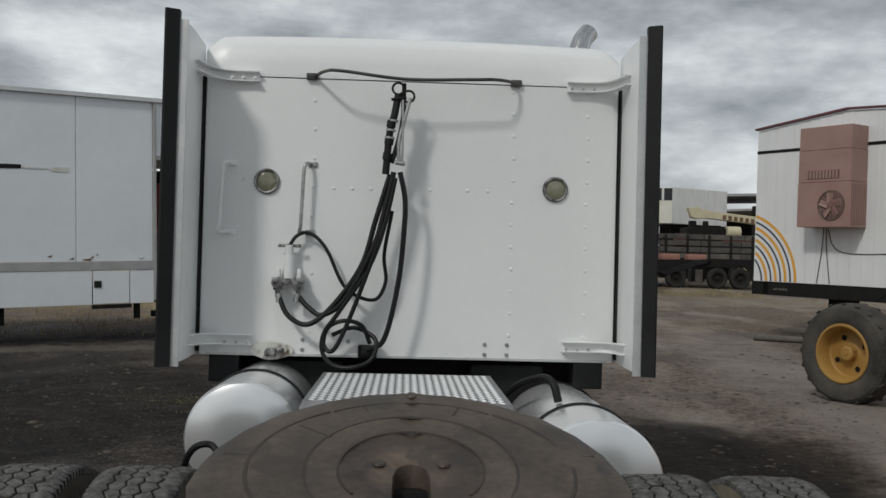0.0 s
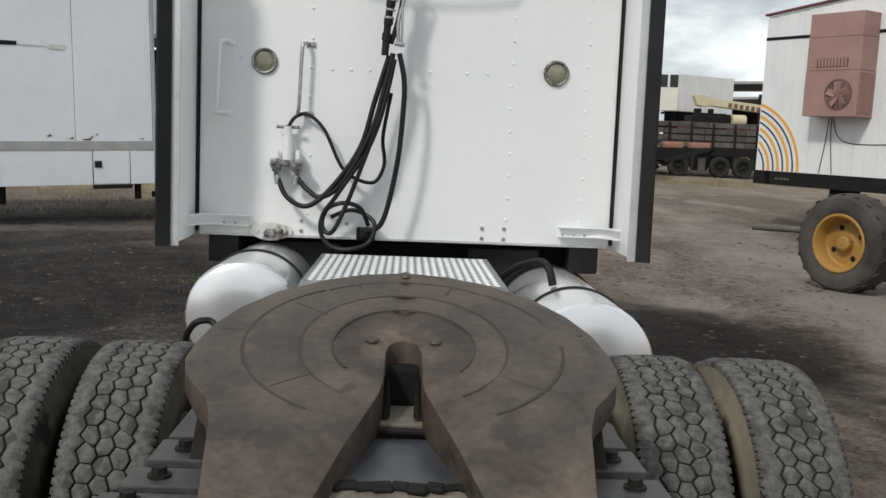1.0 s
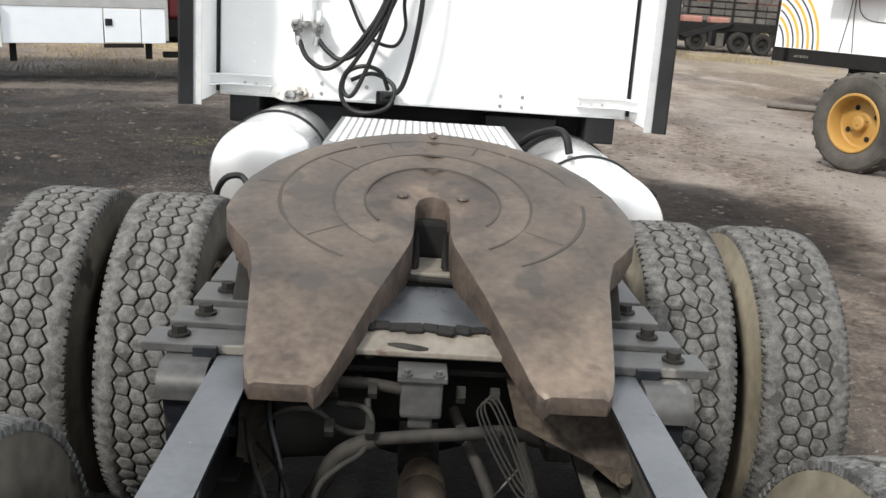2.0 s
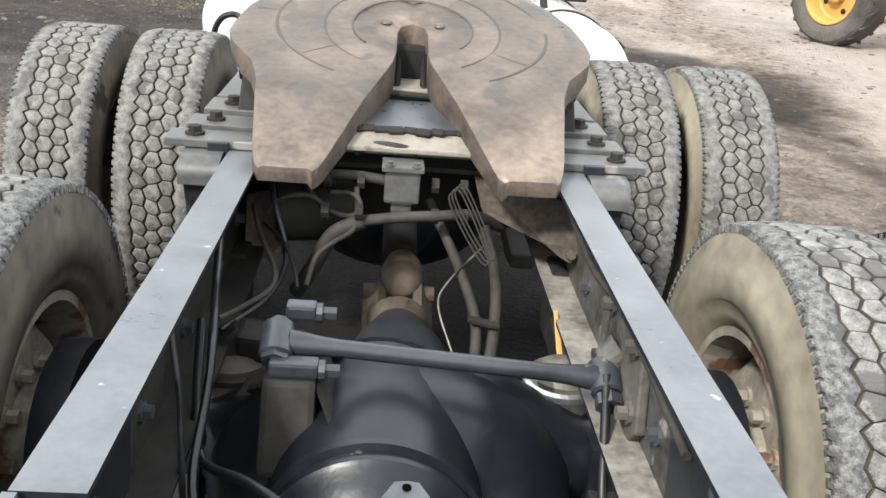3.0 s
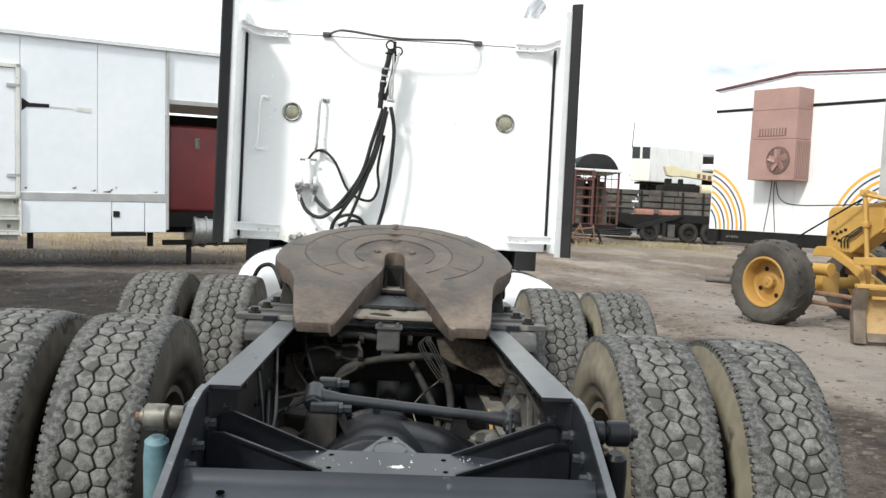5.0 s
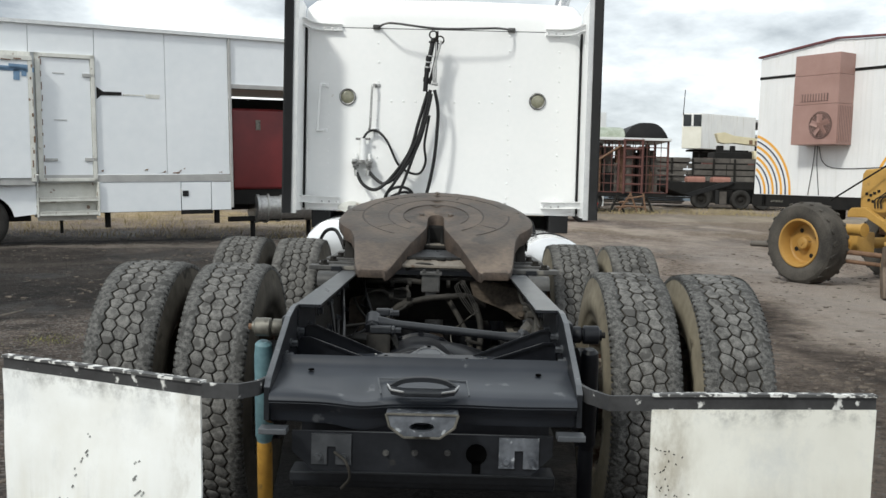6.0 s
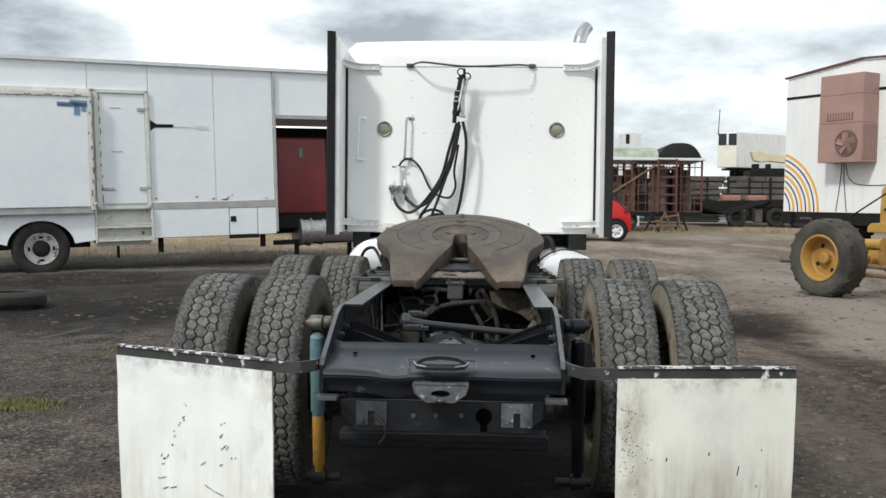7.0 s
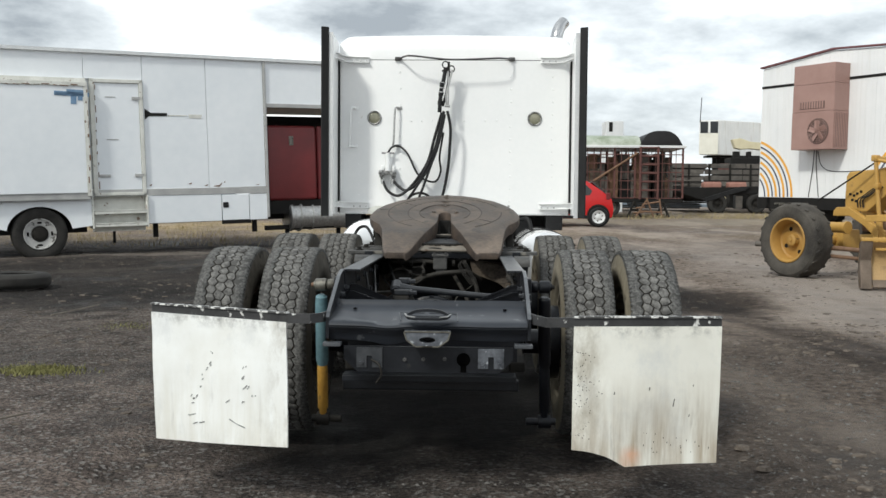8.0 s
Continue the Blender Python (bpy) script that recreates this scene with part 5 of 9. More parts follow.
    part("pinion_nose", bm, M_ROD, ds, smooth=40)
    # cross members ahead of the axle
    bm = bmesh.new()
    box(bm, (0, 2.30, 0.80), (0.84, 0.05, 0.22), 0.008)
    box(bm, (0, 2.10, 0.915), (0.84, 0.12, 0.014), 0.003)
    part("cross_member", bm, M_DIRTY, truck, each=True)
    bm = bmesh.new()
    box(bm, (0, 3.35, 0.82), (0.84, 0.10, 0.24), 0.008)
    box(bm, (0, 4.1, 0.82), (0.84, 0.10, 0.24), 0.008)
    part("cross_member", bm, M_RAIL, truck, each=True)


suspension()


def air_lines():
    bm = bmesh.new()
    box(bm, (-0.012, 1.95, 0.905), (0.085, 0.075, 0.085), 0.008)
    box(bm, (-0.012, 1.945, 0.95), (0.10, 0.085, 0.014), 0.003)
    box(bm, (-0.012, 1.95, 0.85), (0.05, 0.05, 0.03), 0.006)
    for dx in (-0.04, 0.04):
        bolt(bm, (-0.012 + dx * 0.8, 1.91, 0.957), (0, 0, 1), 0.008, 0.012)
    vb = part("relay_valve", bm, M_BASE, truck, "pale dirty cast relay valve")
    for pts, r, mt in (
            ([(-0.36, 2.04, 0.90), (-0.25, 1.99, 0.905), (-0.12, 1.97, 0.91), (-0.05, 1.96, 0.905)], 0.013, M_HOSEDUST),
            ([(-0.10, 1.90, 0.82), (-0.02, 1.88, 0.84), (0.08, 1.88, 0.85), (0.16, 1.90, 0.85), (0.24, 1.97, 0.80)], 0.014, M_HOSEDUST),
            ([(-0.10, 1.90, 0.82), (-0.17, 1.90, 0.78), (-0.22, 1.92, 0.68), (-0.26, 1.96, 0.60)], 0.020, M_HOSEDUST),
            ([(-0.13, 2.0, 0.96), (-0.08, 1.99, 0.985), (-0.02, 1.98, 0.985), (0.02, 1.99, 0.97)], 0.009, M_HOSEDUST),
            ([(-0.33, 2.00, 0.93), (-0.31, 1.88, 0.87), (-0.27, 1.80, 0.76), (-0.29, 1.66, 0.72), (-0.37, 1.52, 0.70)], 0.0065, M_HOSE),
            ([(-0.27, 2.04, 0.90), (-0.20, 1.93, 0.84), (-0.12, 1.91, 0.83), (-0.12, 1.94, 0.89)], 0.007, M_HOSEDUST),
            ([(0.06, 2.02, 0.84), (0.13, 1.86, 0.74), (0.17, 1.70, 0.66), (0.15, 1.52, 0.60), (0.12, 1.40, 0.58)], 0.013, M_HOSEDUST),
            ([(0.19, 1.95, 0.83), (0.22, 1.80, 0.72), (0.20, 1.62, 0.62), (0.15, 1.46, 0.58), (0.12, 1.38, 0.57)], 0.014, M_HOSEDUST),
            ([(0.20, 1.90, 0.78), (0.11, 1.80, 0.72), (0.085, 1.74, 0.68), (0.12, 1.62, 0.61), (0.14, 1.50, 0.56)], 0.0024, M_PALE),
            ([(-0.375, 1.36, 0.80), (-0.36, 1.24, 0.72), (-0.335, 1.14, 0.65), (-0.24, 1.02, 0.69), (-0.17, 0.97, 0.675), (-0.135, 0.94, 0.62)], 0.009, M_HOSE),
            ([(0.37, 1.28, 0.77), (0.36, 1.20, 0.70), (0.35, 1.12, 0.62), (0.36, 1.08, 0.54)], 0.009, M_HOSE),
            ([(-0.18, 1.95, 0.871), (-0.121, 1.92, 0.875), (-0.107, 1.90, 0.841), (-0.125, 1.88, 0.80), (-0.165, 1.86, 0.777), (-0.202, 1.82, 0.754), (-0.217, 1.72, 0.72)], 0.0065, M_HOSEDUST),
            ([(-0.33, 1.93, 0.82), (-0.296, 1.93, 0.855), (-0.238, 1.93, 0.865), (-0.196, 1.93, 0.841), (-0.188, 1.93, 0.81)], 0.0065, M_HOSEDUST),
            ([(-0.366, 1.95, 0.826), (-0.336, 1.85, 0.79), (-0.287, 1.72, 0.76), (-0.282, 1.62, 0.755), (-0.319, 1.52, 0.76), (-0.36, 1.44, 0.765)], 0.006, M_HOSEDUST),
            ([(-0.334, 1.90, 0.80), (-0.279, 1.82, 0.785), (-0.244, 1.72, 0.762), (-0.228, 1.64, 0.75)], 0.005, M_HOSE),
            ([(0.395, 1.95, 0.88), (0.39, 1.6, 0.86), (0.395, 1.3, 0.88), (0.395, 0.9, 0.85)], 0.008, M_HOSEDUST)):
        bm = bmesh.new()
        hose(bm, pts, r, 7, 8)
        part("air_line", bm, mt, truck, smooth=60)
    for pts, r in (([(-0.385, 1.62, 0.90), (-0.36, 1.42, 0.84), (-0.335, 1.22, 0.76), (-0.33, 1.05, 0.68), (-0.30, 0.95, 0.63)], 0.008),
                   ([(-0.375, 1.12, 0.90), (-0.355, 1.08, 0.80), (-0.345, 1.04, 0.68), (-0.34, 1.02, 0.56)], 0.006)):
        bm = bmesh.new()
        hose(bm, pts, r, 6, 6)
        part("air_line", bm, M_HOSE, truck, smooth=60)
    # coiled spare wire tied over the lines
    bm = bmesh.new()
    for k in range(3):
        o = Vector((0.007 * k, 0.004 * k, 0.005 * k))
        hose(bm, [Vector((0.14, 1.84, 0.86)).lerp(Vector(p), 0.72) + o for p in ((0.10, 1.93, 0.93), (0.085, 1.90, 0.90), (0.13, 1.80, 0.83), (0.19, 1.72, 0.76), (0.21, 1.73, 0.77), (0.17, 1.83, 0.85), (0.125, 1.92, 0.92), (0.10, 1.93, 0.93))], 0.0022, 6, 6)
    part("wire_coil", bm, M_DIRTY, truck, "dusty coil of spare wire")
    bm = bmesh.new()
    for y, z in ((1.95, 0.90), (1.88, 0.845)):
        for x in (-0.20, -0.12, 0.06, 0.13):
            rod(bm, (x, y + 0.01, z), (x + 0.018, y + 0.01, z), 0.019, 8)
    box(bm, (0.185, 1.675, 0.675), (0.075, 0.022, 0.012), 0.004, pose(0, 0, 0, 0, 12, 0))
    part("hose_clamp", bm, M_DIRTY, truck, each=True)
    bm = bmesh.new()
    slab(bm, [(0.343, 1.69, 0.70), (0.353, 1.69, 0.70), (0.366, 1.64, 0.62), (0.352, 1.64, 0.62)], (0, 0.008, 0.006), bevel=0.002)
    part("spring_tag", bm, M_YELRIM, truck, "worn yellow metal strip")
    # grimy gearing lumps to the west of the axle head
    bm = bmesh.new()
    rs = random.Random(8)
    for k in range(9):
        box(bm, (-0.30 + rs.uniform(-0.05, 0.05), 1.45 + rs.uniform(-0.12, 0.15), 0.62 + rs.uniform(-0.06, 0.08)), (rs.uniform(0.04, 0.09),) * 3, 0.012, pose(0, 0, 0, rs.uniform(0, 90), rs.uniform(0, 90), 0))
    part("brake_linkage", bm, M_DIRTY, truck, "grimy brake linkage", each=True)
    bm = bmesh.new()
    rod(bm, (-0.32, 2.02, 0.79), (-0.13, 2.06, 0.79), 0.075, 20)
    part("small_air_tank", bm, M_DIRTY, truck, "dusty small air tank", smooth=40)


air_lines()


# fifth wheel: tilted plate in its own plane; u across, v ahead along the plate
FW_TILT = math.atan2(1.315 - 1.085, 2.79 - 2.06)


def fw_z(y):
    if y >= 2.06:
        return 1.085 + math.tan(FW_TILT) * (y - 2.06)
    return 1.085 - (2.06 - y) * (1.085 - 0.972) / (2.06 - 1.80)


def fifth_wheel():
    half = [(0.0, 2.825), (0.12, 2.812), (0.23, 2.775), (0.33, 2.71), (0.41, 2.62), (0.46, 2.53), (0.485, 2.44), (0.492, 2.37), (0.478, 2.31), (0.445, 2.26), (0.415, 2.22), (0.398, 2.165), (0.388, 2.12)]
    bm = bmesh.new()

    # plate made of strips between the outer edge and the throat
    ys = [1.80, 1.815, 1.84, 1.88, 1.96, 2.03, 2.06, 2.12, 2.165, 2.22, 2.26, 2.31, 2.37, 2.43, 2.462, 2.476, 2.483, 2.53, 2.62, 2.71, 2.775, 2.812, 2.825]

    def out_x(y):
        if y < 2.12:
            return float(np.interp(y, [1.80, 1.815, 1.84, 1.88, 2.12], [0.337, 0.347, 0.354, 0.361, 0.388]))
        yy = [p[1] for p in half][::-1]
        xx = [p[0] for p in half][::-1]
        return float(np.interp(y, yy, xx))

    def in_x(y):
        if y > 2.4825:
            return 0.0
        return float(np.interp(y, [1.80, 1.815, 1.84, 1.88, 2.22, 2.28, 2.44, 2.462, 2.476, 2.483], [0.216, 0.203, 0.192, 0.178, 0.062, 0.044, 0.042, 0.034, 0.020, 0.0]))

    for sx in (-1, 1):
        K = 10
        top, bot = [], []
        for y in ys:
            a, b = in_x(y), out_x(y)
            rt, rb = [], []
            for k in range(K + 1):
                x = a + (b - a) * k / K
                edge = 0.006 if k in (0, K) else 0.0
                dish = -0.004 if math.hypot(x, y - 2.46) < 0.165 else 0.0
                thick = 0.05 if y > 2.14 else 0.05 - 0.015 * (2.14 - y) / 0.34
                if k in (0,) and y < 2.50:
                    thick = 0.05 + 0.05 * min(1.0, max(0.0, (y - 1.80) / 0.35))
                if k == K and 1.9 < y < 2.3:
                    thick += 0.02
                rt.append(bm.verts.new((sx * x, y, fw_z(y) - edge + dish)))
                rb.append(bm.verts.new((sx * x, y + 0.0, fw_z(y) - thick)))
            top.append(rt)
            bot.append(rb)
        for j in range(len(ys) - 1):
            for k in range(K):
                bm.faces.new((top[j][k], top[j][k + 1], top[j + 1][k + 1], top[j + 1][k]))
                bm.faces.new((bot[j][k], bot[j + 1][k], bot[j + 1][k + 1], bot[j][k + 1]))
            bm.faces.new((top[j][K], bot[j][K], bot[j + 1][K], top[j + 1][K]))
            if in_x(ys[j]) > 0:
                bm.faces.new((top[j][0], top[j + 1][0], bot[j + 1][0], bot[j][0]))
        for k in range(K):
            bm.faces.new((top[0][k], bot[0][k], bot[0][k + 1], top[0][k + 1]))
    bmesh.ops.remove_doubles(bm, verts=bm.verts, dist=0.0006)
    dead = [f for f in bm.faces if f.calc_area() < 1e-8]
    bmesh.ops.delete(bm, geom=dead, context="FACES")
    bmesh.ops.recalc_face_normals(bm, faces=bm.faces)
    sharp = [e for e in bm.edges if len(e.link_faces) == 2 and e.calc_face_angle(0) > radians(55)]
    bmesh.ops.bevel(bm, geom=sharp, offset=0.007, segments=2, affect="EDGES", profile=0.5, clamp_overlap=True)
    for v in bm.verts:
        v.co.z += 0.003 * noise.noise(v.co * 9)
    bm.normal_update()
    for f in bm.faces:
        if abs(f.normal.z) < 0.62:
            f.material_index = 1
    fw = part("fifth_wheel", bm, [M_FIFTH, M_CAKE], truck, "rust-brown greasy fifth wheel coupling plate", smooth=35)
    # worn ring edges and grease grooves on the plate
    bm = bmesh.new()

    def arc(r, a0, a1, rad, n=30, sq=1.0):
        pts = []
        for i in range(n + 1):
            a = radians(a0 + (a1 - a0) * i / n)
            x, y = r * math.cos(a), 2.45 + r * math.sin(a) * sq
            pts.append(Vector((x, y, fw_z(y) - 0.001)))
        sweep(bm, pts, [(-rad, -0.003), (rad, -0.003), (rad * 0.7, 0.0018), (-rad * 0.7, 0.0018)])

    arc(0.168, -40, 220, 0.004)
    arc(0.245, -58, 238, 0.0055)
    arc(0.375, -58, 56, 0.006, sq=0.85)
    arc(0.375, 124, 238, 0.006, sq=0.85)
    arc(0.355, 56, 124, 0.003, sq=0.9)
    for a, r0, r1 in ((70, 0.31, 0.36), (110, 0.31, 0.36), (142, 0.245, 0.35), (172, 0.375, 0.44), (10, 0.375, 0.44), (217, 0.25, 0.36), (-33, 0.25, 0.36)):
        pts = []
        for i in range(6):
            r = r0 + (r1 - r0) * i / 5
            x, y = r * math.cos(radians(a)), 2.45 + r * math.sin(radians(a)) * 0.88
            pts.append(Vector((x, y, fw_z(y) - 0.001)))
        sweep(bm, pts, [(-0.005, -0.003), (0.005, -0.003), (0.003, 0.0018), (-0.003, 0.0018)])
    part("grease_groove", bm, M_GREASE, fw, "dark curved grease groove", each=True)
    bm = bmesh.new()
    for x, y in ((0.075, 2.47), (-0.075, 2.47), (0, 2.815)):
        m = Matrix.Translation((x, y, fw_z(y) - 0.001)) @ pose(0, 0, 0, math.degrees(FW_TILT))
        lathe(bm, [(0, 0.016), (0.004, 0.013), (0.0045, 0)], m, 12)
    part("plate_stud", bm, M_FIFTH, fw, each=True)
    # locking jaw in the throat and pivot legs
    bm = bmesh.new()
    box(bm, (0, 2.465, 1.105), (0.10, 0.05, 0.10), 0.012)
    for sx in (-1, 1):
        slab(bm, [(sx * 0.052, 2.42, 1.15), (sx * 0.030, 2.38, 1.14), (sx * 0.026, 2.33, 1.10), (sx * 0.034, 2.29, 1.06), (sx * 0.060, 2.29, 1.06), (sx * 0.060, 2.40, 1.12)], (0, 0, -0.045), bevel=0.006)
    part("locking_jaw", bm, M_DARK, fw, "dark greasy locking jaw", each=True)
    bm = bmesh.new()
    box(bm, (0, 2.35, 1.060), (0.095, 0.15, 0.014), 0.004)
    part("release_plate", bm, M_LIP, fw, "pale steel plate in the throat")
    bm = bmesh.new()
    rod(bm, (-0.11, 2.262, 1.058), (0.11, 2.262, 1.050), 0.009, 10)
    box(bm, (0, 2.272, 1.035), (0.20, 0.014, 0.035), 0.004)
    part("release_bar", bm, M_DIRTY, fw, "dark release bar across the throat")
    bm = bmesh.new()
    slab(bm, [(-0.15, 2.045, 1.005), (0.15, 2.045, 1.005), (0.13, 2.25, 1.030), (-0.13, 2.25, 1.030)], (0, 0, 0.012), bevel=0.003)
    part("throat_plate", bm, M_COVER, fw, "worn grey steel plate under the throat")
    bm = bmesh.new()
    rs = random.Random(41)
    for k in range(9):
        x = -0.135 + 0.034 * k
        box(bm, (x, 2.038 + rs.uniform(-0.008, 0.008), 1.010), (0.045, rs.uniform(0.02, 0.045), 0.018), 0.007, pose(0, 0, 0, 0, 0, rs.uniform(-20, 20)), 1)
    part("grease_ridge", bm, M_DARK, fw, "ridge of black grease", each=True)
    bm = bmesh.new()
    for sx in (-1, 1):
        slab(bm, [(sx * 0.40, 2.22, 0.985), (sx * 0.40, 2.60, 0.985), (sx * 0.40, 2.50, 1.13), (sx * 0.40, 2.33, 1.09)], (sx * 0.05, 0, 0), bevel=0.006)
        rod(bm, (sx * 0.36, 2.41, 1.07), (sx * 0.47, 2.41, 1.07), 0.035, 16)
    part("pivot_leg", bm, M_DIRTY, fw, each=True)
    # mounting base: three stacked stepped plates each side, bolted, and the bridge between
    base = None
    for sx in (-1, 1):
        for k, (y0, y1, xo, zb) in enumerate(((1.98, 2.08, 0.585, 0.952), (2.09, 2.20, 0.555, 0.962), (2.22, 2.36, 0.535, 0.972), (2.38, 2.80, 0.53, 0.972))):
            bm = bmesh.new()
            box(bm, (sx * (0.33 + xo) / 2, (y0 + y1) / 2, zb + 0.010), (xo - 0.33, y1 - y0, 0.020), 0.003)
            pl = part("base_plate", bm, M_BASE, truck, "grey steel mounting plate")
            bm = bmesh.new()
            bolt(bm, (sx * (xo - 0.065), (y0 + y1) / 2, zb + 0.020), (0, 0, 1), 0.016, 0.022)
            if k == 3:
                bolt(bm, (sx * (xo - 0.065), y1 - 0.08, zb + 0.020), (0, 0, 1), 0.016, 0.022)
            part("base_bolt", bm, M_DIRTY, pl)
        bm = bmesh.new()  # rounded shoulder piece beside the rail
        bend = [(2.02, 0.950), (1.95, 0.948)] + [(1.95 - 0.055 * math.sin(a), 0.903 + 0.045 * math.cos(a)) for a in np.linspace(0.2, 1.57, 7)] + [(1.895, 0.885), (1.905, 0.885), (1.908, 0.90), (1.94, 0.936), (2.02, 0.938)]
        slab(bm, [(sx * 0.440, y, z) for y, z in bend], (sx * 0.095, 0, 0))
        slab(bm, [(sx * 0.445, 1.915, 0.93), (sx * 0.53, 1.915, 0.93), (sx * 0.51, 1.915, 0.70), (sx * 0.445, 1.915, 0.66)], (0, 0.05, 0), 1)
        box(bm, (sx * 0.47, 2.15, 0.93), (0.08, 0.24, 0.03), 0.004)
        part("bent_bracket", bm, [M_BASE, M_RAIL], truck, "bent grey plate bracket beside the rail", smooth=40)
        bm = bmesh.new()
        box(bm, (sx * 0.455, 2.37, 0.955), (0.05, 0.80, 0.03), 0.003)
        part("mounting_angle", bm, M_RAIL, truck)
    bm = bmesh.new()
    box(bm, (0, 2.20, 0.965), (0.66, 0.40, 0.014), 0.003)
    part("base_bridge", bm, M_BASE, truck, "grey bridge plate under the coupling", each=True)
    bm = bmesh.new()
    slab(bm, [(-0.33, 1.962, 0.972), (-0.12, 1.968, 0.972), (0.12, 1.968, 0.972), (0.33, 1.962, 0.972), (0.33, 2.035, 0.996), (-0.33, 2.035, 0.996)], (0, 0, 0.012), bevel=0.003)
    part("bridge_lip", bm, M_LIP, truck, "bare beige front lip of the bridge plate")


fifth_wheel()


def deck():
    bm = bmesh.new()
    x0, x1, y0, y1, z = -0.435, 0.435, 4.18, 5.20, 1.10
    box(bm, (0, (y0 + y1) / 2, z - 0.004), (x1 - x0, y1 - y0, 0.008), 0.002)
    slab(bm, [(x0, y0, z), (x1, y0, z), (x1 + 0.02, y0 - 0.02, z - 0.06), (x0 - 0.02, y0 - 0.02, z - 0.06)], (0, 0.005, 0))
    box(bm, (-0.40, 4.7, 1.02), (0.05, 0.9, 0.15), 0.004)
    box(bm, (0.40, 4.7, 1.02), (0.05, 0.9, 0.15), 0.004)
    dk = part("deck_plate", bm, M_DECKBASE, truck, "bright aluminium tread plate deck")
    verts, faces = [], []
    s = 0.036
    for j in range(int((y1 - y0) / s) - 1):
        for i in range(int((x1 - x0) / s) - 1):
            cx, cy = x0 + s * (i + 1), y0 + s * (j + 1)
            a = radians(45 if (i + j) % 2 else -45)
            c, sn = math.cos(a), math.sin(a)
            pts = [(-0.023, 0), (0, -0.0072), (0.023, 0), (0, 0.0072)]
            k = len(verts)
            verts += [(cx + px * c - py * sn, cy + px * sn + py * c, z) for px, py in pts]
            verts += [(cx + 0.75 * (px * c - py * sn), cy + 0.75 * (px * sn + py * c), z + 0.003) for px, py in pts]
            faces += [(k + 4, k + 5, k + 6, k + 7)] + [(k + q, k + (q + 1) % 4, k + 4 + (q + 1) % 4, k + 4 + q) for q in range(4)]
    me = bpy.data.meshes.new("raised_tread")
    me.from_pydata(verts, [], faces)
    me.materials.append(M_DECK)
    ob = new("raised_tread", me)
    ob.parent = dk
    tagged(ob, "raised tread bars", kind="stuff")


deck()


def tanks():
    for sx, y0, cx, r, cz in ((-1, 4.60, 0.748, 0.265, 0.858), (1, 4.22, 0.812, 0.285, 0.757)):
        bm = bmesh.new()
        m = Matrix.Translation((sx * cx, y0, cz)) @ ALONG_Y
        lathe(bm, [(-0.035, 0.0), (-0.03, 0.12), (-0.018, 0.22), (-0.004, r - 0.012), (0.012, r - 0.002), (0.022, r), (1.6, r), (1.62, r - 0.02), (1.62, 0)], m, 56)
        tk = part("fuel_tank", bm, M_ALU, truck, "round bare aluminium fuel tank", smooth=35)
        for y in (0.40, 1.2):
            bm = bmesh.new()
            lathe(bm, [(y, r + 0.001), (y, r + 0.008), (y + 0.012, r + 0.011), (y + 0.024, r + 0.008), (y + 0.024, r + 0.001)], m, 56)
            part("tank_strap", bm, M_RUBBER, tk, "black rubber-lined tank strap", smooth=35)
        bm = bmesh.new()
        if sx > 0:
            hose(bm, [(0.72, y0 + 0.52, cz + 0.28), (0.70, y0 + 0.55, cz + 0.36), (0.66, y0 + 0.62, cz + 0.38), (0.58, y0 + 0.75, cz + 0.34), (0.50, y0 + 0.9, cz + 0.25)], 0.02)
            box(bm, (1.06, y0 + 0.22, cz + 0.17), (0.05, 0.12, 0.02), 0.004, pose(0, 0, 0, 0, 40, 0))
        else:
            hose(bm, [(-0.735, 3.45, 0.90), (-0.718, 3.35, 1.00), (-0.690, 3.30, 1.06), (-0.655, 3.28, 1.088), (-0.615, 3.28, 1.085), (-0.58, 3.24, 1.04), (-0.55, 3.20, 0.98)], 0.011)
        part("tank_line", bm, M_RUBBER, tk, each=True)
        bm = bmesh.new()
        box(bm, (sx * 0.98, 5.55, 1.10), (0.16, 0.4, 0.16), 0.01)
        box(bm, (sx * 0.55, 5.6, 0.98), (0.4, 0.3, 0.3), 0.01)
        part("cab_underframe", bm, M_RUBBER, truck, each=True)


tanks()


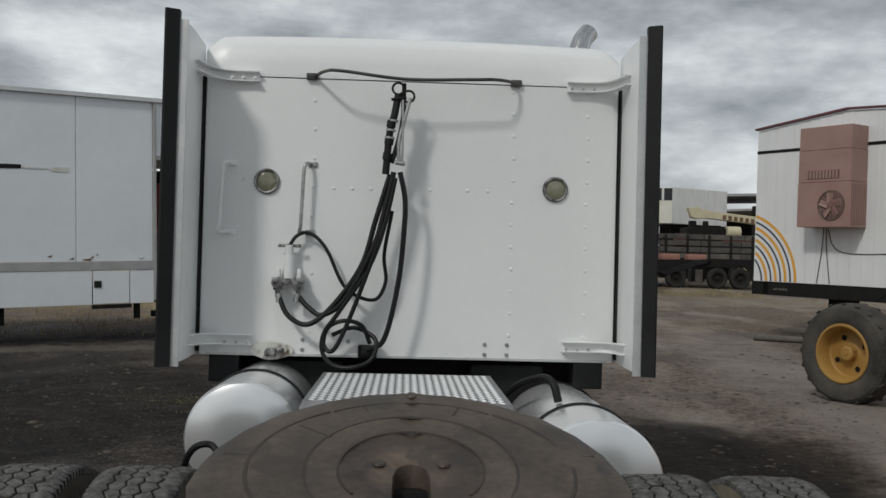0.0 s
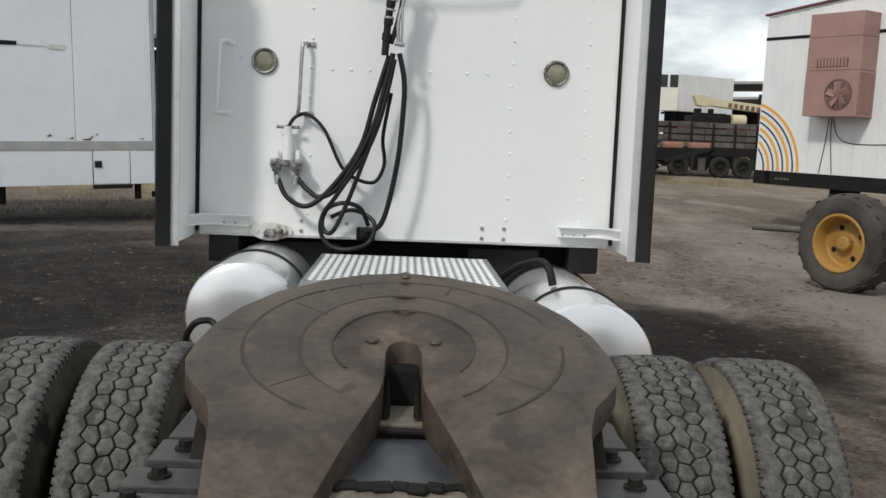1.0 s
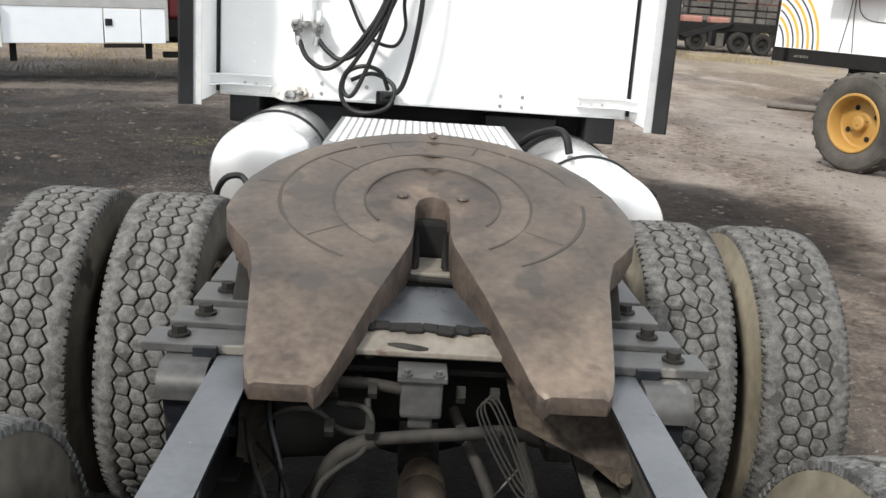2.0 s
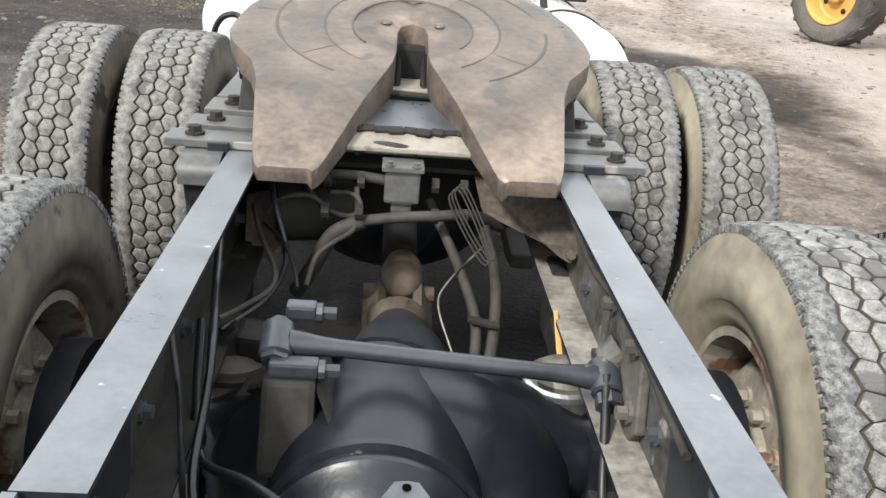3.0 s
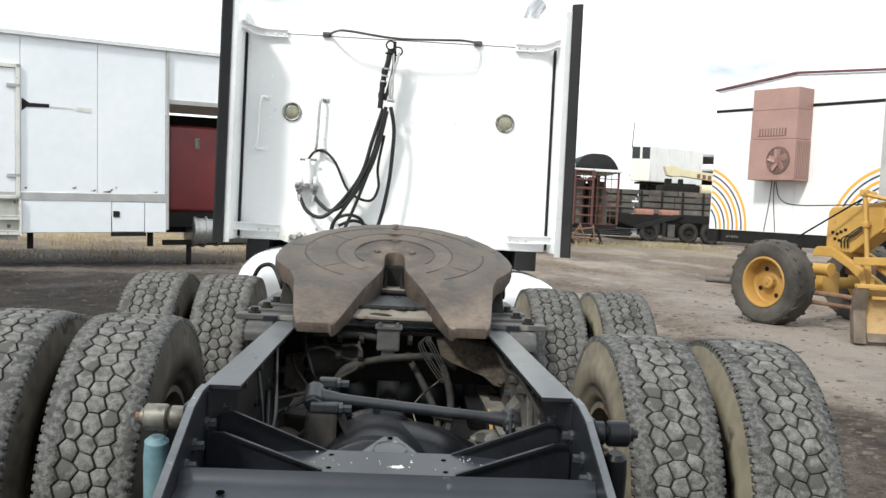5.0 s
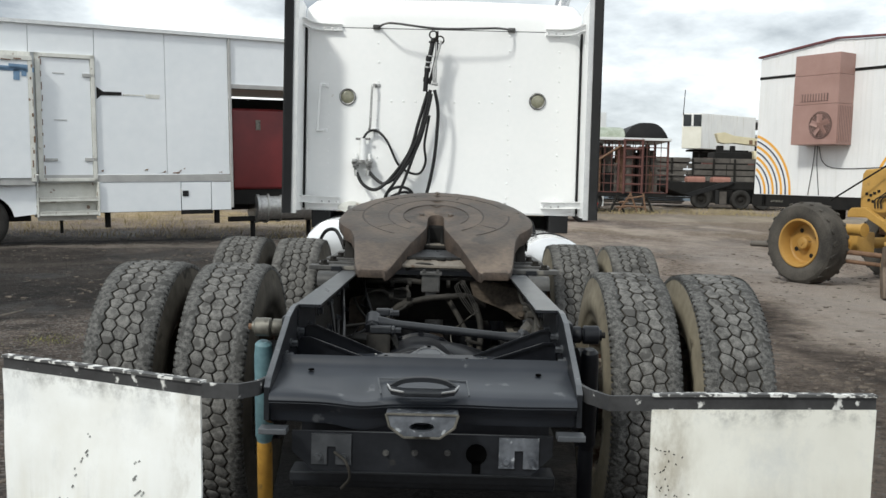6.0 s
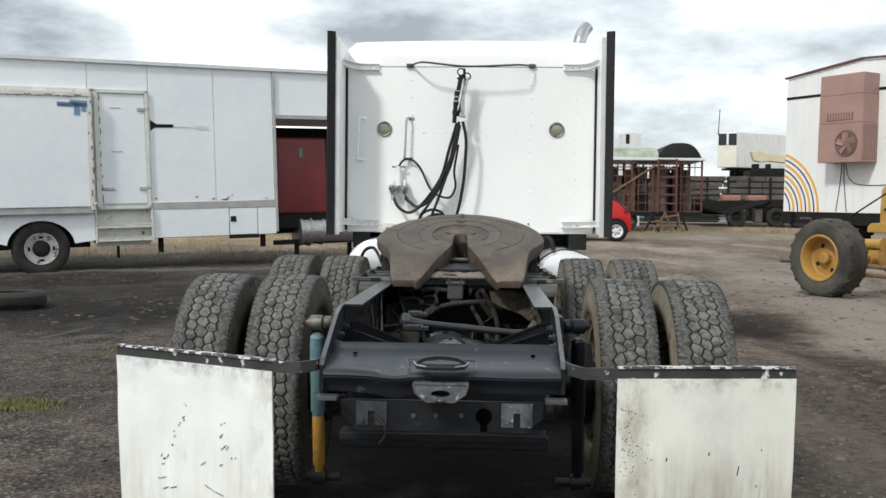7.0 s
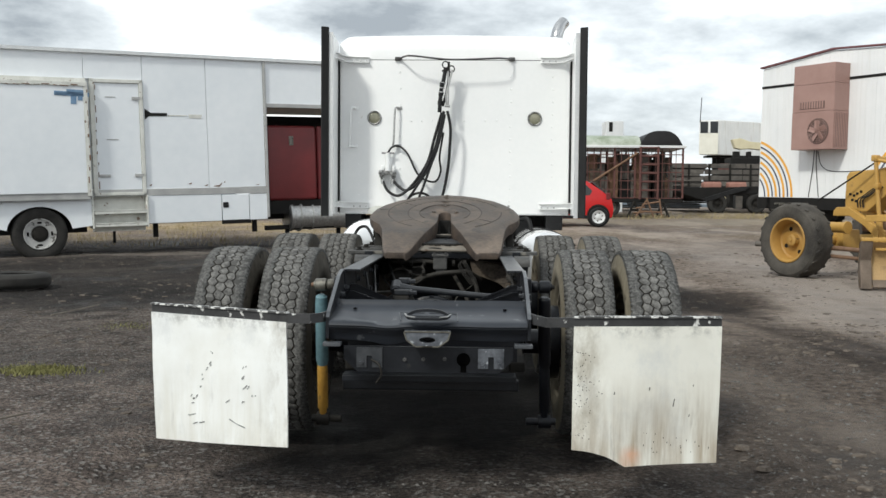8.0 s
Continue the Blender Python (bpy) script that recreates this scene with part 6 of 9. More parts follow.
def sleeper():
    CY = 5.35
    hw = 1.125
    bm = bmesh.new()
    # back wall and body below the seam; rounded vertical corners
    sec = [(-hw, 7.6), (-hw, CY + 0.04), (-hw + 0.012, CY + 0.012), (-hw + 0.04, CY), (hw - 0.04, CY), (hw - 0.012, CY + 0.012), (hw, CY + 0.04), (hw, 7.6)]
    lo = [bm.verts.new((x, y, 1.165)) for x, y in sec]
    hi = [bm.verts.new((x, y, 2.655)) for x, y in sec]
    for i in range(8):
        bm.faces.new((lo[i], lo[(i + 1) % 8], hi[(i + 1) % 8], hi[i]))
    bm.faces.new(lo)
    bm.faces.new(hi)
    cab = part("sleeper_cab", bm, M_CAB, truck, "white riveted sleeper cab", smooth=25)
    # roof cap, curving forward
    bm = bmesh.new()
    prof = [(CY + 0.002, 2.662, 0.0), (CY + 0.006, 2.74, 0.004), (CY + 0.02, 2.79, 0.03), (CY + 0.05, 2.83, 0.06), (CY + 0.12, 2.868, 0.10), (CY + 0.3, 2.895, 0.15), (CY + 0.9, 2.93, 0.2), (CY + 2.2, 2.94, 0.2)]
    rows = []
    for y, z, ins in prof:
        row = []
        for k in range(33):
            u = -1 + 2 * k / 32
            x = hw * u
            edge = max(0.0, abs(u) - 0.90) / 0.10
            zz = z + (0.048 if z > 2.75 else 0.0) - (0.02 + 0.32 * ins) * edge ** 2.2 * (1 if z > 2.7 else 0) - 0.02 * u * u * (1 if z > 2.7 else 0)
            row.append(bm.verts.new((x, y + 0.02 * edge ** 3, max(2.662, zz))))
        rows.append(row)
    for j in range(len(rows) - 1):
        for k in range(32):
            bm.faces.new((rows[j][k], rows[j][k + 1], rows[j + 1][k + 1], rows[j + 1][k]))
    for side in (0, 32):
        base = [bm.verts.new((rows[j][side].co.x, rows[j][side].co.y, 2.662)) for j in range(1, len(rows))]
        prev = rows[0][side]
        for j in range(1, len(rows)):
            vs = [rows[j - 1][side], rows[j][side], base[j - 1]] + ([base[j - 2]] if j > 1 else [])
            try:
                bm.faces.new(vs)
            except ValueError:
                pass
    part("roof_cap", bm, M_CAB, cab, "white rounded roof cap", smooth=60)
    bm = bmesh.new()
    box(bm, (0, CY + 0.006, 2.658), (2 * hw - 0.05, 0.012, 0.006), 0.0)
    for sx in (-1, 1):
        box(bm, (sx * (hw + 0.004), CY + 0.02, 1.92), (0.014, 0.03, 1.48), 0.003)
    part("seam_seal", bm, M_RUBBER, cab, "dark rubber seam")
    bm = bmesh.new()
    box(bm, (0, CY - 0.003, 1.172), (2 * hw - 0.09, 0.008, 0.014), 0.002)
    part("bottom_lip", bm, M_TRIM, cab)
    # rivets in rows
    bm = bmesh.new()
    for x in (-0.53, 0.545, 0.95):
        for z in np.arange(1.30, 2.62, 0.155 if x < 0 else 0.12):
            dome(bm, (x + 0.004 * math.sin(z * 9), CY, z), (0, -1, 0), 0.0105)
    for x in (-0.42, -0.32, -0.22, 0.41, 0.10, 0.30):
        dome(bm, (x, CY, 2.075 + 0.01 * x), (0, -1, 0), 0.0105)
    for k in range(22):
        dome(bm, (-1.0 + 0.095 * k, CY, 1.185), (0, -1, 0), 0.006)
        dome(bm, (-1.0 + 0.095 * k, CY + 0.002, 2.676), (0, -1, 0), 0.005)
    for k in range(12):
        dome(bm, (-0.93, CY, 1.35 + 0.1 * k), (0, -1, 0), 0.005)
    part("rivet", bm, M_CAB, cab, each=True)
    bm = bmesh.new()
    for x, z in ((-0.565, 1.255), (-0.565, 1.20), (0.415, 1.25), (0.415, 1.195), (0.535, 1.25), (0.535, 1.195), (-0.32, 1.25)):
        bolt(bm, (x, CY, z), (0, -1, 0), 0.0075, 0.010)
    part("cab_bolt", bm, M_STEEL, cab, each=True)
    # lamps
    for sx in (-1, 1):
        m = Matrix.Translation((sx * 0.778, CY, 2.098)) @ pose(0, 0, 0, 90)
        bm = bmesh.new()
        lathe(bm, [(0, 0.070), (0.012, 0.068), (0.018, 0.062), (0.016, 0.055), (0.006, 0.054)], m, 32)
        lm = part("work_lamp", bm, M_GLAD, cab, "round work lamp with chrome bezel", smooth=40)
        bm = bmesh.new()
        lathe(bm, [(0.006, 0.054), (0.013, 0.04), (0.016, 0.02), (0.017, 0.0)], m, 32)
        part("lens", bm, M_LENS, lm, "yellowed ribbed glass lens", smooth=60)
    # grab handles
    for x, zt, zb, dx, mt in ((-0.985, 2.19, 1.82, -0.035, M_CAB), (-0.56, 2.195, 1.83, -0.03, M_STEEL)):
        bm = bmesh.new()
        hose(bm, [(x + 0.02, CY, zt), (x, CY - 0.05, zt), (x + dx * 0.4, CY - 0.07, zt - 0.03), (x + dx * 0.6, CY - 0.07, (zt + zb) / 2), (x + dx * 0.8, CY - 0.07, zb + 0.03), (x + dx, CY - 0.05, zb), (x + 0.015, CY, zb)], 0.010, 6)
        box(bm, (x + 0.025, CY - 0.004, zt), (0.05, 0.012, 0.028), 0.003)
        box(bm, (x + 0.02, CY - 0.004, zb), (0.05, 0.012, 0.028), 0.003)
        part("grab_handle", bm, mt, cab, smooth=50)
    # standing-out tow-line rail
    bm = bmesh.new()
    hose(bm, [(-0.54, CY, 2.668), (-0.47, CY - 0.14, 2.672), (-0.38, CY - 0.185, 2.668), (-0.05, CY - 0.19, 2.635), (0.30, CY - 0.185, 2.645), (0.42, CY - 0.17, 2.652), (0.52, CY - 0.08, 2.66), (0.545, CY, 2.662)], 0.009, 8)
    for x in (-0.55, 0.55):
        box(bm, (x, CY - 0.012, 2.667), (0.06, 0.03, 0.035), 0.006)
    part("hose_rail", bm, M_BASE, cab, "bowed steel hose rail", smooth=50)
    # side fairings with rubber edge and curved brackets
    for sx in (-1, 1):
        bm = bmesh.new()
        zb, zt = 1.165, 2.835
        path = [(hw + 0.012, 5.42), (hw + 0.008, 5.30), (hw - 0.002, 5.12), (hw - 0.004, 4.98), (hw + 0.002, 4.93)]
        out = [(hw + 0.045, 4.93), (hw + 0.045, 5.0), (hw + 0.06, 5.2), (hw + 0.05, 5.42)]
        slab(bm, [(sx * x, y, zb) for x, y in path + out], (0, 0, zt - zb), bevel=0.003)
        fr = part("side_fairing", bm, M_CAB, cab, "white side fairing beside the sleeper", smooth=25)
        bm = bmesh.new()
        slab(bm, [(sx * (hw - 0.006), 4.934, zb - 0.02), (sx * (hw + 0.040), 4.934, zb - 0.02), (sx * (hw + 0.040), 4.92, zb - 0.02), (sx * (hw - 0.006), 4.92, zb - 0.02)], (0, 0, zt - zb + 0.03))
        part("edge_trim", bm, M_TRIM, fr, "grey aluminium edge strip")
        bm = bmesh.new()
        slab(bm, [(sx * (hw + 0.035), 4.95, zb - 0.02), (sx * (hw + 0.055), 4.95, zb - 0.02), (sx * (hw + 0.10), 4.885, zb - 0.02), (sx * (hw + 0.088), 4.875, zb - 0.02), (sx * (hw + 0.032), 4.905, zb - 0.02)], (0, 0, zt - zb + 0.075))
        part("rubber_flap", bm, M_RUBBER, fr, "black rubber edge flap")
        for z in (2.655, 1.25):
            bm = bmesh.new()
            pts = smooth_path([(sx * 0.83, CY - 0.022, z), (sx * 0.95, CY - 0.022, z), (sx * 1.04, CY - 0.045, z + 0.003), (sx * 1.09, CY - 0.12, z + 0.006), (sx * 1.118, CY - 0.24, z + 0.008)], 6)
            sec = [(-0.022, -0.028), (0.022, -0.028), (0.022, -0.022), (-0.016, -0.022), (-0.016, 0.022), (0.022, 0.022), (0.022, 0.028), (-0.022, 0.028)]
            sweep(bm, pts, [(a * sx, b) for a, b in sec])
            br = part("curved_bracket", bm, M_CAB, fr, "white curved channel bracket")
            bm = bmesh.new()
            for k in range(3):
                bolt(bm, (sx * (0.85 + 0.06 * k), CY - 0.044, z - 0.012), (0, -1, 0.3), 0.006, 0.006)
            part("bracket_bolt", bm, M_STEEL, br, each=True)
    # exhaust stack, cut and bent at its top
    bm = bmesh.new()
    pts = smooth_path([(1.06, 6.35, 1.3), (1.06, 6.35, 2.6), (1.06, 6.35, 2.98), (1.07, 6.36, 3.08), (1.10, 6.40, 3.17), (1.15, 6.44, 3.24)], 6)
    sweep(bm, pts, ring_section(0.065, 20), up=None)
    part("exhaust_pipe", bm, M_CHROME, truck, "chrome upright exhaust pipe with bent tip", smooth=50)
    # flange with socket on the lower wall, and wall socket
    bm = bmesh.new()
    t = [(0.105 * math.cos(a) * (1 + 0.12 * math.cos(2 * a)), 0.05 * math.sin(a)) for a in np.linspace(0, 2 * math.pi, 21)[:-1]]
    slab(bm, [(-0.725 + x, CY - 0.008, 1.195 + z) for x, z in t], (0, -0.012, 0), bevel=0.003)
    for dx in (-0.075, 0.075):
        bolt(bm, (-0.725 + dx, CY - 0.02, 1.195), (0, -1, 0), 0.009, 0.01)
    fl = part("socket_flange", bm, M_TRAILDIRT, cab, "chipped white oval flange with socket")
    bm = bmesh.new()
    box(bm, (-0.725, CY - 0.05, 1.185), (0.05, 0.06, 0.05), 0.008)
    rod(bm, (-0.70, CY - 0.04, 1.20), (-0.66, CY - 0.06, 1.20), 0.014, 10)
    rod(bm, (-0.745, CY - 0.03, 1.175), (-0.745, CY - 0.10, 1.165), 0.012, 10)
    box(bm, (-0.725, CY - 0.086, 1.19), (0.058, 0.012, 0.022), 0.004)
    part("socket", bm, M_GLAD, fl)
    bm = bmesh.new()
    box(bm, (-0.215, CY - 0.02, 1.20), (0.10, 0.05, 0.07), 0.008)
    box(bm, (-0.215, CY - 0.06, 1.21), (0.055, 0.05, 0.055), 0.01)
    part("electrical_socket", bm, M_RUBBER, cab, "black electrical socket")
    # coupling head holder
    bm = bmesh.new()
    rod(bm, (-0.64, CY - 0.05, 1.58), (-0.64, CY - 0.05, 1.70), 0.028, 18)
    rod(bm, (-0.64, CY - 0.05, 1.70), (-0.64, CY - 0.055, 1.76), 0.022, 14)
    for dx in (-0.055, 0.055):
        box(bm, (-0.64 + dx, CY - 0.05, 1.60), (0.022, 0.05, 0.07), 0.008)
    box(bm, (-0.64, CY - 0.012, 1.64), (0.08, 0.022, 0.16), 0.005)
    gh = part("coupling_holder", bm, M_CAB, cab, "white holder with two brake coupling heads", smooth=40)
    bm = bmesh.new()
    rod(bm, (-0.70, CY - 0.055, 1.755), (-0.58, CY - 0.055, 1.755), 0.009, 10)
    for dx in (-0.055, 0.055):
        box(bm, (-0.64 + dx, CY - 0.06, 1.535), (0.045, 0.07, 0.035), 0.010)
        rod(bm, (-0.64 + dx, CY - 0.11, 1.56), (-0.64 + dx, CY - 0.05, 1.56), 0.030, 16)
        rod(bm, (-0.64 + dx, CY - 0.07, 1.53), (-0.64 + dx, CY - 0.06, 1.485), 0.014, 10)
    box(bm, (-0.64, CY - 0.09, 1.565), (0.07, 0.025, 0.035), 0.006)
    part("coupling_head", bm, M_GLAD, gh, smooth=40, each=True)
    bm = bmesh.new()
    for dx in (-0.055, 0.055):
        box(bm, (-0.64 + dx * 1.15, CY - 0.118, 1.575), (0.034, 0.014, 0.030), 0.005)
        rod(bm, (-0.64 + dx * 0.93, CY - 0.064, 1.50), (-0.64 + dx * 0.80, CY - 0.068, 1.455), 0.0175, 12)
    part("ferrule", bm, M_STEEL, gh, "bright steel hose ferrule", smooth=40, each=True)
    # dark block added so that the space below the cab stays black
    bm = bmesh.new()
    box(bm, (0, CY + 0.42, 1.085), (1.96, 0.34, 0.13), 0.02)
    part("cab_gap_filler", bm, M_DARK, truck, "added dark block filling the gap under the sleeper floor")
    # hoses hanging from the rail
    Y = CY - 0.15
    runs = [
        ([(-0.117, Y, 2.14), (-0.185, Y, 1.90), (-0.252, Y, 1.661), (-0.393, Y + 0.02, 1.451), (-0.522, Y + 0.03, 1.345), (-0.631, Y + 0.05, 1.386), (-0.69, CY - 0.065, 1.49)], 0.014),
        ([(-0.097, Y - 0.02, 2.15), (-0.14, Y - 0.02, 1.95), (-0.195, Y - 0.02, 1.751), (-0.335, Y, 1.482), (-0.45, Y + 0.03, 1.396), (-0.53, Y + 0.06, 1.433), (-0.585, CY - 0.065, 1.49)], 0.014),
        ([(-0.064, Y - 0.03, 2.15), (-0.036, Y - 0.03, 2.02), (-0.034, Y - 0.03, 1.873), (-0.058, Y - 0.02, 1.577), (-0.124, Y, 1.281), (-0.215, CY - 0.10, 1.215)], 0.014),
        ([(-0.087, Y - 0.03, 2.12), (-0.12, Y - 0.03, 1.95), (-0.167, Y - 0.03, 1.781), (-0.303, Y, 1.394), (-0.386, Y, 1.216), (-0.44, Y + 0.02, 1.24), (-0.42, Y + 0.02, 1.33), (-0.332, Y, 1.37), (-0.243, Y + 0.03, 1.343), (-0.20, CY - 0.08, 1.25)], 0.012),
        ([(-0.10, Y - 0.01, 2.15), (-0.12, Y - 0.01, 1.95), (-0.20, Y - 0.01, 1.68), (-0.36, Y, 1.42), (-0.44, Y + 0.02, 1.30), (-0.444, Y + 0.02, 1.20), (-0.384, Y, 1.135), (-0.28, Y - 0.02, 1.13), (-0.19, Y, 1.17), (-0.165, Y + 0.02, 1.26), (-0.22, CY - 0.09, 1.31), (-0.301, CY - 0.08, 1.329), (-0.40, CY - 0.1, 1.29)], 0.012),
        ([(-0.10, Y, 1.95), (-0.136, Y + 0.02, 1.723), (-0.126, Y + 0.05, 1.575), (-0.188, Y + 0.06, 1.479), (-0.337, Y + 0.07, 1.54), (-0.445, Y + 0.08, 1.744), (-0.535, CY - 0.05, 1.824), (-0.602, CY - 0.05, 1.81), (-0.64, CY - 0.055, 1.755)], 0.010)]
    for pts, r in runs:
        bm = bmesh.new()
        hose(bm, pts, r, 8, 8)
        part("air_hose", bm, M_HOSE, truck, "black hanging air hose", smooth=60)
    bm = bmesh.new()
    hose(bm, [(-0.085, Y, 2.56), (-0.10, Y - 0.01, 2.46), (-0.125, Y - 0.01, 2.345), (-0.14, Y - 0.01, 2.14)], 0.019)
    hose(bm, [(-0.06, Y, 2.56), (-0.055, Y, 2.45), (-0.075, Y, 2.33), (-0.11, Y, 2.2)], 0.013)
    for z in (2.42, 2.33, 2.25):
        rod(bm, (-0.115 - (2.42 - z) * 0.1, Y - 0.01, z), (-0.119 - (2.42 - z) * 0.1, Y - 0.01, z - 0.035), 0.024, 12)
    grip = part("hose_grip", bm, M_RUBBER, truck, "black hose grip sleeve", smooth=60)
    bm = bmesh.new()
    for x, z in ((-0.108, 2.425), (-0.118, 2.375), (-0.124, 2.335)):
        rod(bm, (x, Y - 0.01, z), (x - 0.001, Y - 0.01, z - 0.010), 0.0265, 14)
    part("joint_ring", bm, M_STEEL, grip, "bright steel joint ring", smooth=40, each=True)
    bm = bmesh.new()
    rod(bm, (-0.055, Y, 2.62), (-0.055, Y, 2.52), 0.012, 10)
    hose(bm, [(-0.085 + 0.03 * math.cos(a), Y - 0.01, 2.59 + 0.03 * math.sin(a)) for a in np.linspace(0, 2 * math.pi, 13)], 0.006, 3, 6)
    hose(bm, [(-0.03 + 0.03 * math.cos(a), Y - 0.01, 2.55 + 0.03 * math.sin(a)) for a in np.linspace(0, 2 * math.pi, 13)], 0.006, 3, 6)
    rod(bm, (-0.12, Y - 0.02, 2.53), (-0.04, Y - 0.02, 2.54), 0.008, 8)
    part("hose_hanger", bm, M_DIRTY, truck, "dark iron hose hanger", smooth=60)
    bm = bmesh.new()
    hose(bm, [(-0.02, Y - 0.02, 2.54), (-0.055, Y - 0.02, 2.40), (-0.075, Y - 0.02, 2.30), (-0.07, Y - 0.02, 2.21), (-0.05, Y - 0.02, 2.19)], 0.010)
    hose(bm, [(-0.06, Y - 0.02, 2.53), (-0.055, Y - 0.03, 2.35), (-0.055, Y - 0.03, 2.20)], 0.006)
    rod(bm, (-0.09, Y - 0.03, 2.20), (-0.04, Y - 0.03, 2.195), 0.012, 10)
    part("support_spring", bm, M_STEEL, truck, "grey steel support spring", smooth=60)


sleeper()


# ---------------- yard around the truck ----------------
def placed(origin, along, tilt=0.0, z=0.0):
    """A pose whose x runs along a wall and whose y runs away from the viewer's side."""
    a = Vector((along[0], along[1], 0)).normalized()
    away = Vector((-a.y, a.x, 0))
    m = Matrix((a, away, Vector((0, 0, 1)))).transposed().to_4x4()
    m.translation = Vector((origin[0], origin[1], z))
    return m @ pose(0, 0, 0, 0, -tilt, 0)


def simple_wheel(parent, c, r, w, axis, tyre_mat, rim_mat, rim_share=0.58, lugs=0, name="wheel", hub_out=0.0, holes=0, deep=False, slots=0):
    """A wheel: rim disc with hub, and its tyre as a part of it."""
    m, _ = frame_to(c, Vector(c) + Vector(axis))
    bm = bmesh.new()
    rr = r * rim_share
    d = w * 0.5
    if deep:
        lathe(bm, [(d * 0.80, rr * 1.0), (d * 0.93, rr * 1.06), (d * 0.99, rr * 1.03), (d * 0.99, rr * 0.97), (d * 0.80, rr * 0.90), (d * 0.10, rr * 0.86), (d * 0.0, rr * 0.80), (d * 0.04, rr * 0.36), (d * 0.10, rr * 0.30), (d * 0.50, rr * 0.26), (d * 0.56, rr * 0.20), (d * 0.56, rr * 0.08), (d * 0.62, rr * 0.07), (d * 0.62, 0.0)], m, 48, cap=False)
    elif slots:
        lathe(bm, [(d * 0.86, rr), (d * 0.97, rr * 1.0), (d * 0.97, rr * 0.95), (d * 0.80, rr * 0.90), (d * 0.74, rr * 0.80), (d * 0.70, rr * 0.56), (d * 0.60, rr * 0.50), (d * 0.60, 0.0)], m, 40, cap=False)
    else:
        lathe(bm, [(d * 0.86, rr), (d * 0.95, rr * 1.0), (d * 0.95, rr * 0.93), (d * 0.55, rr * 0.88), (d * 0.35, rr * 0.55), (d * 0.45, rr * 0.45), (d * 0.5, rr * 0.28), (d * (0.85 + hub_out), rr * 0.24), (d * (0.9 + hub_out), 0.0)], m, 36, cap=False)
        for k in range(6):
            a = 2 * math.pi * k / 6
            bolt(bm, m @ Vector((rr * 0.38 * math.cos(a), rr * 0.38 * math.sin(a), d * 0.47)), Vector(axis), r * 0.022, r * 0.05)
    wh = part(name, bm, rim_mat, parent, smooth=30)
    if slots:
        bm = bmesh.new()
        lathe(bm, [(d * 0.58, rr * 0.52), (d * 0.72, rr * 0.50), (d * 0.74, rr * 0.40), (d * 0.86, rr * 0.36), (d * 0.90, rr * 0.20), (d * 0.90, 0)], m, 30)
        for k in range(8):
            a = 2 * math.pi * k / 8
            bolt(bm, m @ Vector((rr * 0.44 * math.cos(a), rr * 0.44 * math.sin(a), d * 0.73)), Vector(axis), r * 0.025, r * 0.05)
        part("hub", bm, M_DIRTY, wh, "dark greasy hub")
        bm = bmesh.new()
        for k in range(slots):
            t = bmesh.new()
            box(t, (rr * 0.72, 0, d * 0.725), (rr * 0.12, rr * 0.28, 0.012), rr * 0.05, None, 2)
            join(bm, t, m @ Matrix.Rotation(2 * math.pi * k / slots, 4, "Z"))
        part("rim_slot", bm, M_HOLE, wh, each=True)
    if holes:
        bm = bmesh.new()
        for k in range(holes):
            a = 2 * math.pi * (k + 0.3) / holes
            lathe(bm, [(0, rr * 0.10), (0.004, rr * 0.10), (0.004, 0)], m @ Matrix.Translation((rr * 0.60 * math.cos(a), rr * 0.60 * math.sin(a), d * (0.03 if deep else 0.48))), 12)
        part("rim_hole", bm, M_DARK, wh, each=True)
    bm = bmesh.new()
    lathe(bm, [(-d * 0.8, rr), (-d * 0.98, rr * 1.15), (-d * 1.03, r * 0.80), (-d * 0.98, r * 0.90), (-d * 0.84, r * 0.955), (-d * 0.5, r * 0.99), (0, r), (d * 0.5, r * 0.99), (d * 0.84, r * 0.955), (d * 0.98, r * 0.90), (d * 1.03, r * 0.80), (d * 0.98, rr * 1.15), (d * 0.82, rr)], m, 48, closed=True)
    part("tyre", bm, tyre_mat, wh, smooth=30)
    if lugs:
        bm = bmesh.new()
        for k in range(lugs):
            a = 2 * math.pi * k / lugs
            for s in (-1, 1):
                q = m @ Matrix.Rotation(a + s * 0.06, 4, "Z") @ Matrix.Translation((r * 0.978, 0, s * d * 0.48)) @ Matrix.Rotation(s * 0.5, 4, "X")
                t = bmesh.new()
                box(t, (0, 0, 0), (r * 0.028, r * 0.09, d * 0.85), r * 0.008, None, 1)
                join(bm, t, q)
        part("tread_lug", bm, tyre_mat, wh, each=True)
    return wh


def arc_tyre_on_ground(x, y):
    th = thing("loose_tyre", "old black tyre lying flat on the gravel", "tyre", at=Matrix.Translation((x, y, ground_z(x, y))))
    bm = bmesh.new()
    lathe(bm, [(0.0, 0.27), (0.0, 0.39), (0.04, 0.435), (0.06, 0.445), (0.14, 0.445), (0.165, 0.43), (0.19, 0.39), (0.195, 0.32), (0.185, 0.265), (0.175, 0.25), (0.15, 0.255), (0.10, 0.36), (0.04, 0.255)], None, 40, closed=True)
    part("tyre_casing", bm, M_OLDTYRE, th, smooth=30)


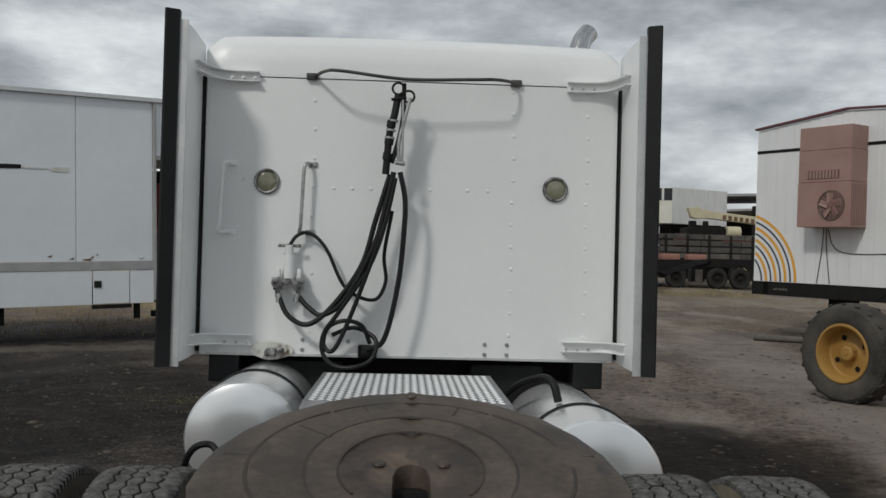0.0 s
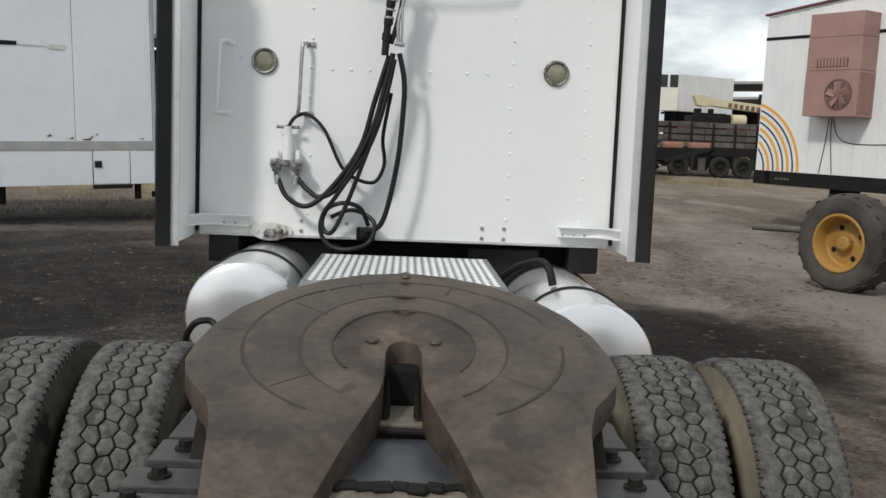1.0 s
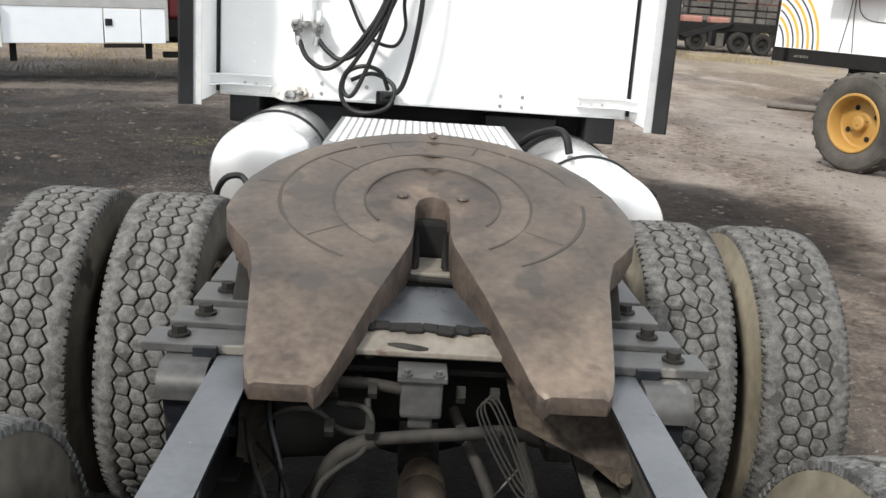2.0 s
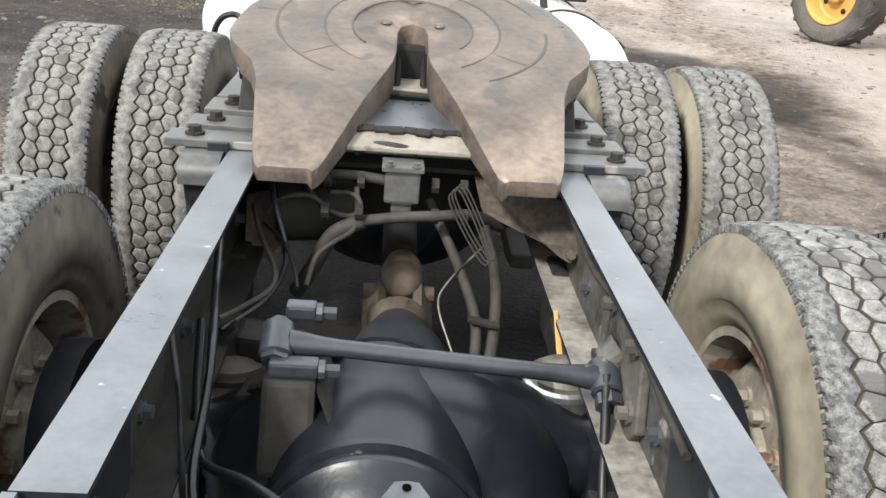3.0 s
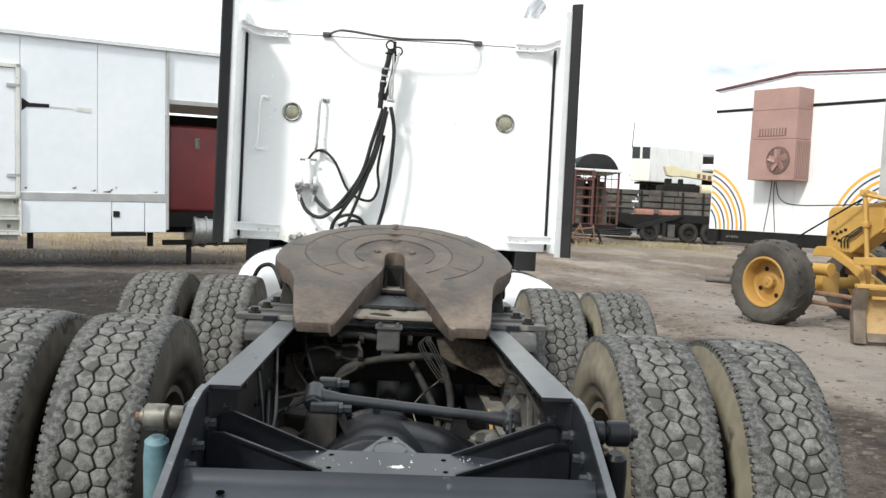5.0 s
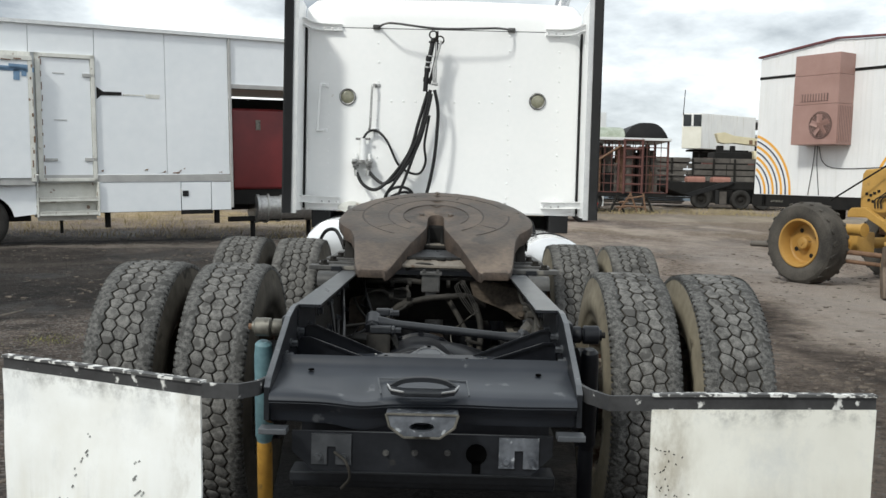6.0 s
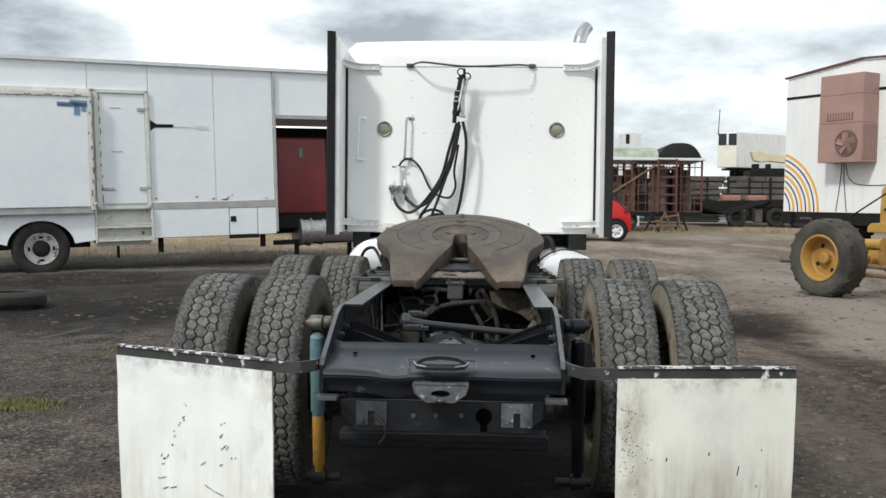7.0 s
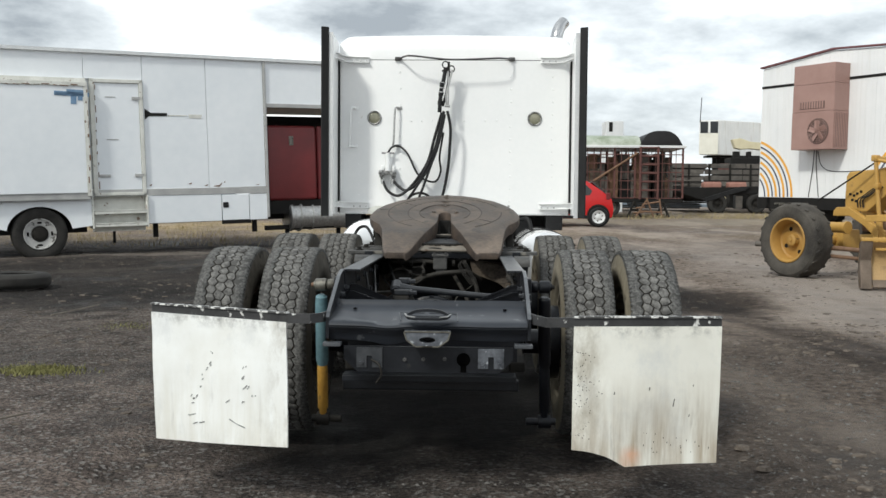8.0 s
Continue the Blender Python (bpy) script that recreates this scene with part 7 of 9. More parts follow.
# ---------------- box trailer with door and steps ----------------
def box_trailer():
    at = placed((-4.10, 15.96), (0.85, 0.53), tilt=2.1)
    tr = thing("box_trailer", "long faded white box trailer with side door and steps", "trailer", at=at)
    z0, zt = 0.93, 4.30

    def panel(nm, s0, s1, za, zb, d=0.0, th=0.05, mat=M_TRAILER, label="", par=None, bev=0.006):
        bm = bmesh.new()
        box(bm, ((s0 + s1) / 2, d + th / 2, (za + zb) / 2), (s1 - s0, th, zb - za), bev)
        return part(nm, bm, mat, par or tr, label)

    # body core
    bm = bmesh.new()
    box(bm, (-4.0, 1.35, 2.95), (7.96, 2.5, 2.62), 0.01)
    box(bm, (2.6, 1.35, 3.82), (5.2, 2.5, 0.94), 0.01)
    part("trailer_body", bm, M_TRAILER, tr)
    for a, b in ((-8.0, -5.6), (-5.6, -3.58), (-3.58, -2.48), (-2.48, -1.22), (-1.22, -0.005)):
        panel("upper_band" if b <= -2.4 else "side_panel", a + 0.004, b - 0.004, 3.75 if b <= -2.4 else 1.62, 4.24, 0.05, 0.05)
    # gooseneck front
    panel("gooseneck_panel", 0.005, 2.6, 3.36, 4.24, 0.05, 0.05)
    panel("gooseneck_panel", 2.61, 5.2, 3.36, 4.24, 0.05, 0.05)
    bm = bmesh.new()
    sweep(bm, [Vector((-8, 0.04, 4.27)), Vector((5.2, 0.04, 4.27))], [(-0.03, -0.035), (0.05, -0.035), (0.05, 0.03), (-0.03, 0.03)])
    part("roof_rail", bm, M_TRIM, tr, "grey aluminium roof rail")
    bm = bmesh.new()
    box(bm, (0.02, 0.03, 2.62), (0.05, 0.05, 3.3), 0.006)
    rs = random.Random(4)
    for k in range(70):
        z = 1.0 + k * 0.047
        dome(bm, (0.02, 0.005, z), (0, -1, 0), 0.010)
    part("corner_post", bm, M_GREYTRIM, tr, "grey riveted corner post")
    panel("gooseneck_sill", 0.03, 5.2, 3.28, 3.36, 0.02, 0.08, M_GREYTRIM)
    # grey belt and lower skirt
    panel("belt_rail", -3.55, 0.0, 1.48, 1.615, 0.02, 0.06, M_GREYTRIM, "grey belt rail")
    panel("belt_rail", -8.0, -3.56, 1.44, 1.56, -0.12, 0.06, M_GREYTRIM)
    panel("skirt_panel", -2.46, -0.985, z0, 1.475, 0.03)
    panel("skirt_panel", -0.385, 0.0, z0, 1.475, 0.03)
    hatch = panel("hatch_door", -0.965, -0.40, z0 + 0.01, 1.465, 0.025, 0.05, M_TRAILER, "white locker hatch with black latch")
    panel("latch", -0.955, -0.84, 1.20, 1.31, 0.01, 0.03, M_RUBBER, "black recessed latch", hatch, 0.01)
    panel("hatch_lip", -0.98, -0.36, z0 - 0.07, z0 - 0.005, 0.03, 0.05, M_DARK, "", hatch)
    # wheel arch skirt: left part with a round cut
    bm = bmesh.new()
    cx, cz, ar = -4.48, 0.83, 0.60
    pts = [(-3.54, 1.44), (-3.54, z0)] + [(cx + ar * math.cos(a) * 0.97, cz + ar * 0.82 * math.sin(a)) for a in np.linspace(0.12, math.pi - 0.12, 14)] + [(-5.2, z0), (-5.2, 1.44)]
    slab(bm, [(s, 0.0, z) for s, z in pts], (0, 0.05, 0))
    part("arch_panel", bm, M_TRAILER, tr, "white skirt with wheel arch")
    panel("skirt_panel", -8.0, -5.21, z0 + 0.1, 1.44, 0.0)
    simple_wheel(tr, (cx, 0.16, 0.81), 0.505, 0.28, (0, -1, 0), M_OLDTYRE, M_WHEELGREY, 0.58, slots=4)
    bm = bmesh.new()
    box(bm, (cx, 0.36, 1.20), (1.5, 0.03, 0.60), 0.005)
    part("wheel_well", bm, M_DARK, tr, "black wheel well lining")
    bm = bmesh.new()
    box(bm, (-4.4, 1.35, 0.85), (1.6, 2.2, 0.1), 0.01)
    box(bm, (-3.0, 1.35, 1.05), (9.6, 1.2, 0.3), 0.02)
    part("chassis", bm, M_DARK, tr, "dark trailer chassis")
    # slide-out box
    so = panel("slide_out_box", -8.0, -3.62, 1.56, 3.58, -0.14, 0.24, M_TRAILER, "white slide-out side box", bev=0.012)
    panel("slide_out_ledge", -8.0, -3.55, 3.58, 3.66, -0.16, 0.26, M_TRAILDIRT, "dirty cream ledge", so)
    panel("slide_out_ledge", -8.0, -3.56, 3.66, 3.74, -0.06, 0.16, M_TRAILDIRT, "", so)
    panel("corner_trim", -3.62, -3.545, 1.50, 3.60, -0.15, 0.26, M_TRAILDIRT, "dirty cream corner trim", so)
    bm = bmesh.new()
    for s, z, w, h in ((-3.83, 3.43, 0.62, 0.08), (-3.75, 3.46, 0.34, 0.10), (-3.80, 3.34, 0.10, 0.20), (-3.68, 3.38, 0.08, 0.14), (-4.02, 3.42, 0.2, 0.05)):
        box(bm, (s, -0.146, z), (w, 0.006, h), 0.0, pose(0, 0, 0, 0, 2, 0))
    part("paint_patch", bm, M_BLUETAPE, so, "peeling blue paint patch", each=True)
    # door, its frame, hinges, handle
    bm = bmesh.new()
    for s0, s1, za, zb in ((-3.48, -3.40, 1.50, 3.75), (-2.56, -2.49, 1.50, 3.75), (-3.48, -2.49, 3.68, 3.75), (-3.48, -2.49, 1.50, 1.56)):
        box(bm, ((s0 + s1) / 2, 0.05, (za + zb) / 2), (s1 - s0, 0.10, zb - za), 0.008)
    fr = part("door_frame", bm, M_TRAILDIRT, tr, "dirty cream door frame")
    dr = panel("side_door", -3.395, -2.565, 1.565, 3.675, 0.03, 0.06, M_TRAILER, "white side door", fr)
    for z in (3.36, 1.86):
        panel("hinge", -2.70, -2.49, z, z + 0.06, 0.0, 0.03, M_GREYTRIM, "grey strap hinge", dr)
    panel("door_handle", -3.36, -3.16, 1.86, 1.91, 0.0, 0.03, M_STEEL, "", dr)
    panel("drip_strip", -3.2, -3.0, 3.40, 3.415, 0.02, 0.01, M_GREYTRIM, "", dr)
    panel("drip_strip", -3.2, -2.98, 2.58, 2.595, 0.02, 0.01, M_GREYTRIM, "", dr)
    # torn panel with dark hole and pale scraped strip
    bm = bmesh.new()
    slab(bm, [(-2.46, 0.046, 3.20), (-2.34, 0.046, 3.12), (-2.02, 0.046, 3.12), (-2.02, 0.046, 3.06), (-2.38, 0.046, 3.05), (-2.46, 0.046, 2.98)], (0, -0.004, 0))
    slab(bm, [(-1.60, 0.046, 3.10), (-1.32, 0.046, 3.10), (-1.34, 0.046, 3.02), (-1.58, 0.046, 3.03)], (0, -0.004, 0), 1)
    slab(bm, [(-2.00, 0.046, 3.085), (-1.62, 0.046, 3.085), (-1.62, 0.046, 3.065), (-2.0, 0.046, 3.06)], (0, -0.004, 0), 1)
    part("torn_strip", bm, [M_DARK, M_TRAILDIRT], tr, "torn dark gash in the side panel")
    bm = bmesh.new()
    for s, z, w in ((-1.62, 1.72, 0.09), (-1.30, 1.68, 0.11), (-1.05, 1.66, 0.15), (-0.98, 1.70, 0.05), (-0.20, 1.68, 0.10), (-0.9, 1.74, 0.03), (-2.40, 1.70, 0.05)):
        slab(bm, [(s + rs.uniform(-0.6, 0.6) * w, 0.046, z + rs.uniform(-0.25, 0.25) * w) for _ in range(1)] + [(s + w * 0.5, 0.046, z + 0.01), (s + w * 0.3, 0.046, z - 0.03), (s - w * 0.5, 0.046, z - 0.02)], (0, -0.003, 0))
    part("dent_mark", bm, M_RUST, tr, "small rusty dent", each=True)
    # recessed steps
    bm = bmesh.new()
    box(bm, (-3.0, 0.20, 1.15), (1.0, 0.04, 0.7), 0.004)
    for z in (0.95, 1.20):
        box(bm, (-3.0, 0.12, z), (0.98, 0.30, 0.035), 0.006)
        box(bm, (-3.0, -0.02, z - 0.02), (0.98, 0.02, 0.07), 0.004)
    for s in (-3.52, -2.49):
        box(bm, (s, 0.14, 1.18), (0.03, 0.34, 0.62), 0.004)
    part("entry_step", bm, M_TRAILDIRT, tr, "cream recessed entry step", each=True)
    for s, ln, w in ((-3.08, 0.42, 0.05), (-2.27, 0.34, 0.09), (-0.19, 0.32, 0.09)):
        bm = bmesh.new()
        box(bm, (s, 0.35, 0.98 - ln / 2), (w, w, ln), 0.006)
        part("support_leg", bm, M_DARK, tr)
    # dark boxes added in place of the shade under the gooseneck
    bm = bmesh.new()
    box(bm, (2.6, 1.9, 2.20), (5.1, 0.08, 1.3), 0.01)
    box(bm, (2.6, 2.50, 3.13), (5.1, 0.10, 0.34), 0.01)
    part("gooseneck_shade_filler", bm, M_DARK, tr, "dark filler boxes standing in for shade under the gooseneck")
    bm = bmesh.new()
    for k in range(26):
        s = -7.9 + 0.165 * k
        box(bm, (s + rs.uniform(-0.03, 0.03), -0.162, 3.585 + rs.uniform(-0.006, 0.02)), (rs.uniform(0.05, 0.16), 0.006, rs.uniform(0.008, 0.022)), 0.0, pose(0, 0, 0, 0, rs.uniform(-4, 4), 0))
    for z in np.arange(1.6, 3.5, 0.21):
        box(bm, (-3.58 + rs.uniform(-0.03, 0.03), -0.152, z), (rs.uniform(0.006, 0.03), 0.005, rs.uniform(0.04, 0.14)), 0.0)
        box(bm, (-3.385 + rs.uniform(-0.01, 0.01), -0.002, z + 0.1), (rs.uniform(0.005, 0.016), 0.005, rs.uniform(0.04, 0.16)), 0.0)
    part("rust_scar", bm, M_RUST, so, "rusty scars along the ledge and corner", each=True)
    # red machine housing under the gooseneck, with silver cylinder below
    hm = thing("red_generator", "dull red generator housing under the gooseneck", "generator", at=at)
    bm = bmesh.new()
    box(bm, (0.72, 1.0, 2.12), (1.15, 1.3, 1.62), 0.10, seg=3)
    body = part("generator_housing", bm, M_RED, hm, smooth=30)
    bm = bmesh.new()
    box(bm, (0.70, 0.345, 2.60), (0.10, 0.012, 0.20), 0.003)
    part("plate_mark", bm, M_PALE, body, "small pale plate")
    bm = bmesh.new()
    box(bm, (1.85, 1.05, 2.12), (1.05, 1.3, 1.62), 0.05, seg=3)
    part("generator_end", bm, M_RED, hm)
    bm = bmesh.new()
    box(bm, (1.1, 1.0, 1.16), (2.4, 1.2, 0.30), 0.02)
    part("generator_base", bm, M_DARK, hm)
    bm = bmesh.new()
    lathe(bm, [(0.78, 0.10), (0.78, 0.22), (0.80, 0.25), (0.86, 0.25), (0.88, 0.235), (1.02, 0.235), (1.03, 0.255), (1.07, 0.255), (1.08, 0.225), (1.30, 0.225), (1.31, 0.24), (1.35, 0.24), (1.36, 0.225), (2.5, 0.225), (2.5, 0.0)], Matrix.Translation((-0.15, 0.6, 0.95)) @ ALONG_X @ Matrix.Diagonal((1.32, 1.32, 1, 1)), 32)
    part("silver_cylinder", bm, M_STEEL, hm, "grey steel cylinder", smooth=40)
    bm = bmesh.new()
    box(bm, (0.9, 0.5, 0.72), (1.6, 0.12, 0.10), 0.01)
    rod(bm, (0.62, 0.55, 0.72), (0.62, 0.55, 0.16), 0.05, 10)
    rod(bm, (2.0, 0.9, 0.72), (2.0, 0.9, 0.16), 0.05, 10)
    part("generator_frame", bm, M_DARK, hm)


box_trailer()


# ---------------- site office on wheels with air conditioner ----------------
def site_office():
    at = placed((7.17, 19.4), (0.5, -0.87), tilt=-1.0)
    of = thing("site_office", "white portable office trailer with curved orange stripes", "office trailer", at=at)
    W = 4.14
    bm = bmesh.new()
    sec = [(0, 1.52), (0, 4.60), (2.05, 4.82), (W, 4.70), (W, 1.52)]
    slab(bm, [(s, 0.02, z) for s, z in sec], (0, 8.0, 0))
    part("office_body", bm, M_OFFICE, of)
    n = 17
    for k in range(n):  # upright ribbed cladding boards
        a, b = W * k / n, W * (k + 1) / n
        bm = bmesh.new()
        za = float(np.interp((a + b) / 2, [0, 2.05, W], [4.56, 4.78, 4.66]))
        box(bm, ((a + b) / 2, 0.005, (1.52 + za) / 2), (b - a - 0.0025, 0.03, za - 1.52), 0.0015)
        part("cladding_board", bm, M_OFFICE, of)
    bm = bmesh.new()
    sweep(bm, [Vector((-0.05, 0.0, 4.62)), Vector((2.05, 0.0, 4.84)), Vector((W + 0.05, 0.0, 4.72))], [(-0.06, -0.006), (0.06, -0.006), (0.06, 0.03), (-0.06, 0.03)])
    part("roof_edge", bm, M_ROOFRED, of, "maroon roof edge")
    bm = bmesh.new()
    box(bm, (0.66, -0.014, 4.155), (1.33, 0.012, 0.06), 0.002)
    box(bm, (3.3, -0.014, 4.155), (1.66, 0.012, 0.06), 0.002)
    part("dark_band", bm, M_DARK, of, "thin black band", each=True)
    radii = [1.46 - 0.116 * k for k in range(8)]
    for cx, flip in ((-0.45, 1), (W + 0.39, -1)):
        for k, r in enumerate(radii):
            wd = 0.030 if k % 2 == 0 else 0.019
            bm = bmesh.new()
            span = np.linspace(0.0, math.acos(0.46 / (r - wd)), 22)
            inner = [Vector((cx + flip * (r - wd) * math.cos(a), -0.0135, 1.53 + 0.95 * (r - wd) * math.sin(a))) for a in span]
            outer = [Vector((cx + flip * (r + wd) * math.cos(a), -0.0135, 1.53 + 0.95 * (r + wd) * math.sin(a))) for a in span]
            vi = [bm.verts.new(p) for p in inner]
            vo = [bm.verts.new(p) for p in outer]
            for q in range(21):
                bm.faces.new((vi[q], vi[q + 1], vo[q + 1], vo[q]))
            g = bmesh.ops.extrude_face_region(bm, geom=list(bm.faces))
            bmesh.ops.translate(bm, vec=(0, -0.003, 0), verts=[v for v in g["geom"] if isinstance(v, bmesh.types.BMVert)])
            part("curved_stripe", bm, M_ORANGE if k % 2 == 0 else M_NAVY, of, "orange curved stripe" if k % 2 == 0 else "dark blue curved stripe")
    bm = bmesh.new()
    box(bm, (W / 2, 0.06, 1.38), (W + 0.1, 0.12, 0.27), 0.01)
    box(bm, (0.3, 4.0, 1.38), (0.14, 8.0, 0.27), 0.01)
    box(bm, (W - 0.3, 4.0, 1.38), (0.14, 8.0, 0.27), 0.01)
    ch = part("office_chassis", bm, M_DARK, of, "black steel chassis beam")
    bm = bmesh.new()
    for k in range(5):
        box(bm, (0.52 + 0.07 * k, -0.005, 1.375), (0.05, 0.008, 0.045))
    part("plate_mark", bm, M_PALE, ch, each=True)
    bm = bmesh.new()
    box(bm, (1.5, 0.9, 0.95), (0.25, 0.25, 0.6), 0.02)
    box(bm, (1.5, 0.8, 0.62), (0.5, 0.5, 0.08), 0.01)
    box(bm, (1.75, 0.5, 1.15), (0.5, 0.3, 0.25), 0.04)
    box(bm, (1.4, 0.8, 0.48), (0.7, 0.6, 0.10), 0.01)
    part("jack_block", bm, M_DIRTY, of, "dirty jack block", each=True)
    for s in (0.6, 3.4):
        simple_wheel(of, (s, 5.2, 0.86), 0.40, 0.26, (0, -1, 0), M_OLDTYRE, M_PALE)
    bm = bmesh.new()
    box(bm, (W + 0.03, -0.02, 3.1), (0.16, 0.10, 3.2), 0.01)
    part("corner_downpipe", bm, M_GREYTRIM, of, "grey corner downpipe")
    # cables down the wall
    for pts in ([(1.62, -0.02, 2.60), (1.60, -0.03, 2.2), (1.50, -0.02, 1.54)], [(1.68, -0.02, 2.60), (1.70, -0.03, 2.2), (1.78, -0.02, 1.54)],
                [(1.72, -0.02, 2.58), (1.85, -0.03, 2.25), (2.2, -0.02, 2.12), (3.2, -0.02, 2.14), (W, -0.02, 2.2)]):
        bm = bmesh.new()
        hose(bm, pts, 0.008, 6, 6)
        part("wall_cable", bm, M_HOSE, of)
    # wall-hung air conditioner
    ac = thing("air_conditioner", "brown wall-hung air conditioner with round fan grille", "air conditioner", at=at)
    s0, s1, za, zb, d = 1.37, 2.50, 2.60, 4.48, 0.5

    def piece(nm, a, b, c, e, y0, y1, mat, label="", par=None, bev=0.008):
        b2 = bmesh.new()
        box(b2, ((a + b) / 2, (y0 + y1) / 2, (c + e) / 2), (b - a, y1 - y0, e - c), bev)
        return part(nm, b2, mat, par or ac, label)

    piece("lower_case", s0, s1, za, 3.435, -d, -0.012, M_ACBROWN)
    piece("middle_case", s0 + 0.005, s1 - 0.005, 3.44, 4.04, -d + 0.004, -0.012, M_ACBROWN)
    piece("upper_case", s0 + 0.01, s1 - 0.01, 4.045, zb, -d + 0.008, -0.012, M_ACBROWN)
    vent = piece("vent_grille", 1.55, 2.25, 3.50, 3.66, -d - 0.004, -d + 0.02, M_ACDARK)
    for k in range(10):
        piece("vent_slat", 1.56 + 0.069 * k, 1.60 + 0.069 * k, 3.505, 3.655, -d - 0.012, -d, M_ACBROWN, "", vent, 0.003)
    side = piece("side_louvre", s1 - 0.01, s1 + 0.004, 2.66, 3.40, -d + 0.03, -0.05, M_ACDARK)
    for k in range(8):
        piece("louvre_slat", s1, s1 + 0.012, 2.66, 3.40, -d + 0.035 + 0.052 * k, -d + 0.062 + 0.052 * k, M_ACBROWN, "", side, 0.002)
    fc = at @ Vector((2.10, -d, 3.0))
    m = Matrix.Translation((2.10, -d, 3.0)) @ pose(0, 0, 0, 90)
    bm = bmesh.new()
    lathe(bm, [(0.0, 0.285), (0.012, 0.285), (0.012, 0.265), (0.002, 0.262)], m, 36)
    fan = part("fan_ring", bm, M_ACDARK, ac, smooth=30)
    bm = bmesh.new()
    lathe(bm, [(0.002, 0.265), (0.003, 0.0)], m, 36)
    part("fan_well", bm, M_ACDARK, fan)
    bm = bmesh.new()
    for k in range(5):
        q = m @ Matrix.Rotation(2 * math.pi * k / 5 + 0.3, 4, "Z") @ Matrix.Translation((0.14, 0, 0.012)) @ Matrix.Rotation(0.35, 4, "X")
        box(bm, (0, 0, 0), (0.19, 0.15, 0.006), 0.002, None, 1)
        for v in bm.verts[-24:]:
            v.co = q @ v.co
    lathe(bm, [(0.004, 0.05), (0.02, 0.045), (0.024, 0.0)], m, 20)
    part("fan_blade", bm, M_ACBROWN, fan, each=True)
    bm = bmesh.new()
    for r in (0.07, 0.12, 0.17, 0.22, 0.262):
        pts = [m @ Vector((r * math.cos(a), r * math.sin(a), 0.028)) for a in np.linspace(0, 2 * math.pi, 33)]
        sweep(bm, pts, ring_section(0.003, 5), up=None)
    for k in range(8):
        a = math.pi * k / 8
        rod(bm, m @ Vector((0.27 * math.cos(a), 0.27 * math.sin(a), 0.028)), m @ Vector((-0.27 * math.cos(a), -0.27 * math.sin(a), 0.028)), 0.003, 5)
    part("wire_guard", bm, M_ACBROWN, fan)


site_office()


def side_cabin():
    at = placed((9.55, 15.2), (0.5, -0.87))
    cb = thing("site_cabin", "white cabin wall with orange post and window", "cabin", at=at)
    bm = bmesh.new()
    box(bm, (2.5, 1.6, 2.9), (4.6, 3.0, 4.4), 0.01)
    body = part("cabin_body", bm, M_OFFICE, cb)
    bm = bmesh.new()
    box(bm, (0.75, 0.02, 2.0), (0.14, 0.14, 3.2), 0.01)
    part("orange_post", bm, surf("orange_red_post_paint", (0.40, 0.09, 0.03), (0.52, 0.14, 0.05), 5, 0.6), cb, "orange red upright post")
    for z in (1.35, 1.75):
        bm = bmesh.new()
        box(bm, (1.5, 0.07, z), (0.9, 0.06, 0.26), 0.01)
        w = part("cabin_window", bm, M_GREYTRIM, cb, "grey framed window")
        bm = bmesh.new()
        box(bm, (1.5, 0.03, z), (0.76, 0.02, 0.18), 0.004)
        part("pane", bm, M_GLASS, w)


side_cabin()


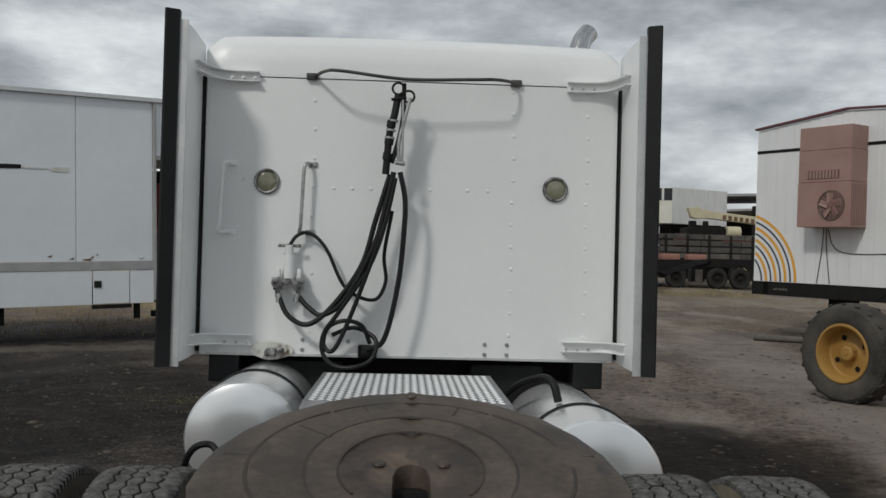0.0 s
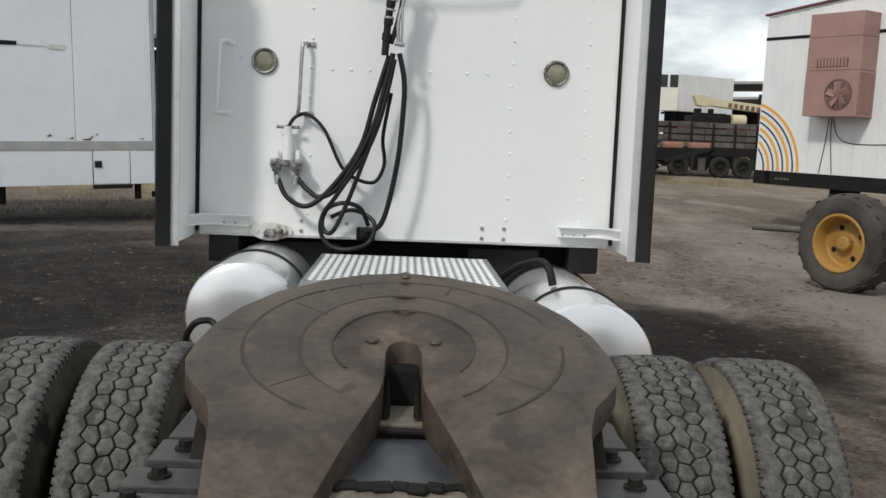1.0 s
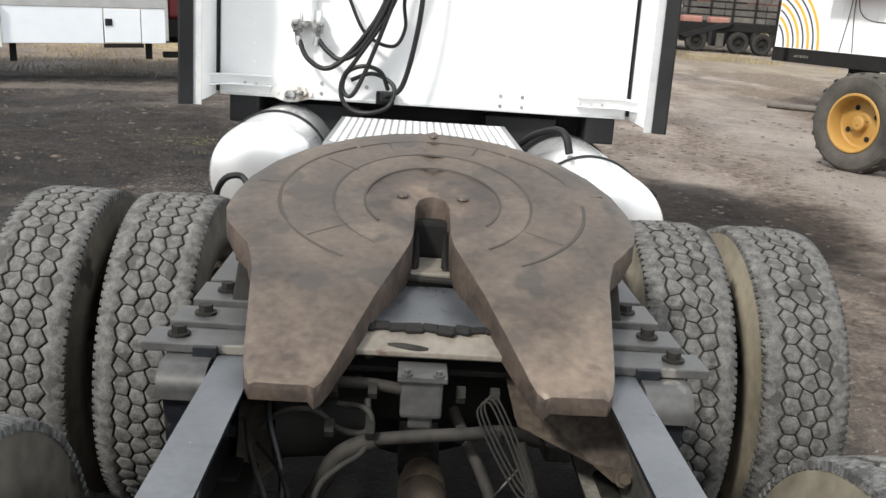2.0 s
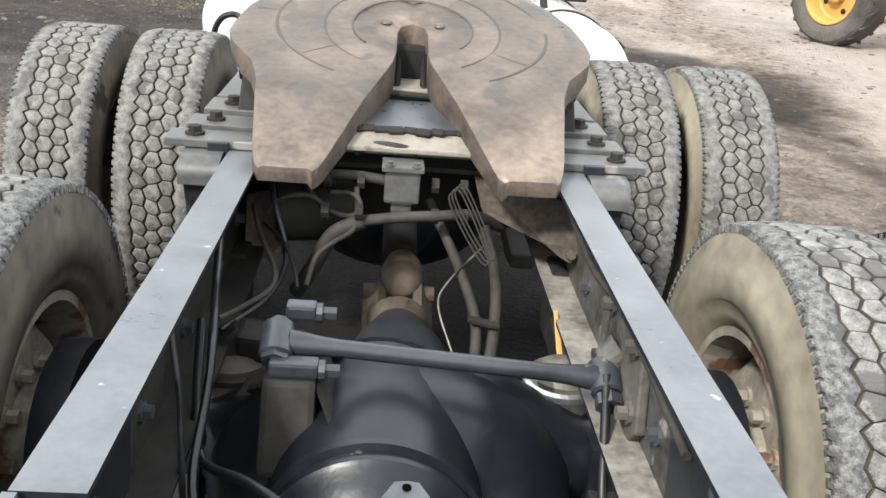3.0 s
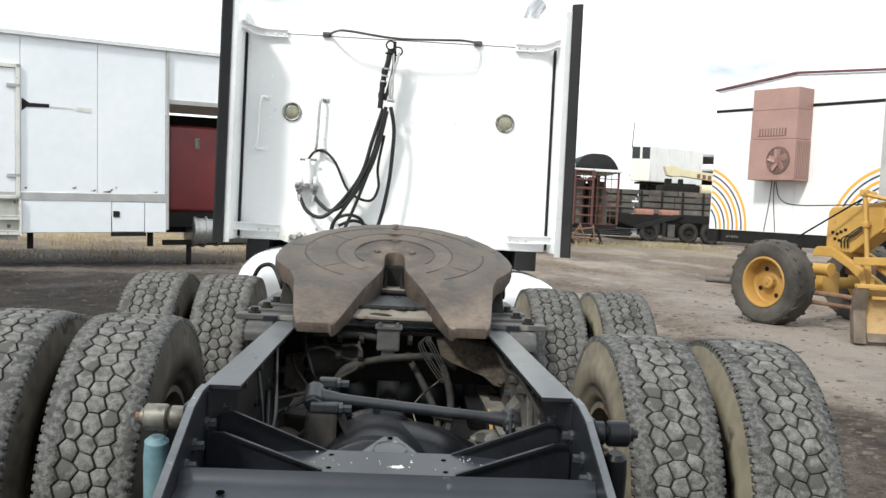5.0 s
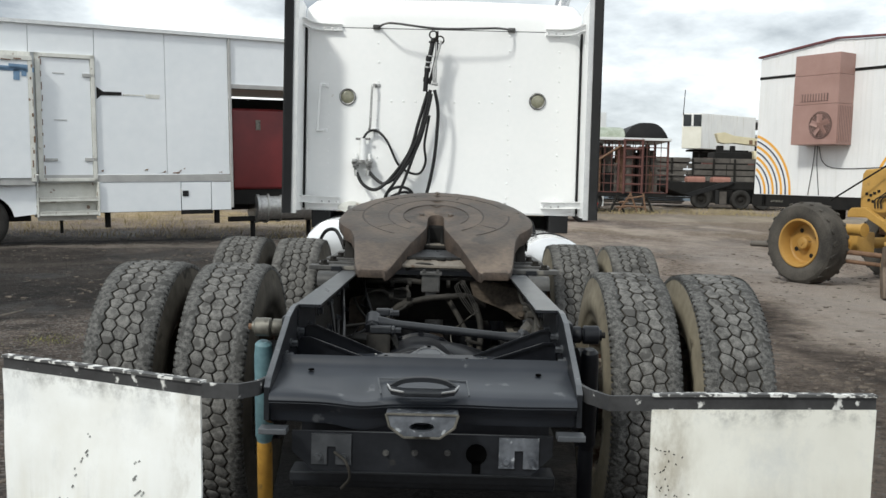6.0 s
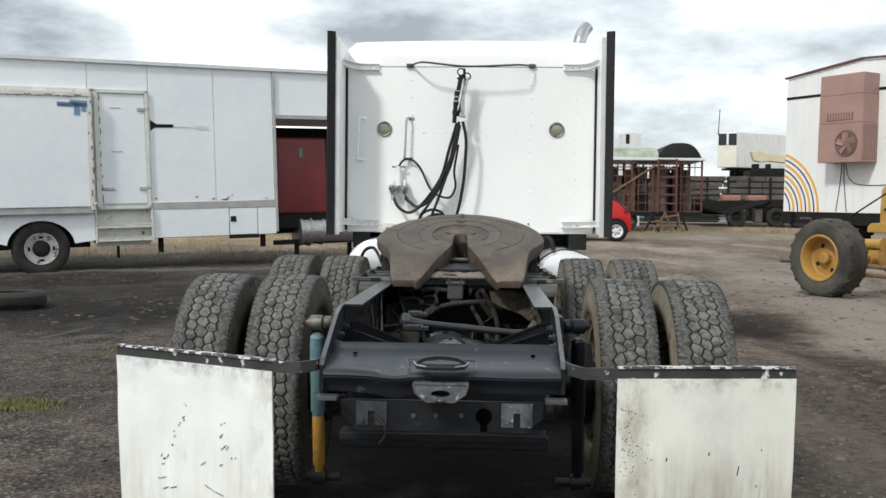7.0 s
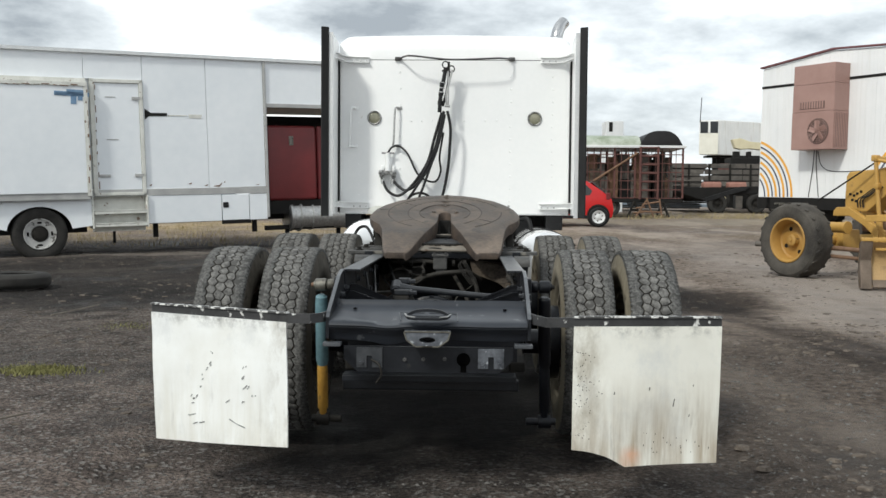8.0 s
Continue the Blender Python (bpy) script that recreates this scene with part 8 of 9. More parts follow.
# ---------------- road grader ----------------
def road_grader():
    gz = ground_z(5.3, 11.3)
    gr = thing("road_grader", "yellow road grader with ochre front wheel and worn blade", "grader")
    axis = Vector((-0.877, -0.48, 0)).normalized()
    head = Vector((0.48, -0.877, 0)).normalized()
    hub = Vector((5.36, 11.36, gz + 0.585))
    simple_wheel(gr, hub, 0.605, 0.40, axis, M_BIGTYRE, M_YELRIM, 0.56, lugs=20, holes=4, deep=True)
    far = hub - axis * 2.1
    simple_wheel(gr, far, 0.605, 0.40, -axis, M_BIGTYRE, M_YELRIM, 0.56, lugs=20, deep=True)
    mid = hub - axis * 1.05
    bm = bmesh.new()
    rod(bm, hub - axis * 0.12, far + axis * 0.12, 0.085, 16)
    box(bm, mid + Vector((0, 0, 0.0)), (0.4, 0.4, 0.35), 0.03, Matrix.Rotation(math.atan2(axis.y, axis.x), 4, "Z"))
    part("front_axle", bm, M_YELLOW, gr, smooth=40)
    rot = Matrix((head, -axis, Vector((0, 0, 1)))).transposed().to_4x4()

    def L(u, v, z):
        """u: along the machine towards its rear, v: across towards the far wheel, z: height over the ground."""
        return hub + head * (u + 0.48) - axis * v + Vector((0, 0, z - (hub.z - gz)))

    def flat(pts, off, nm, mat=M_YELLOW, label="", bev=0.01, par=None):
        b2 = bmesh.new()
        slab(b2, [L(*p) for p in pts], (L(*off) - L(0, 0, 0)), bevel=bev)
        return part(nm, b2, mat, par or gr, label)

    # nose housing and arched main beam
    nose = flat([(-0.26, 0.85, 1.05), (-0.27, 0.85, 1.30), (-0.25, 0.85, 1.62), (-0.20, 0.85, 1.69), (0.32, 0.85, 1.72), (0.62, 0.85, 1.78), (0.62, 0.85, 1.40), (0.40, 0.85, 1.24), (0.15, 0.85, 1.05)], (0, 0.40, 0), "nose_housing", label="yellow nose housing", bev=0.025)
    flat([(0.56, 0.88, 1.34), (0.56, 0.88, 1.76), (0.9, 0.88, 1.88), (1.5, 0.88, 1.92), (3.6, 0.88, 1.75), (3.6, 0.88, 1.40), (1.9, 0.88, 1.55), (1.3, 0.88, 1.50), (0.96, 0.88, 1.42)], (0, 0.34, 0), "main_beam", label="yellow arched main beam", bev=0.02)
    # bolt-on details of the nose: holes, lines, levers
    bm = bmesh.new()
    for u, z in ((-0.16, 1.33), (-0.09, 1.31), (-0.03, 1.34), (0.04, 1.37), (-0.12, 1.24), (-0.05, 1.22)):
        box(bm, L(u, 0.846, z), (0.045, 0.02, 0.04), 0.008, rot)
    part("nose_hole", bm, M_DARK, nose, each=True)
    for k in range(3):
        bm = bmesh.new()
        o = 0.05 * k
        hose(bm, [L(0.0 + o, 0.83, 1.12), L(0.02 + o, 0.80, 1.24), L(0.12 + o, 0.80, 1.30), L(0.26 + o, 0.82, 1.40), L(0.34 + o, 0.84, 1.44)], 0.011, 6, 6)
        part("hydraulic_line", bm, M_HOSEDUST, nose)
    bm = bmesh.new()
    rod(bm, L(0.53, 0.72, 0.50), L(0.39, 0.72, 1.90), 0.032, 10)
    rod(bm, L(0.53, 0.72, 0.50), L(0.48, 0.72, 1.0), 0.05, 12)
    rod(bm, L(0.39, 0.72, 1.86), L(0.95, 0.85, 1.74), 0.028, 10)
    rod(bm, L(0.39, 0.66, 1.88), L(0.39, 0.95, 1.88), 0.035, 10)
    box(bm, L(0.39, 0.72, 1.88), (0.10, 0.10, 0.10), 0.02, rot)
    box(bm, L(0.44, 0.72, 1.45), (0.09, 0.09, 0.09), 0.02, rot)
    part("lift_column", bm, M_YELLOW, gr, "yellow blade lift column", smooth=40)
    bm = bmesh.new()
    rod(bm, L(-0.55, 0.55, 1.22), L(0.36, 0.72, 1.80), 0.013, 8)
    part("control_rod", bm, M_DARK, gr, "thin dark control rod", smooth=40)
    bm = bmesh.new()
    lathe(bm, [(0, 0.20), (0.05, 0.26), (0.18, 0.26), (0.24, 0.19), (0.26, 0)], Matrix.Translation(L(1.05, 0.62, 1.80)) @ rot @ pose(0, 0, 0, -90), 24)
    box(bm, L(1.35, 0.72, 1.78), (0.35, 0.3, 0.3), 0.05, rot)
    box(bm, L(0.92, 0.60, 1.60), (0.20, 0.16, 0.16), 0.03, rot)
    part("gear_case", bm, M_YELLOW, gr, "yellow rounded gear case", smooth=40)
    # A-shaped drawbar, circle and blade
    for v, w2 in ((0.70, 0.70), (1.35, 1.50)):
        flat([(-0.37, v, 0.98), (-0.36, v, 1.07), (-0.30, v, 1.12), (-0.08, v, 1.13), (0.84, w2, 0.60), (0.88, w2, 0.50), (0.84, w2, 0.44), (0.66, w2, 0.47), (0.21, v, 0.84), (-0.05, v, 0.98)], (0, 0.10, 0), "drawbar_arm", label="yellow drawbar arm", bev=0.015)
    flat([(0.49, 0.4, 0.90), (0.49, 0.4, 1.0), (1.54, 0.4, 1.05), (2.8, 0.4, 1.08), (2.8, 0.4, 0.93), (1.56, 0.4, 0.93)], (0, 0.12, 0), "side_beam", label="yellow side beam")
    flat([(0.43, 0.64, 0.45), (0.46, 0.64, 0.80), (0.52, 0.64, 0.80), (0.56, 0.64, 0.45)], (0, 0.06, 0), "lift_strut")
    flat([(0.58, 0.64, 0.45), (0.60, 0.64, 0.72), (0.65, 0.64, 0.72), (0.70, 0.64, 0.45)], (0, 0.06, 0), "lift_strut")
    flat([(1.10, 0.64, 0.45), (1.06, 0.64, 0.95), (1.14, 0.64, 0.95), (1.24, 0.64, 0.45)], (0, 0.06, 0), "lift_strut")
    bm = bmesh.new()
    rod(bm, L(-0.22, 0.50, 0.80), L(0.06, 0.50, 0.80), 0.085, 18)
    rod(bm, L(0.06, 0.50, 0.80), L(0.10, 0.50, 0.80), 0.10, 18)
    part("steering_cylinder", bm, M_YELLOW, gr, smooth=40)
    bm = bmesh.new()
    lathe(bm, [(-0.05, 0.24), (0.05, 0.24), (0.06, 0.20), (0.03, 0.08), (0.05, 0.07), (0.05, 0)], Matrix.Translation(L(0.92, 1.0, 0.74)) @ rot @ pose(0, 0, 0, 90), 28)
    part("circle_drive", bm, M_BIT, gr, "brown circle drive drum", smooth=40)
    bm = bmesh.new()
    lathe(bm, [(0.0, 0.52), (0.0, 0.66), (0.07, 0.66), (0.07, 0.52)], Matrix.Translation(L(1.55, 1.05, 0.52)), 40, closed=True)
    part("turning_circle", bm, M_YELLOW, gr, "yellow turning circle", smooth=40)
    bm = bmesh.new()
    for u, v in ((0.1, 0.95), (0.25, 0.85), (0.35, 1.0)):
        box(bm, L(u, v, 0.82), (0.14, 0.12, 0.16), 0.03, rot)
    rod(bm, L(-0.15, 0.15, 0.50), L(1.6, 0.35, 0.42), 0.035, 10)
    rod(bm, L(-0.05, 0.2, 0.36), L(1.4, 0.4, 0.30), 0.028, 10)
    part("steering_rod", bm, M_RUST, gr, "rusty steering rod", each=True)
    # curved blade, its end nearest the path worn bare
    a = Vector((5.70, 9.70, 0))
    d = Vector((0.985, -0.17, 0)).normalized()
    nrm = Vector((d.y, -d.x, 0))
    bm = bmesh.new()
    prof = [(0.10, 0.03), (0.0, 0.14), (-0.05, 0.28), (-0.05, 0.42), (0.0, 0.56), (0.09, 0.66)]
    g0 = ground_z(6, 9.7) - 0.005
    r0, r1 = [], []
    for o, z in prof:
        r0.append(bm.verts.new(a + nrm * o + Vector((0, 0, z + g0))))
        r1.append(bm.verts.new(a + d * 3.2 + nrm * o + Vector((0, 0, z + g0))))
    for k in range(5):
        bm.faces.new((r0[k], r0[k + 1], r1[k + 1], r1[k]))
    g = bmesh.ops.extrude_face_region(bm, geom=list(bm.faces))
    bmesh.ops.translate(bm, vec=-nrm * 0.03, verts=[v for v in g["geom"] if isinstance(v, bmesh.types.BMVert)])
    bl = part("blade", bm, M_BLADEYEL, gr, "worn yellow and bare steel grader blade", smooth=40)
    bm = bmesh.new()
    slab(bm, [a + nrm * 0.14 + Vector((0, 0, 0.0 + g0)), a + nrm * -0.02 + Vector((0, 0, 0.0 + g0)), a + nrm * -0.10 + Vector((0, 0, 0.3 + g0)), a + nrm * -0.02 + Vector((0, 0, 0.66 + g0)), a + nrm * 0.13 + Vector((0, 0, 0.68 + g0)), a + nrm * 0.04 + Vector((0, 0, 0.4 + g0))], d * 0.15, bevel=0.012)
    part("blade_end_bit", bm, M_BIT, bl, "rusty blade end bit")
    bm = bmesh.new()
    box(bm, a + d * 1.6 + nrm * 0.08 + Vector((0, 0, 0.70 + g0)), (3.2, 0.12, 0.05), 0.01, Matrix.Rotation(math.atan2(d.y, d.x), 4, "Z"))
    box(bm, a + d * 1.75 + nrm * 0.04 + Vector((0, 0, 0.56 + g0)), (3.1, 0.05, 0.04), 0.008, Matrix.Rotation(math.atan2(d.y, d.x), 4, "Z"))
    part("blade_top_rail", bm, M_YELLOW, bl)
    bm = bmesh.new()
    box(bm, a + d * 1.66 + nrm * 0.09 + Vector((0, 0, 0.07 + g0)), (3.0, 0.03, 0.13), 0.006, Matrix.Rotation(math.atan2(d.y, d.x), 4, "Z") @ pose(0, 0, 0, -40))
    part("cutting_edge", bm, M_BIT, bl, "earth-stained cutting edge")


road_grader()


# ---------------- far side of the yard ----------------
def red_hatchback():
    at = pose(2.66, 25.9, ground_z(3, 25.5) + 0.02)
    car = thing("hatchback_car", "small red hatchback car parked on the dirt", "car", at=at)
    bm = bmesh.new()
    prof = [(-1.75, 0.30), (-1.80, 0.62), (-1.55, 0.80), (-0.75, 0.95), (-0.15, 1.38), (0.35, 1.47), (1.15, 1.43), (1.62, 1.12), (1.93, 0.86), (1.99, 0.55), (1.95, 0.28), (1.80, 0.24), (-1.6, 0.24)]
    slab(bm, [(x, 0, z) for x, z in prof], (0, 1.6, 0), bevel=0.06)
    body = part("car_body", bm, M_CARRED, car, "glossy red body", smooth=35)
    bm = bmesh.new()
    slab(bm, [(-0.50, -0.006, 0.98), (-0.05, -0.006, 1.33), (0.40, -0.006, 1.38), (0.40, -0.006, 0.97)], (0, 0.02, 0))
    part("side_window", bm, M_GLASS, body)
    bm = bmesh.new()
    slab(bm, [(0.46, -0.006, 0.97), (0.46, -0.006, 1.38), (1.05, -0.006, 1.36), (1.30, -0.006, 1.12), (1.22, -0.006, 0.98)], (0, 0.02, 0))
    part("side_window", bm, M_GLASS, body)
    bm = bmesh.new()
    slab(bm, [(1.30, 0.12, 1.39), (1.66, 0.12, 1.08), (1.66, 1.48, 1.08), (1.30, 1.48, 1.39)], (0.03, 0, 0.03))
    part("rear_window", bm, M_GLASS, body)
    bm = bmesh.new()
    box(bm, (1.80, 0.10, 0.95), (0.14, 0.22, 0.22), 0.03)
    part("tail_lamp", bm, M_RED, body)
    bm = bmesh.new()
    box(bm, (0.2, -0.005, 0.30), (2.6, 0.03, 0.10), 0.01)
    part("sill", bm, M_RUBBER, body)
    for x in (-1.20, 1.50):
        bm = bmesh.new()
        lathe(bm, [(0, 0.36), (0.012, 0.36), (0.012, 0.0)], Matrix.Translation((x, 0.0, 0.34)) @ pose(0, 0, 0, 90), 28)
        part("wheel_arch", bm, M_DARK, body)
        simple_wheel(car, (x, 0.0, 0.30), 0.31, 0.20, (0, -1, 0), M_RUBBER, M_FARWHITE, 0.66, holes=6)


red_hatchback()


def cage_trailer():
    g = ground_z(6, 33)
    th = thing("cage_trailer", "rusty red tube cage trailer with covered roof", "cattle trailer", at=pose(0, 33.0, g))
    x0, x1, z0, z1 = 3.6, 8.35, 0.75, 2.68
    n_post = 18
    for y in (0.0, 2.2):
        for k in range(n_post + 1):
            x = x0 + (x1 - x0) * k / n_post
            bm = bmesh.new()
            r = 0.045 if k in (0, 8, 11, n_post) else 0.016
            box(bm, (x, y, (z0 + z1) / 2), (r * 1.6, r * 1.6, z1 - z0), 0.004)
            part("cage_post", bm, M_CAGE, th)
        for z in (z0, 1.08, 1.42, 1.76, 2.1, 2.44, z1):
            bm = bmesh.new()
            box(bm, ((x0 + x1) / 2, y, z), (x1 - x0, 0.028, 0.034), 0.004)
            part("cage_rail", bm, M_CAGE, th)
    rs = random.Random(17)
    for k in range(64):  # dark goods standing inside the cage
        bm = bmesh.new()
        w, h = rs.uniform(0.10, 0.42), rs.uniform(0.6, 1.85)
        box(bm, (rs.uniform(x0 + 0.3, x1 - 0.3), rs.uniform(0.5, 1.9), 0.75 + h / 2), (w, rs.uniform(0.2, 0.5), h), 0.02)
        part("stored_crate", bm, rs.choice((M_DARK, M_TIMBER, M_RUST, M_RUST, M_TIMBER, M_HANGER)), th)
    bm = bmesh.new()
    for x in (6.69, 7.37):
        rod(bm, (x, -0.14, 0.70), (x, -0.14, 2.74), 0.05, 8)
    for z in (1.05, 1.38, 1.71, 2.04, 2.37, 2.70):
        rod(bm, (6.69, -0.14, z), (7.37, -0.14, z), 0.035, 8)
    part("ladder_gate", bm, M_CAGE, th, "rusty red ladder gate")
    bm = bmesh.new()
    for a, b in (((6.95, 0.72), (6.50, 0.02)), ((6.75, 0.50), (7.45, 0.62)), ((7.40, 0.72), (7.52, 0.0)), ((6.62, 0.24), (7.45, 0.20)), ((6.9, 0.75), (7.2, 0.02)), ((6.5, 0.36), (6.85, 0.40)), ((6.42, 0.18), (6.80, 0.20))):
        rod(bm, (a[0], -0.35, a[1]), (b[0], -0.35, b[1]), 0.035, 8)
    part("drawbar_frame", bm, M_RUST, th, "rusty drawbar frame with steps")
    bm = bmesh.new()
    rod(bm, (4.9, -0.05, 1.4), (6.6, -0.05, 2.5), 0.045, 8)
    part("diagonal_brace", bm, M_RUST, th, "rusty diagonal brace")
    bm = bmesh.new()
    box(bm, ((x0 + x1) / 2, 1.1, z1 + 0.06), (x1 - x0 + 0.2, 2.5, 0.10), 0.02)
    part("roof_frame", bm, M_FARWHITE, th, "white roof frame")
    bm = bmesh.new()
    slab(bm, [(x0 - 1.5, 1.1 + 1.2 * math.cos(a), z1 + 0.1 + 0.46 * math.sin(a)) for a in np.linspace(0, math.pi, 12)], (8.9 - 5.3 + 1.0, 0, 0))
    part("roof_cover", bm, M_TARP, th, "white roof cover stained green", smooth=40)
    bm = bmesh.new()
    dome_pts = [(6.66 + 1.66 * t, z1 + 0.12 + 0.56 * (1 - abs(2 * t - 1) ** 3.2)) for t in np.linspace(0, 1, 18)]
    slab(bm, [(x, -0.1, z) for x, z in dome_pts], (0, 2.4, 0), bevel=0.03)
    part("black_canopy", bm, M_RUBBER, th, "black rounded canopy", smooth=40)
    bm = bmesh.new()
    box(bm, ((x0 + x1) / 2, 1.1, 0.66), (x1 - x0, 2.2, 0.16), 0.02)
    part("cage_floor", bm, M_DARK, th)
    for x in (4.4, 6.5, 7.6):
        bm = bmesh.new()
        rod(bm, (x, 0.0, 0.62), (x - 0.25, 0.0, 0.0), 0.045, 8)
        rod(bm, (x, 0.0, 0.62), (x + 0.25, 0.0, 0.0), 0.045, 8)
        rod(bm, (x - 0.15, 0.0, 0.3), (x + 0.15, 0.0, 0.3), 0.035, 8)
        part("trestle_leg", bm, M_DIRTY, th)
    simple_wheel(th, (5.6, 0.3, 0.40), 0.40, 0.26, (0, -1, 0), M_OLDTYRE, M_PALE)
    # white hut behind the cage
    hut = thing("rooftop_hut", "small white box hut behind the cage", "hut", at=pose(6.0, 39.2, ground_z(6, 39)))
    bm = bmesh.new()
    box(bm, (0.53, 0, 2.0), (0.80, 1.2, 4.08), 0.02)
    b = part("hut_wall", bm, M_FARWHITE, hut)
    bm = bmesh.new()
    box(bm, (0.36, -0.60, 3.78), (0.16, 0.03, 0.42), 0.01)
    part("hut_opening", bm, M_DARK, b)


cage_trailer()


def flatbed():
    g = ground_z(12, 38)
    th = thing("flatbed_trailer", "black flatbed trailer with beaver tail and dark side boards", "trailer", at=pose(0, 38.0, g))
    bm = bmesh.new()
    slab(bm, [(9.2, 0, 0.95), (9.2, 0, 1.12), (16.5, 0, 1.22), (16.5, 0, 0.95), (13.6, 0, 0.86), (11.2, 0, 0.84), (10.6, 0, 0.55), (10.2, 0, 0.60)], (0, 2.5, 0), bevel=0.02)
    part("deck_frame", bm, M_DARK, th, "black deck frame")
    bm = bmesh.new()
    slab(bm, [(10.3, -0.12, 0.62), (10.5, -0.12, 0.50), (12.2, -0.12, 1.02), (12.4, -0.12, 1.18), (12.0, -0.12, 1.18)], (0, 0.12, 0), bevel=0.01)
    part("ramp", bm, M_RUBBER, th, "black folded ramp")
    for x in (11.0, 12.70, 13.65):
        simple_wheel(th, (x, 0.05, 0.42), 0.43, 0.30, (0, -1, 0), M_OLDTYRE, M_DIRTY, 0.55)
    bm = bmesh.new()
    box(bm, (11.95, 0.0, 0.48), (0.30, 0.06, 0.55), 0.01)
    part("splash_guard", bm, M_TIMBER, th)
    for z, x0 in ((1.35, 9.2), (1.62, 9.2), (1.90, 9.2), (2.18, 9.35)):
        for k in range(4):
            a = x0 + 1.78 * k
            bm = bmesh.new()
            box(bm, (a + 0.88, 2.35, z), (1.74, 0.06, 0.21), 0.01)
            part("side_board", bm, M_TIMBER, th)
    for k in range(8):
        bm = bmesh.new()
        box(bm, (9.3 + 0.95 * k, 2.28, 1.68), (0.08, 0.06, 1.15), 0.006)
        part("stake", bm, M_DIRTY, th)
    for x in (10.85, 11.95):
        cr = thing("red_crate", "faded red crate on the flatbed", "crate", group="crates on the flatbed", at=pose(x, 38.5, g + 1.10))
        bm = bmesh.new()
        box(bm, (0, 0, 0.14), (0.78, 0.6, 0.28), 0.09, seg=3)
        c = part("crate_body", bm, surf("faded_red_plastic", (0.26, 0.12, 0.09), (0.36, 0.18, 0.14), 4, 0.6), cr)
        bm = bmesh.new()
        box(bm, (0, 0, 0.285), (0.70, 0.52, 0.035), 0.012)
        part("crate_lid", bm, M_CAGE, cr)
    # boom lift
    bl = thing("boom_lift", "cream boom lift machine standing behind the flatbed", "boom lift", at=pose(0, 42.2, ground_z(12, 42)))
    bm = bmesh.new()
    slab(bm, [(12.9, 0, 3.0), (12.75, 0, 3.42), (13.15, 0, 3.48), (13.6, 0, 3.32), (17.5, 0, 2.95), (17.5, 0, 2.60), (13.6, 0, 2.98), (13.2, 0, 2.94)], (0, 0.4, 0), bevel=0.02)
    bo = part("boom", bm, M_CREAM, bl, "cream telescopic boom")
    bm = bmesh.new()
    for k in range(6):
        box(bm, (14.4 + 0.26 * k, -0.006, 3.03 - 0.028 * k), (0.16, 0.01, 0.20), 0.0)
    part("letter_mark", bm, M_RUST, bo, each=True)
    bm = bmesh.new()
    box(bm, (13.6, 0.6, 2.2), (1.8, 1.2, 0.7), 0.05)
    box(bm, (13.0, 0.2, 2.6), (0.3, 0.3, 0.5), 0.04)
    box(bm, (13.6, 0.2, 2.65), (0.2, 0.3, 0.4), 0.04)
    part("turret", bm, M_DARK, bl)
    bm = bmesh.new()
    lathe(bm, [(-0.3, 0.0), (-0.3, 0.28), (0.3, 0.28), (0.3, 0)], Matrix.Translation((14.8, 0.0, 2.35)) @ ALONG_X, 20)
    part("cream_tank", bm, M_CREAM, bl, "cream round tank", smooth=40)
    bm = bmesh.new()
    box(bm, (12.4, 0.1, 2.0), (0.5, 0.4, 0.5), 0.05)
    box(bm, (15.2, 0.1, 1.95), (1.8, 0.3, 0.16), 0.03)
    part("red_guard", bm, M_CAGE, bl, each=True)
    for x in (12.2, 15.2):
        simple_wheel(bl, (x, 0.1, 0.5), 0.50, 0.35, (0, -1, 0), M_OLDTYRE, M_CREAM)
    bm = bmesh.new()
    box(bm, (13.7, 0.9, 1.3), (3.8, 1.6, 0.8), 0.05)
    part("lift_chassis", bm, M_DIRTY, bl)
    # white box van body
    vb = thing("white_box_body", "white box body with dark upper windows", "truck body", at=pose(0, 44.5, ground_z(12, 44)))
    bm = bmesh.new()
    slab(bm, [(11.75, 0.25, 2.74), (12.67, 0.0, 2.74), (15.9, 1.7, 2.74), (15.0, 1.95, 2.74)], (0, 0, 1.76), bevel=0.03)
    b = part("box_body", bm, M_VAN, vb)
    bm = bmesh.new()
    slab(bm, [(11.76, 0.232, 2.76), (12.66, -0.012, 2.76), (12.66, -0.012, 3.82), (11.76, 0.232, 3.82)], (-0.006, -0.02, 0))
    part("front_panel", bm, M_VANCREAM, b, "cream lower front panel")
    face = (Vector((12.67, 0.0, 0)) - Vector((11.75, 0.25, 0))).normalized()
    turn_m = Matrix.Rotation(math.atan2(face.y, face.x), 4, "Z")
    for u in (0.25, 0.74):
        bm = bmesh.new()
        box(bm, Vector((11.75, 0.25, 4.14)) + face * u, (0.38, 0.05, 0.58), 0.01, turn_m)
        part("dark_window", bm, M_GLASS, b)
    bm = bmesh.new()
    box(bm, Vector((11.75, 0.25, 3.30)) + face * 0.49, (0.03, 0.04, 1.2), 0, turn_m)
    part("door_seam", bm, M_GREYTRIM, b)
    bm = bmesh.new()
    box(bm, (13.75, 1.0, 2.69), (3.0, 0.7, 0.10), 0.02)
    box(bm, (14.2, 1.0, 1.32), (0.7, 0.6, 2.64), 0.03)
    box(bm, (12.9, 0.9, 1.32), (0.14, 0.14, 2.64), 0.01)
    part("body_base", bm, M_DARK, vb)
    bm = bmesh.new()
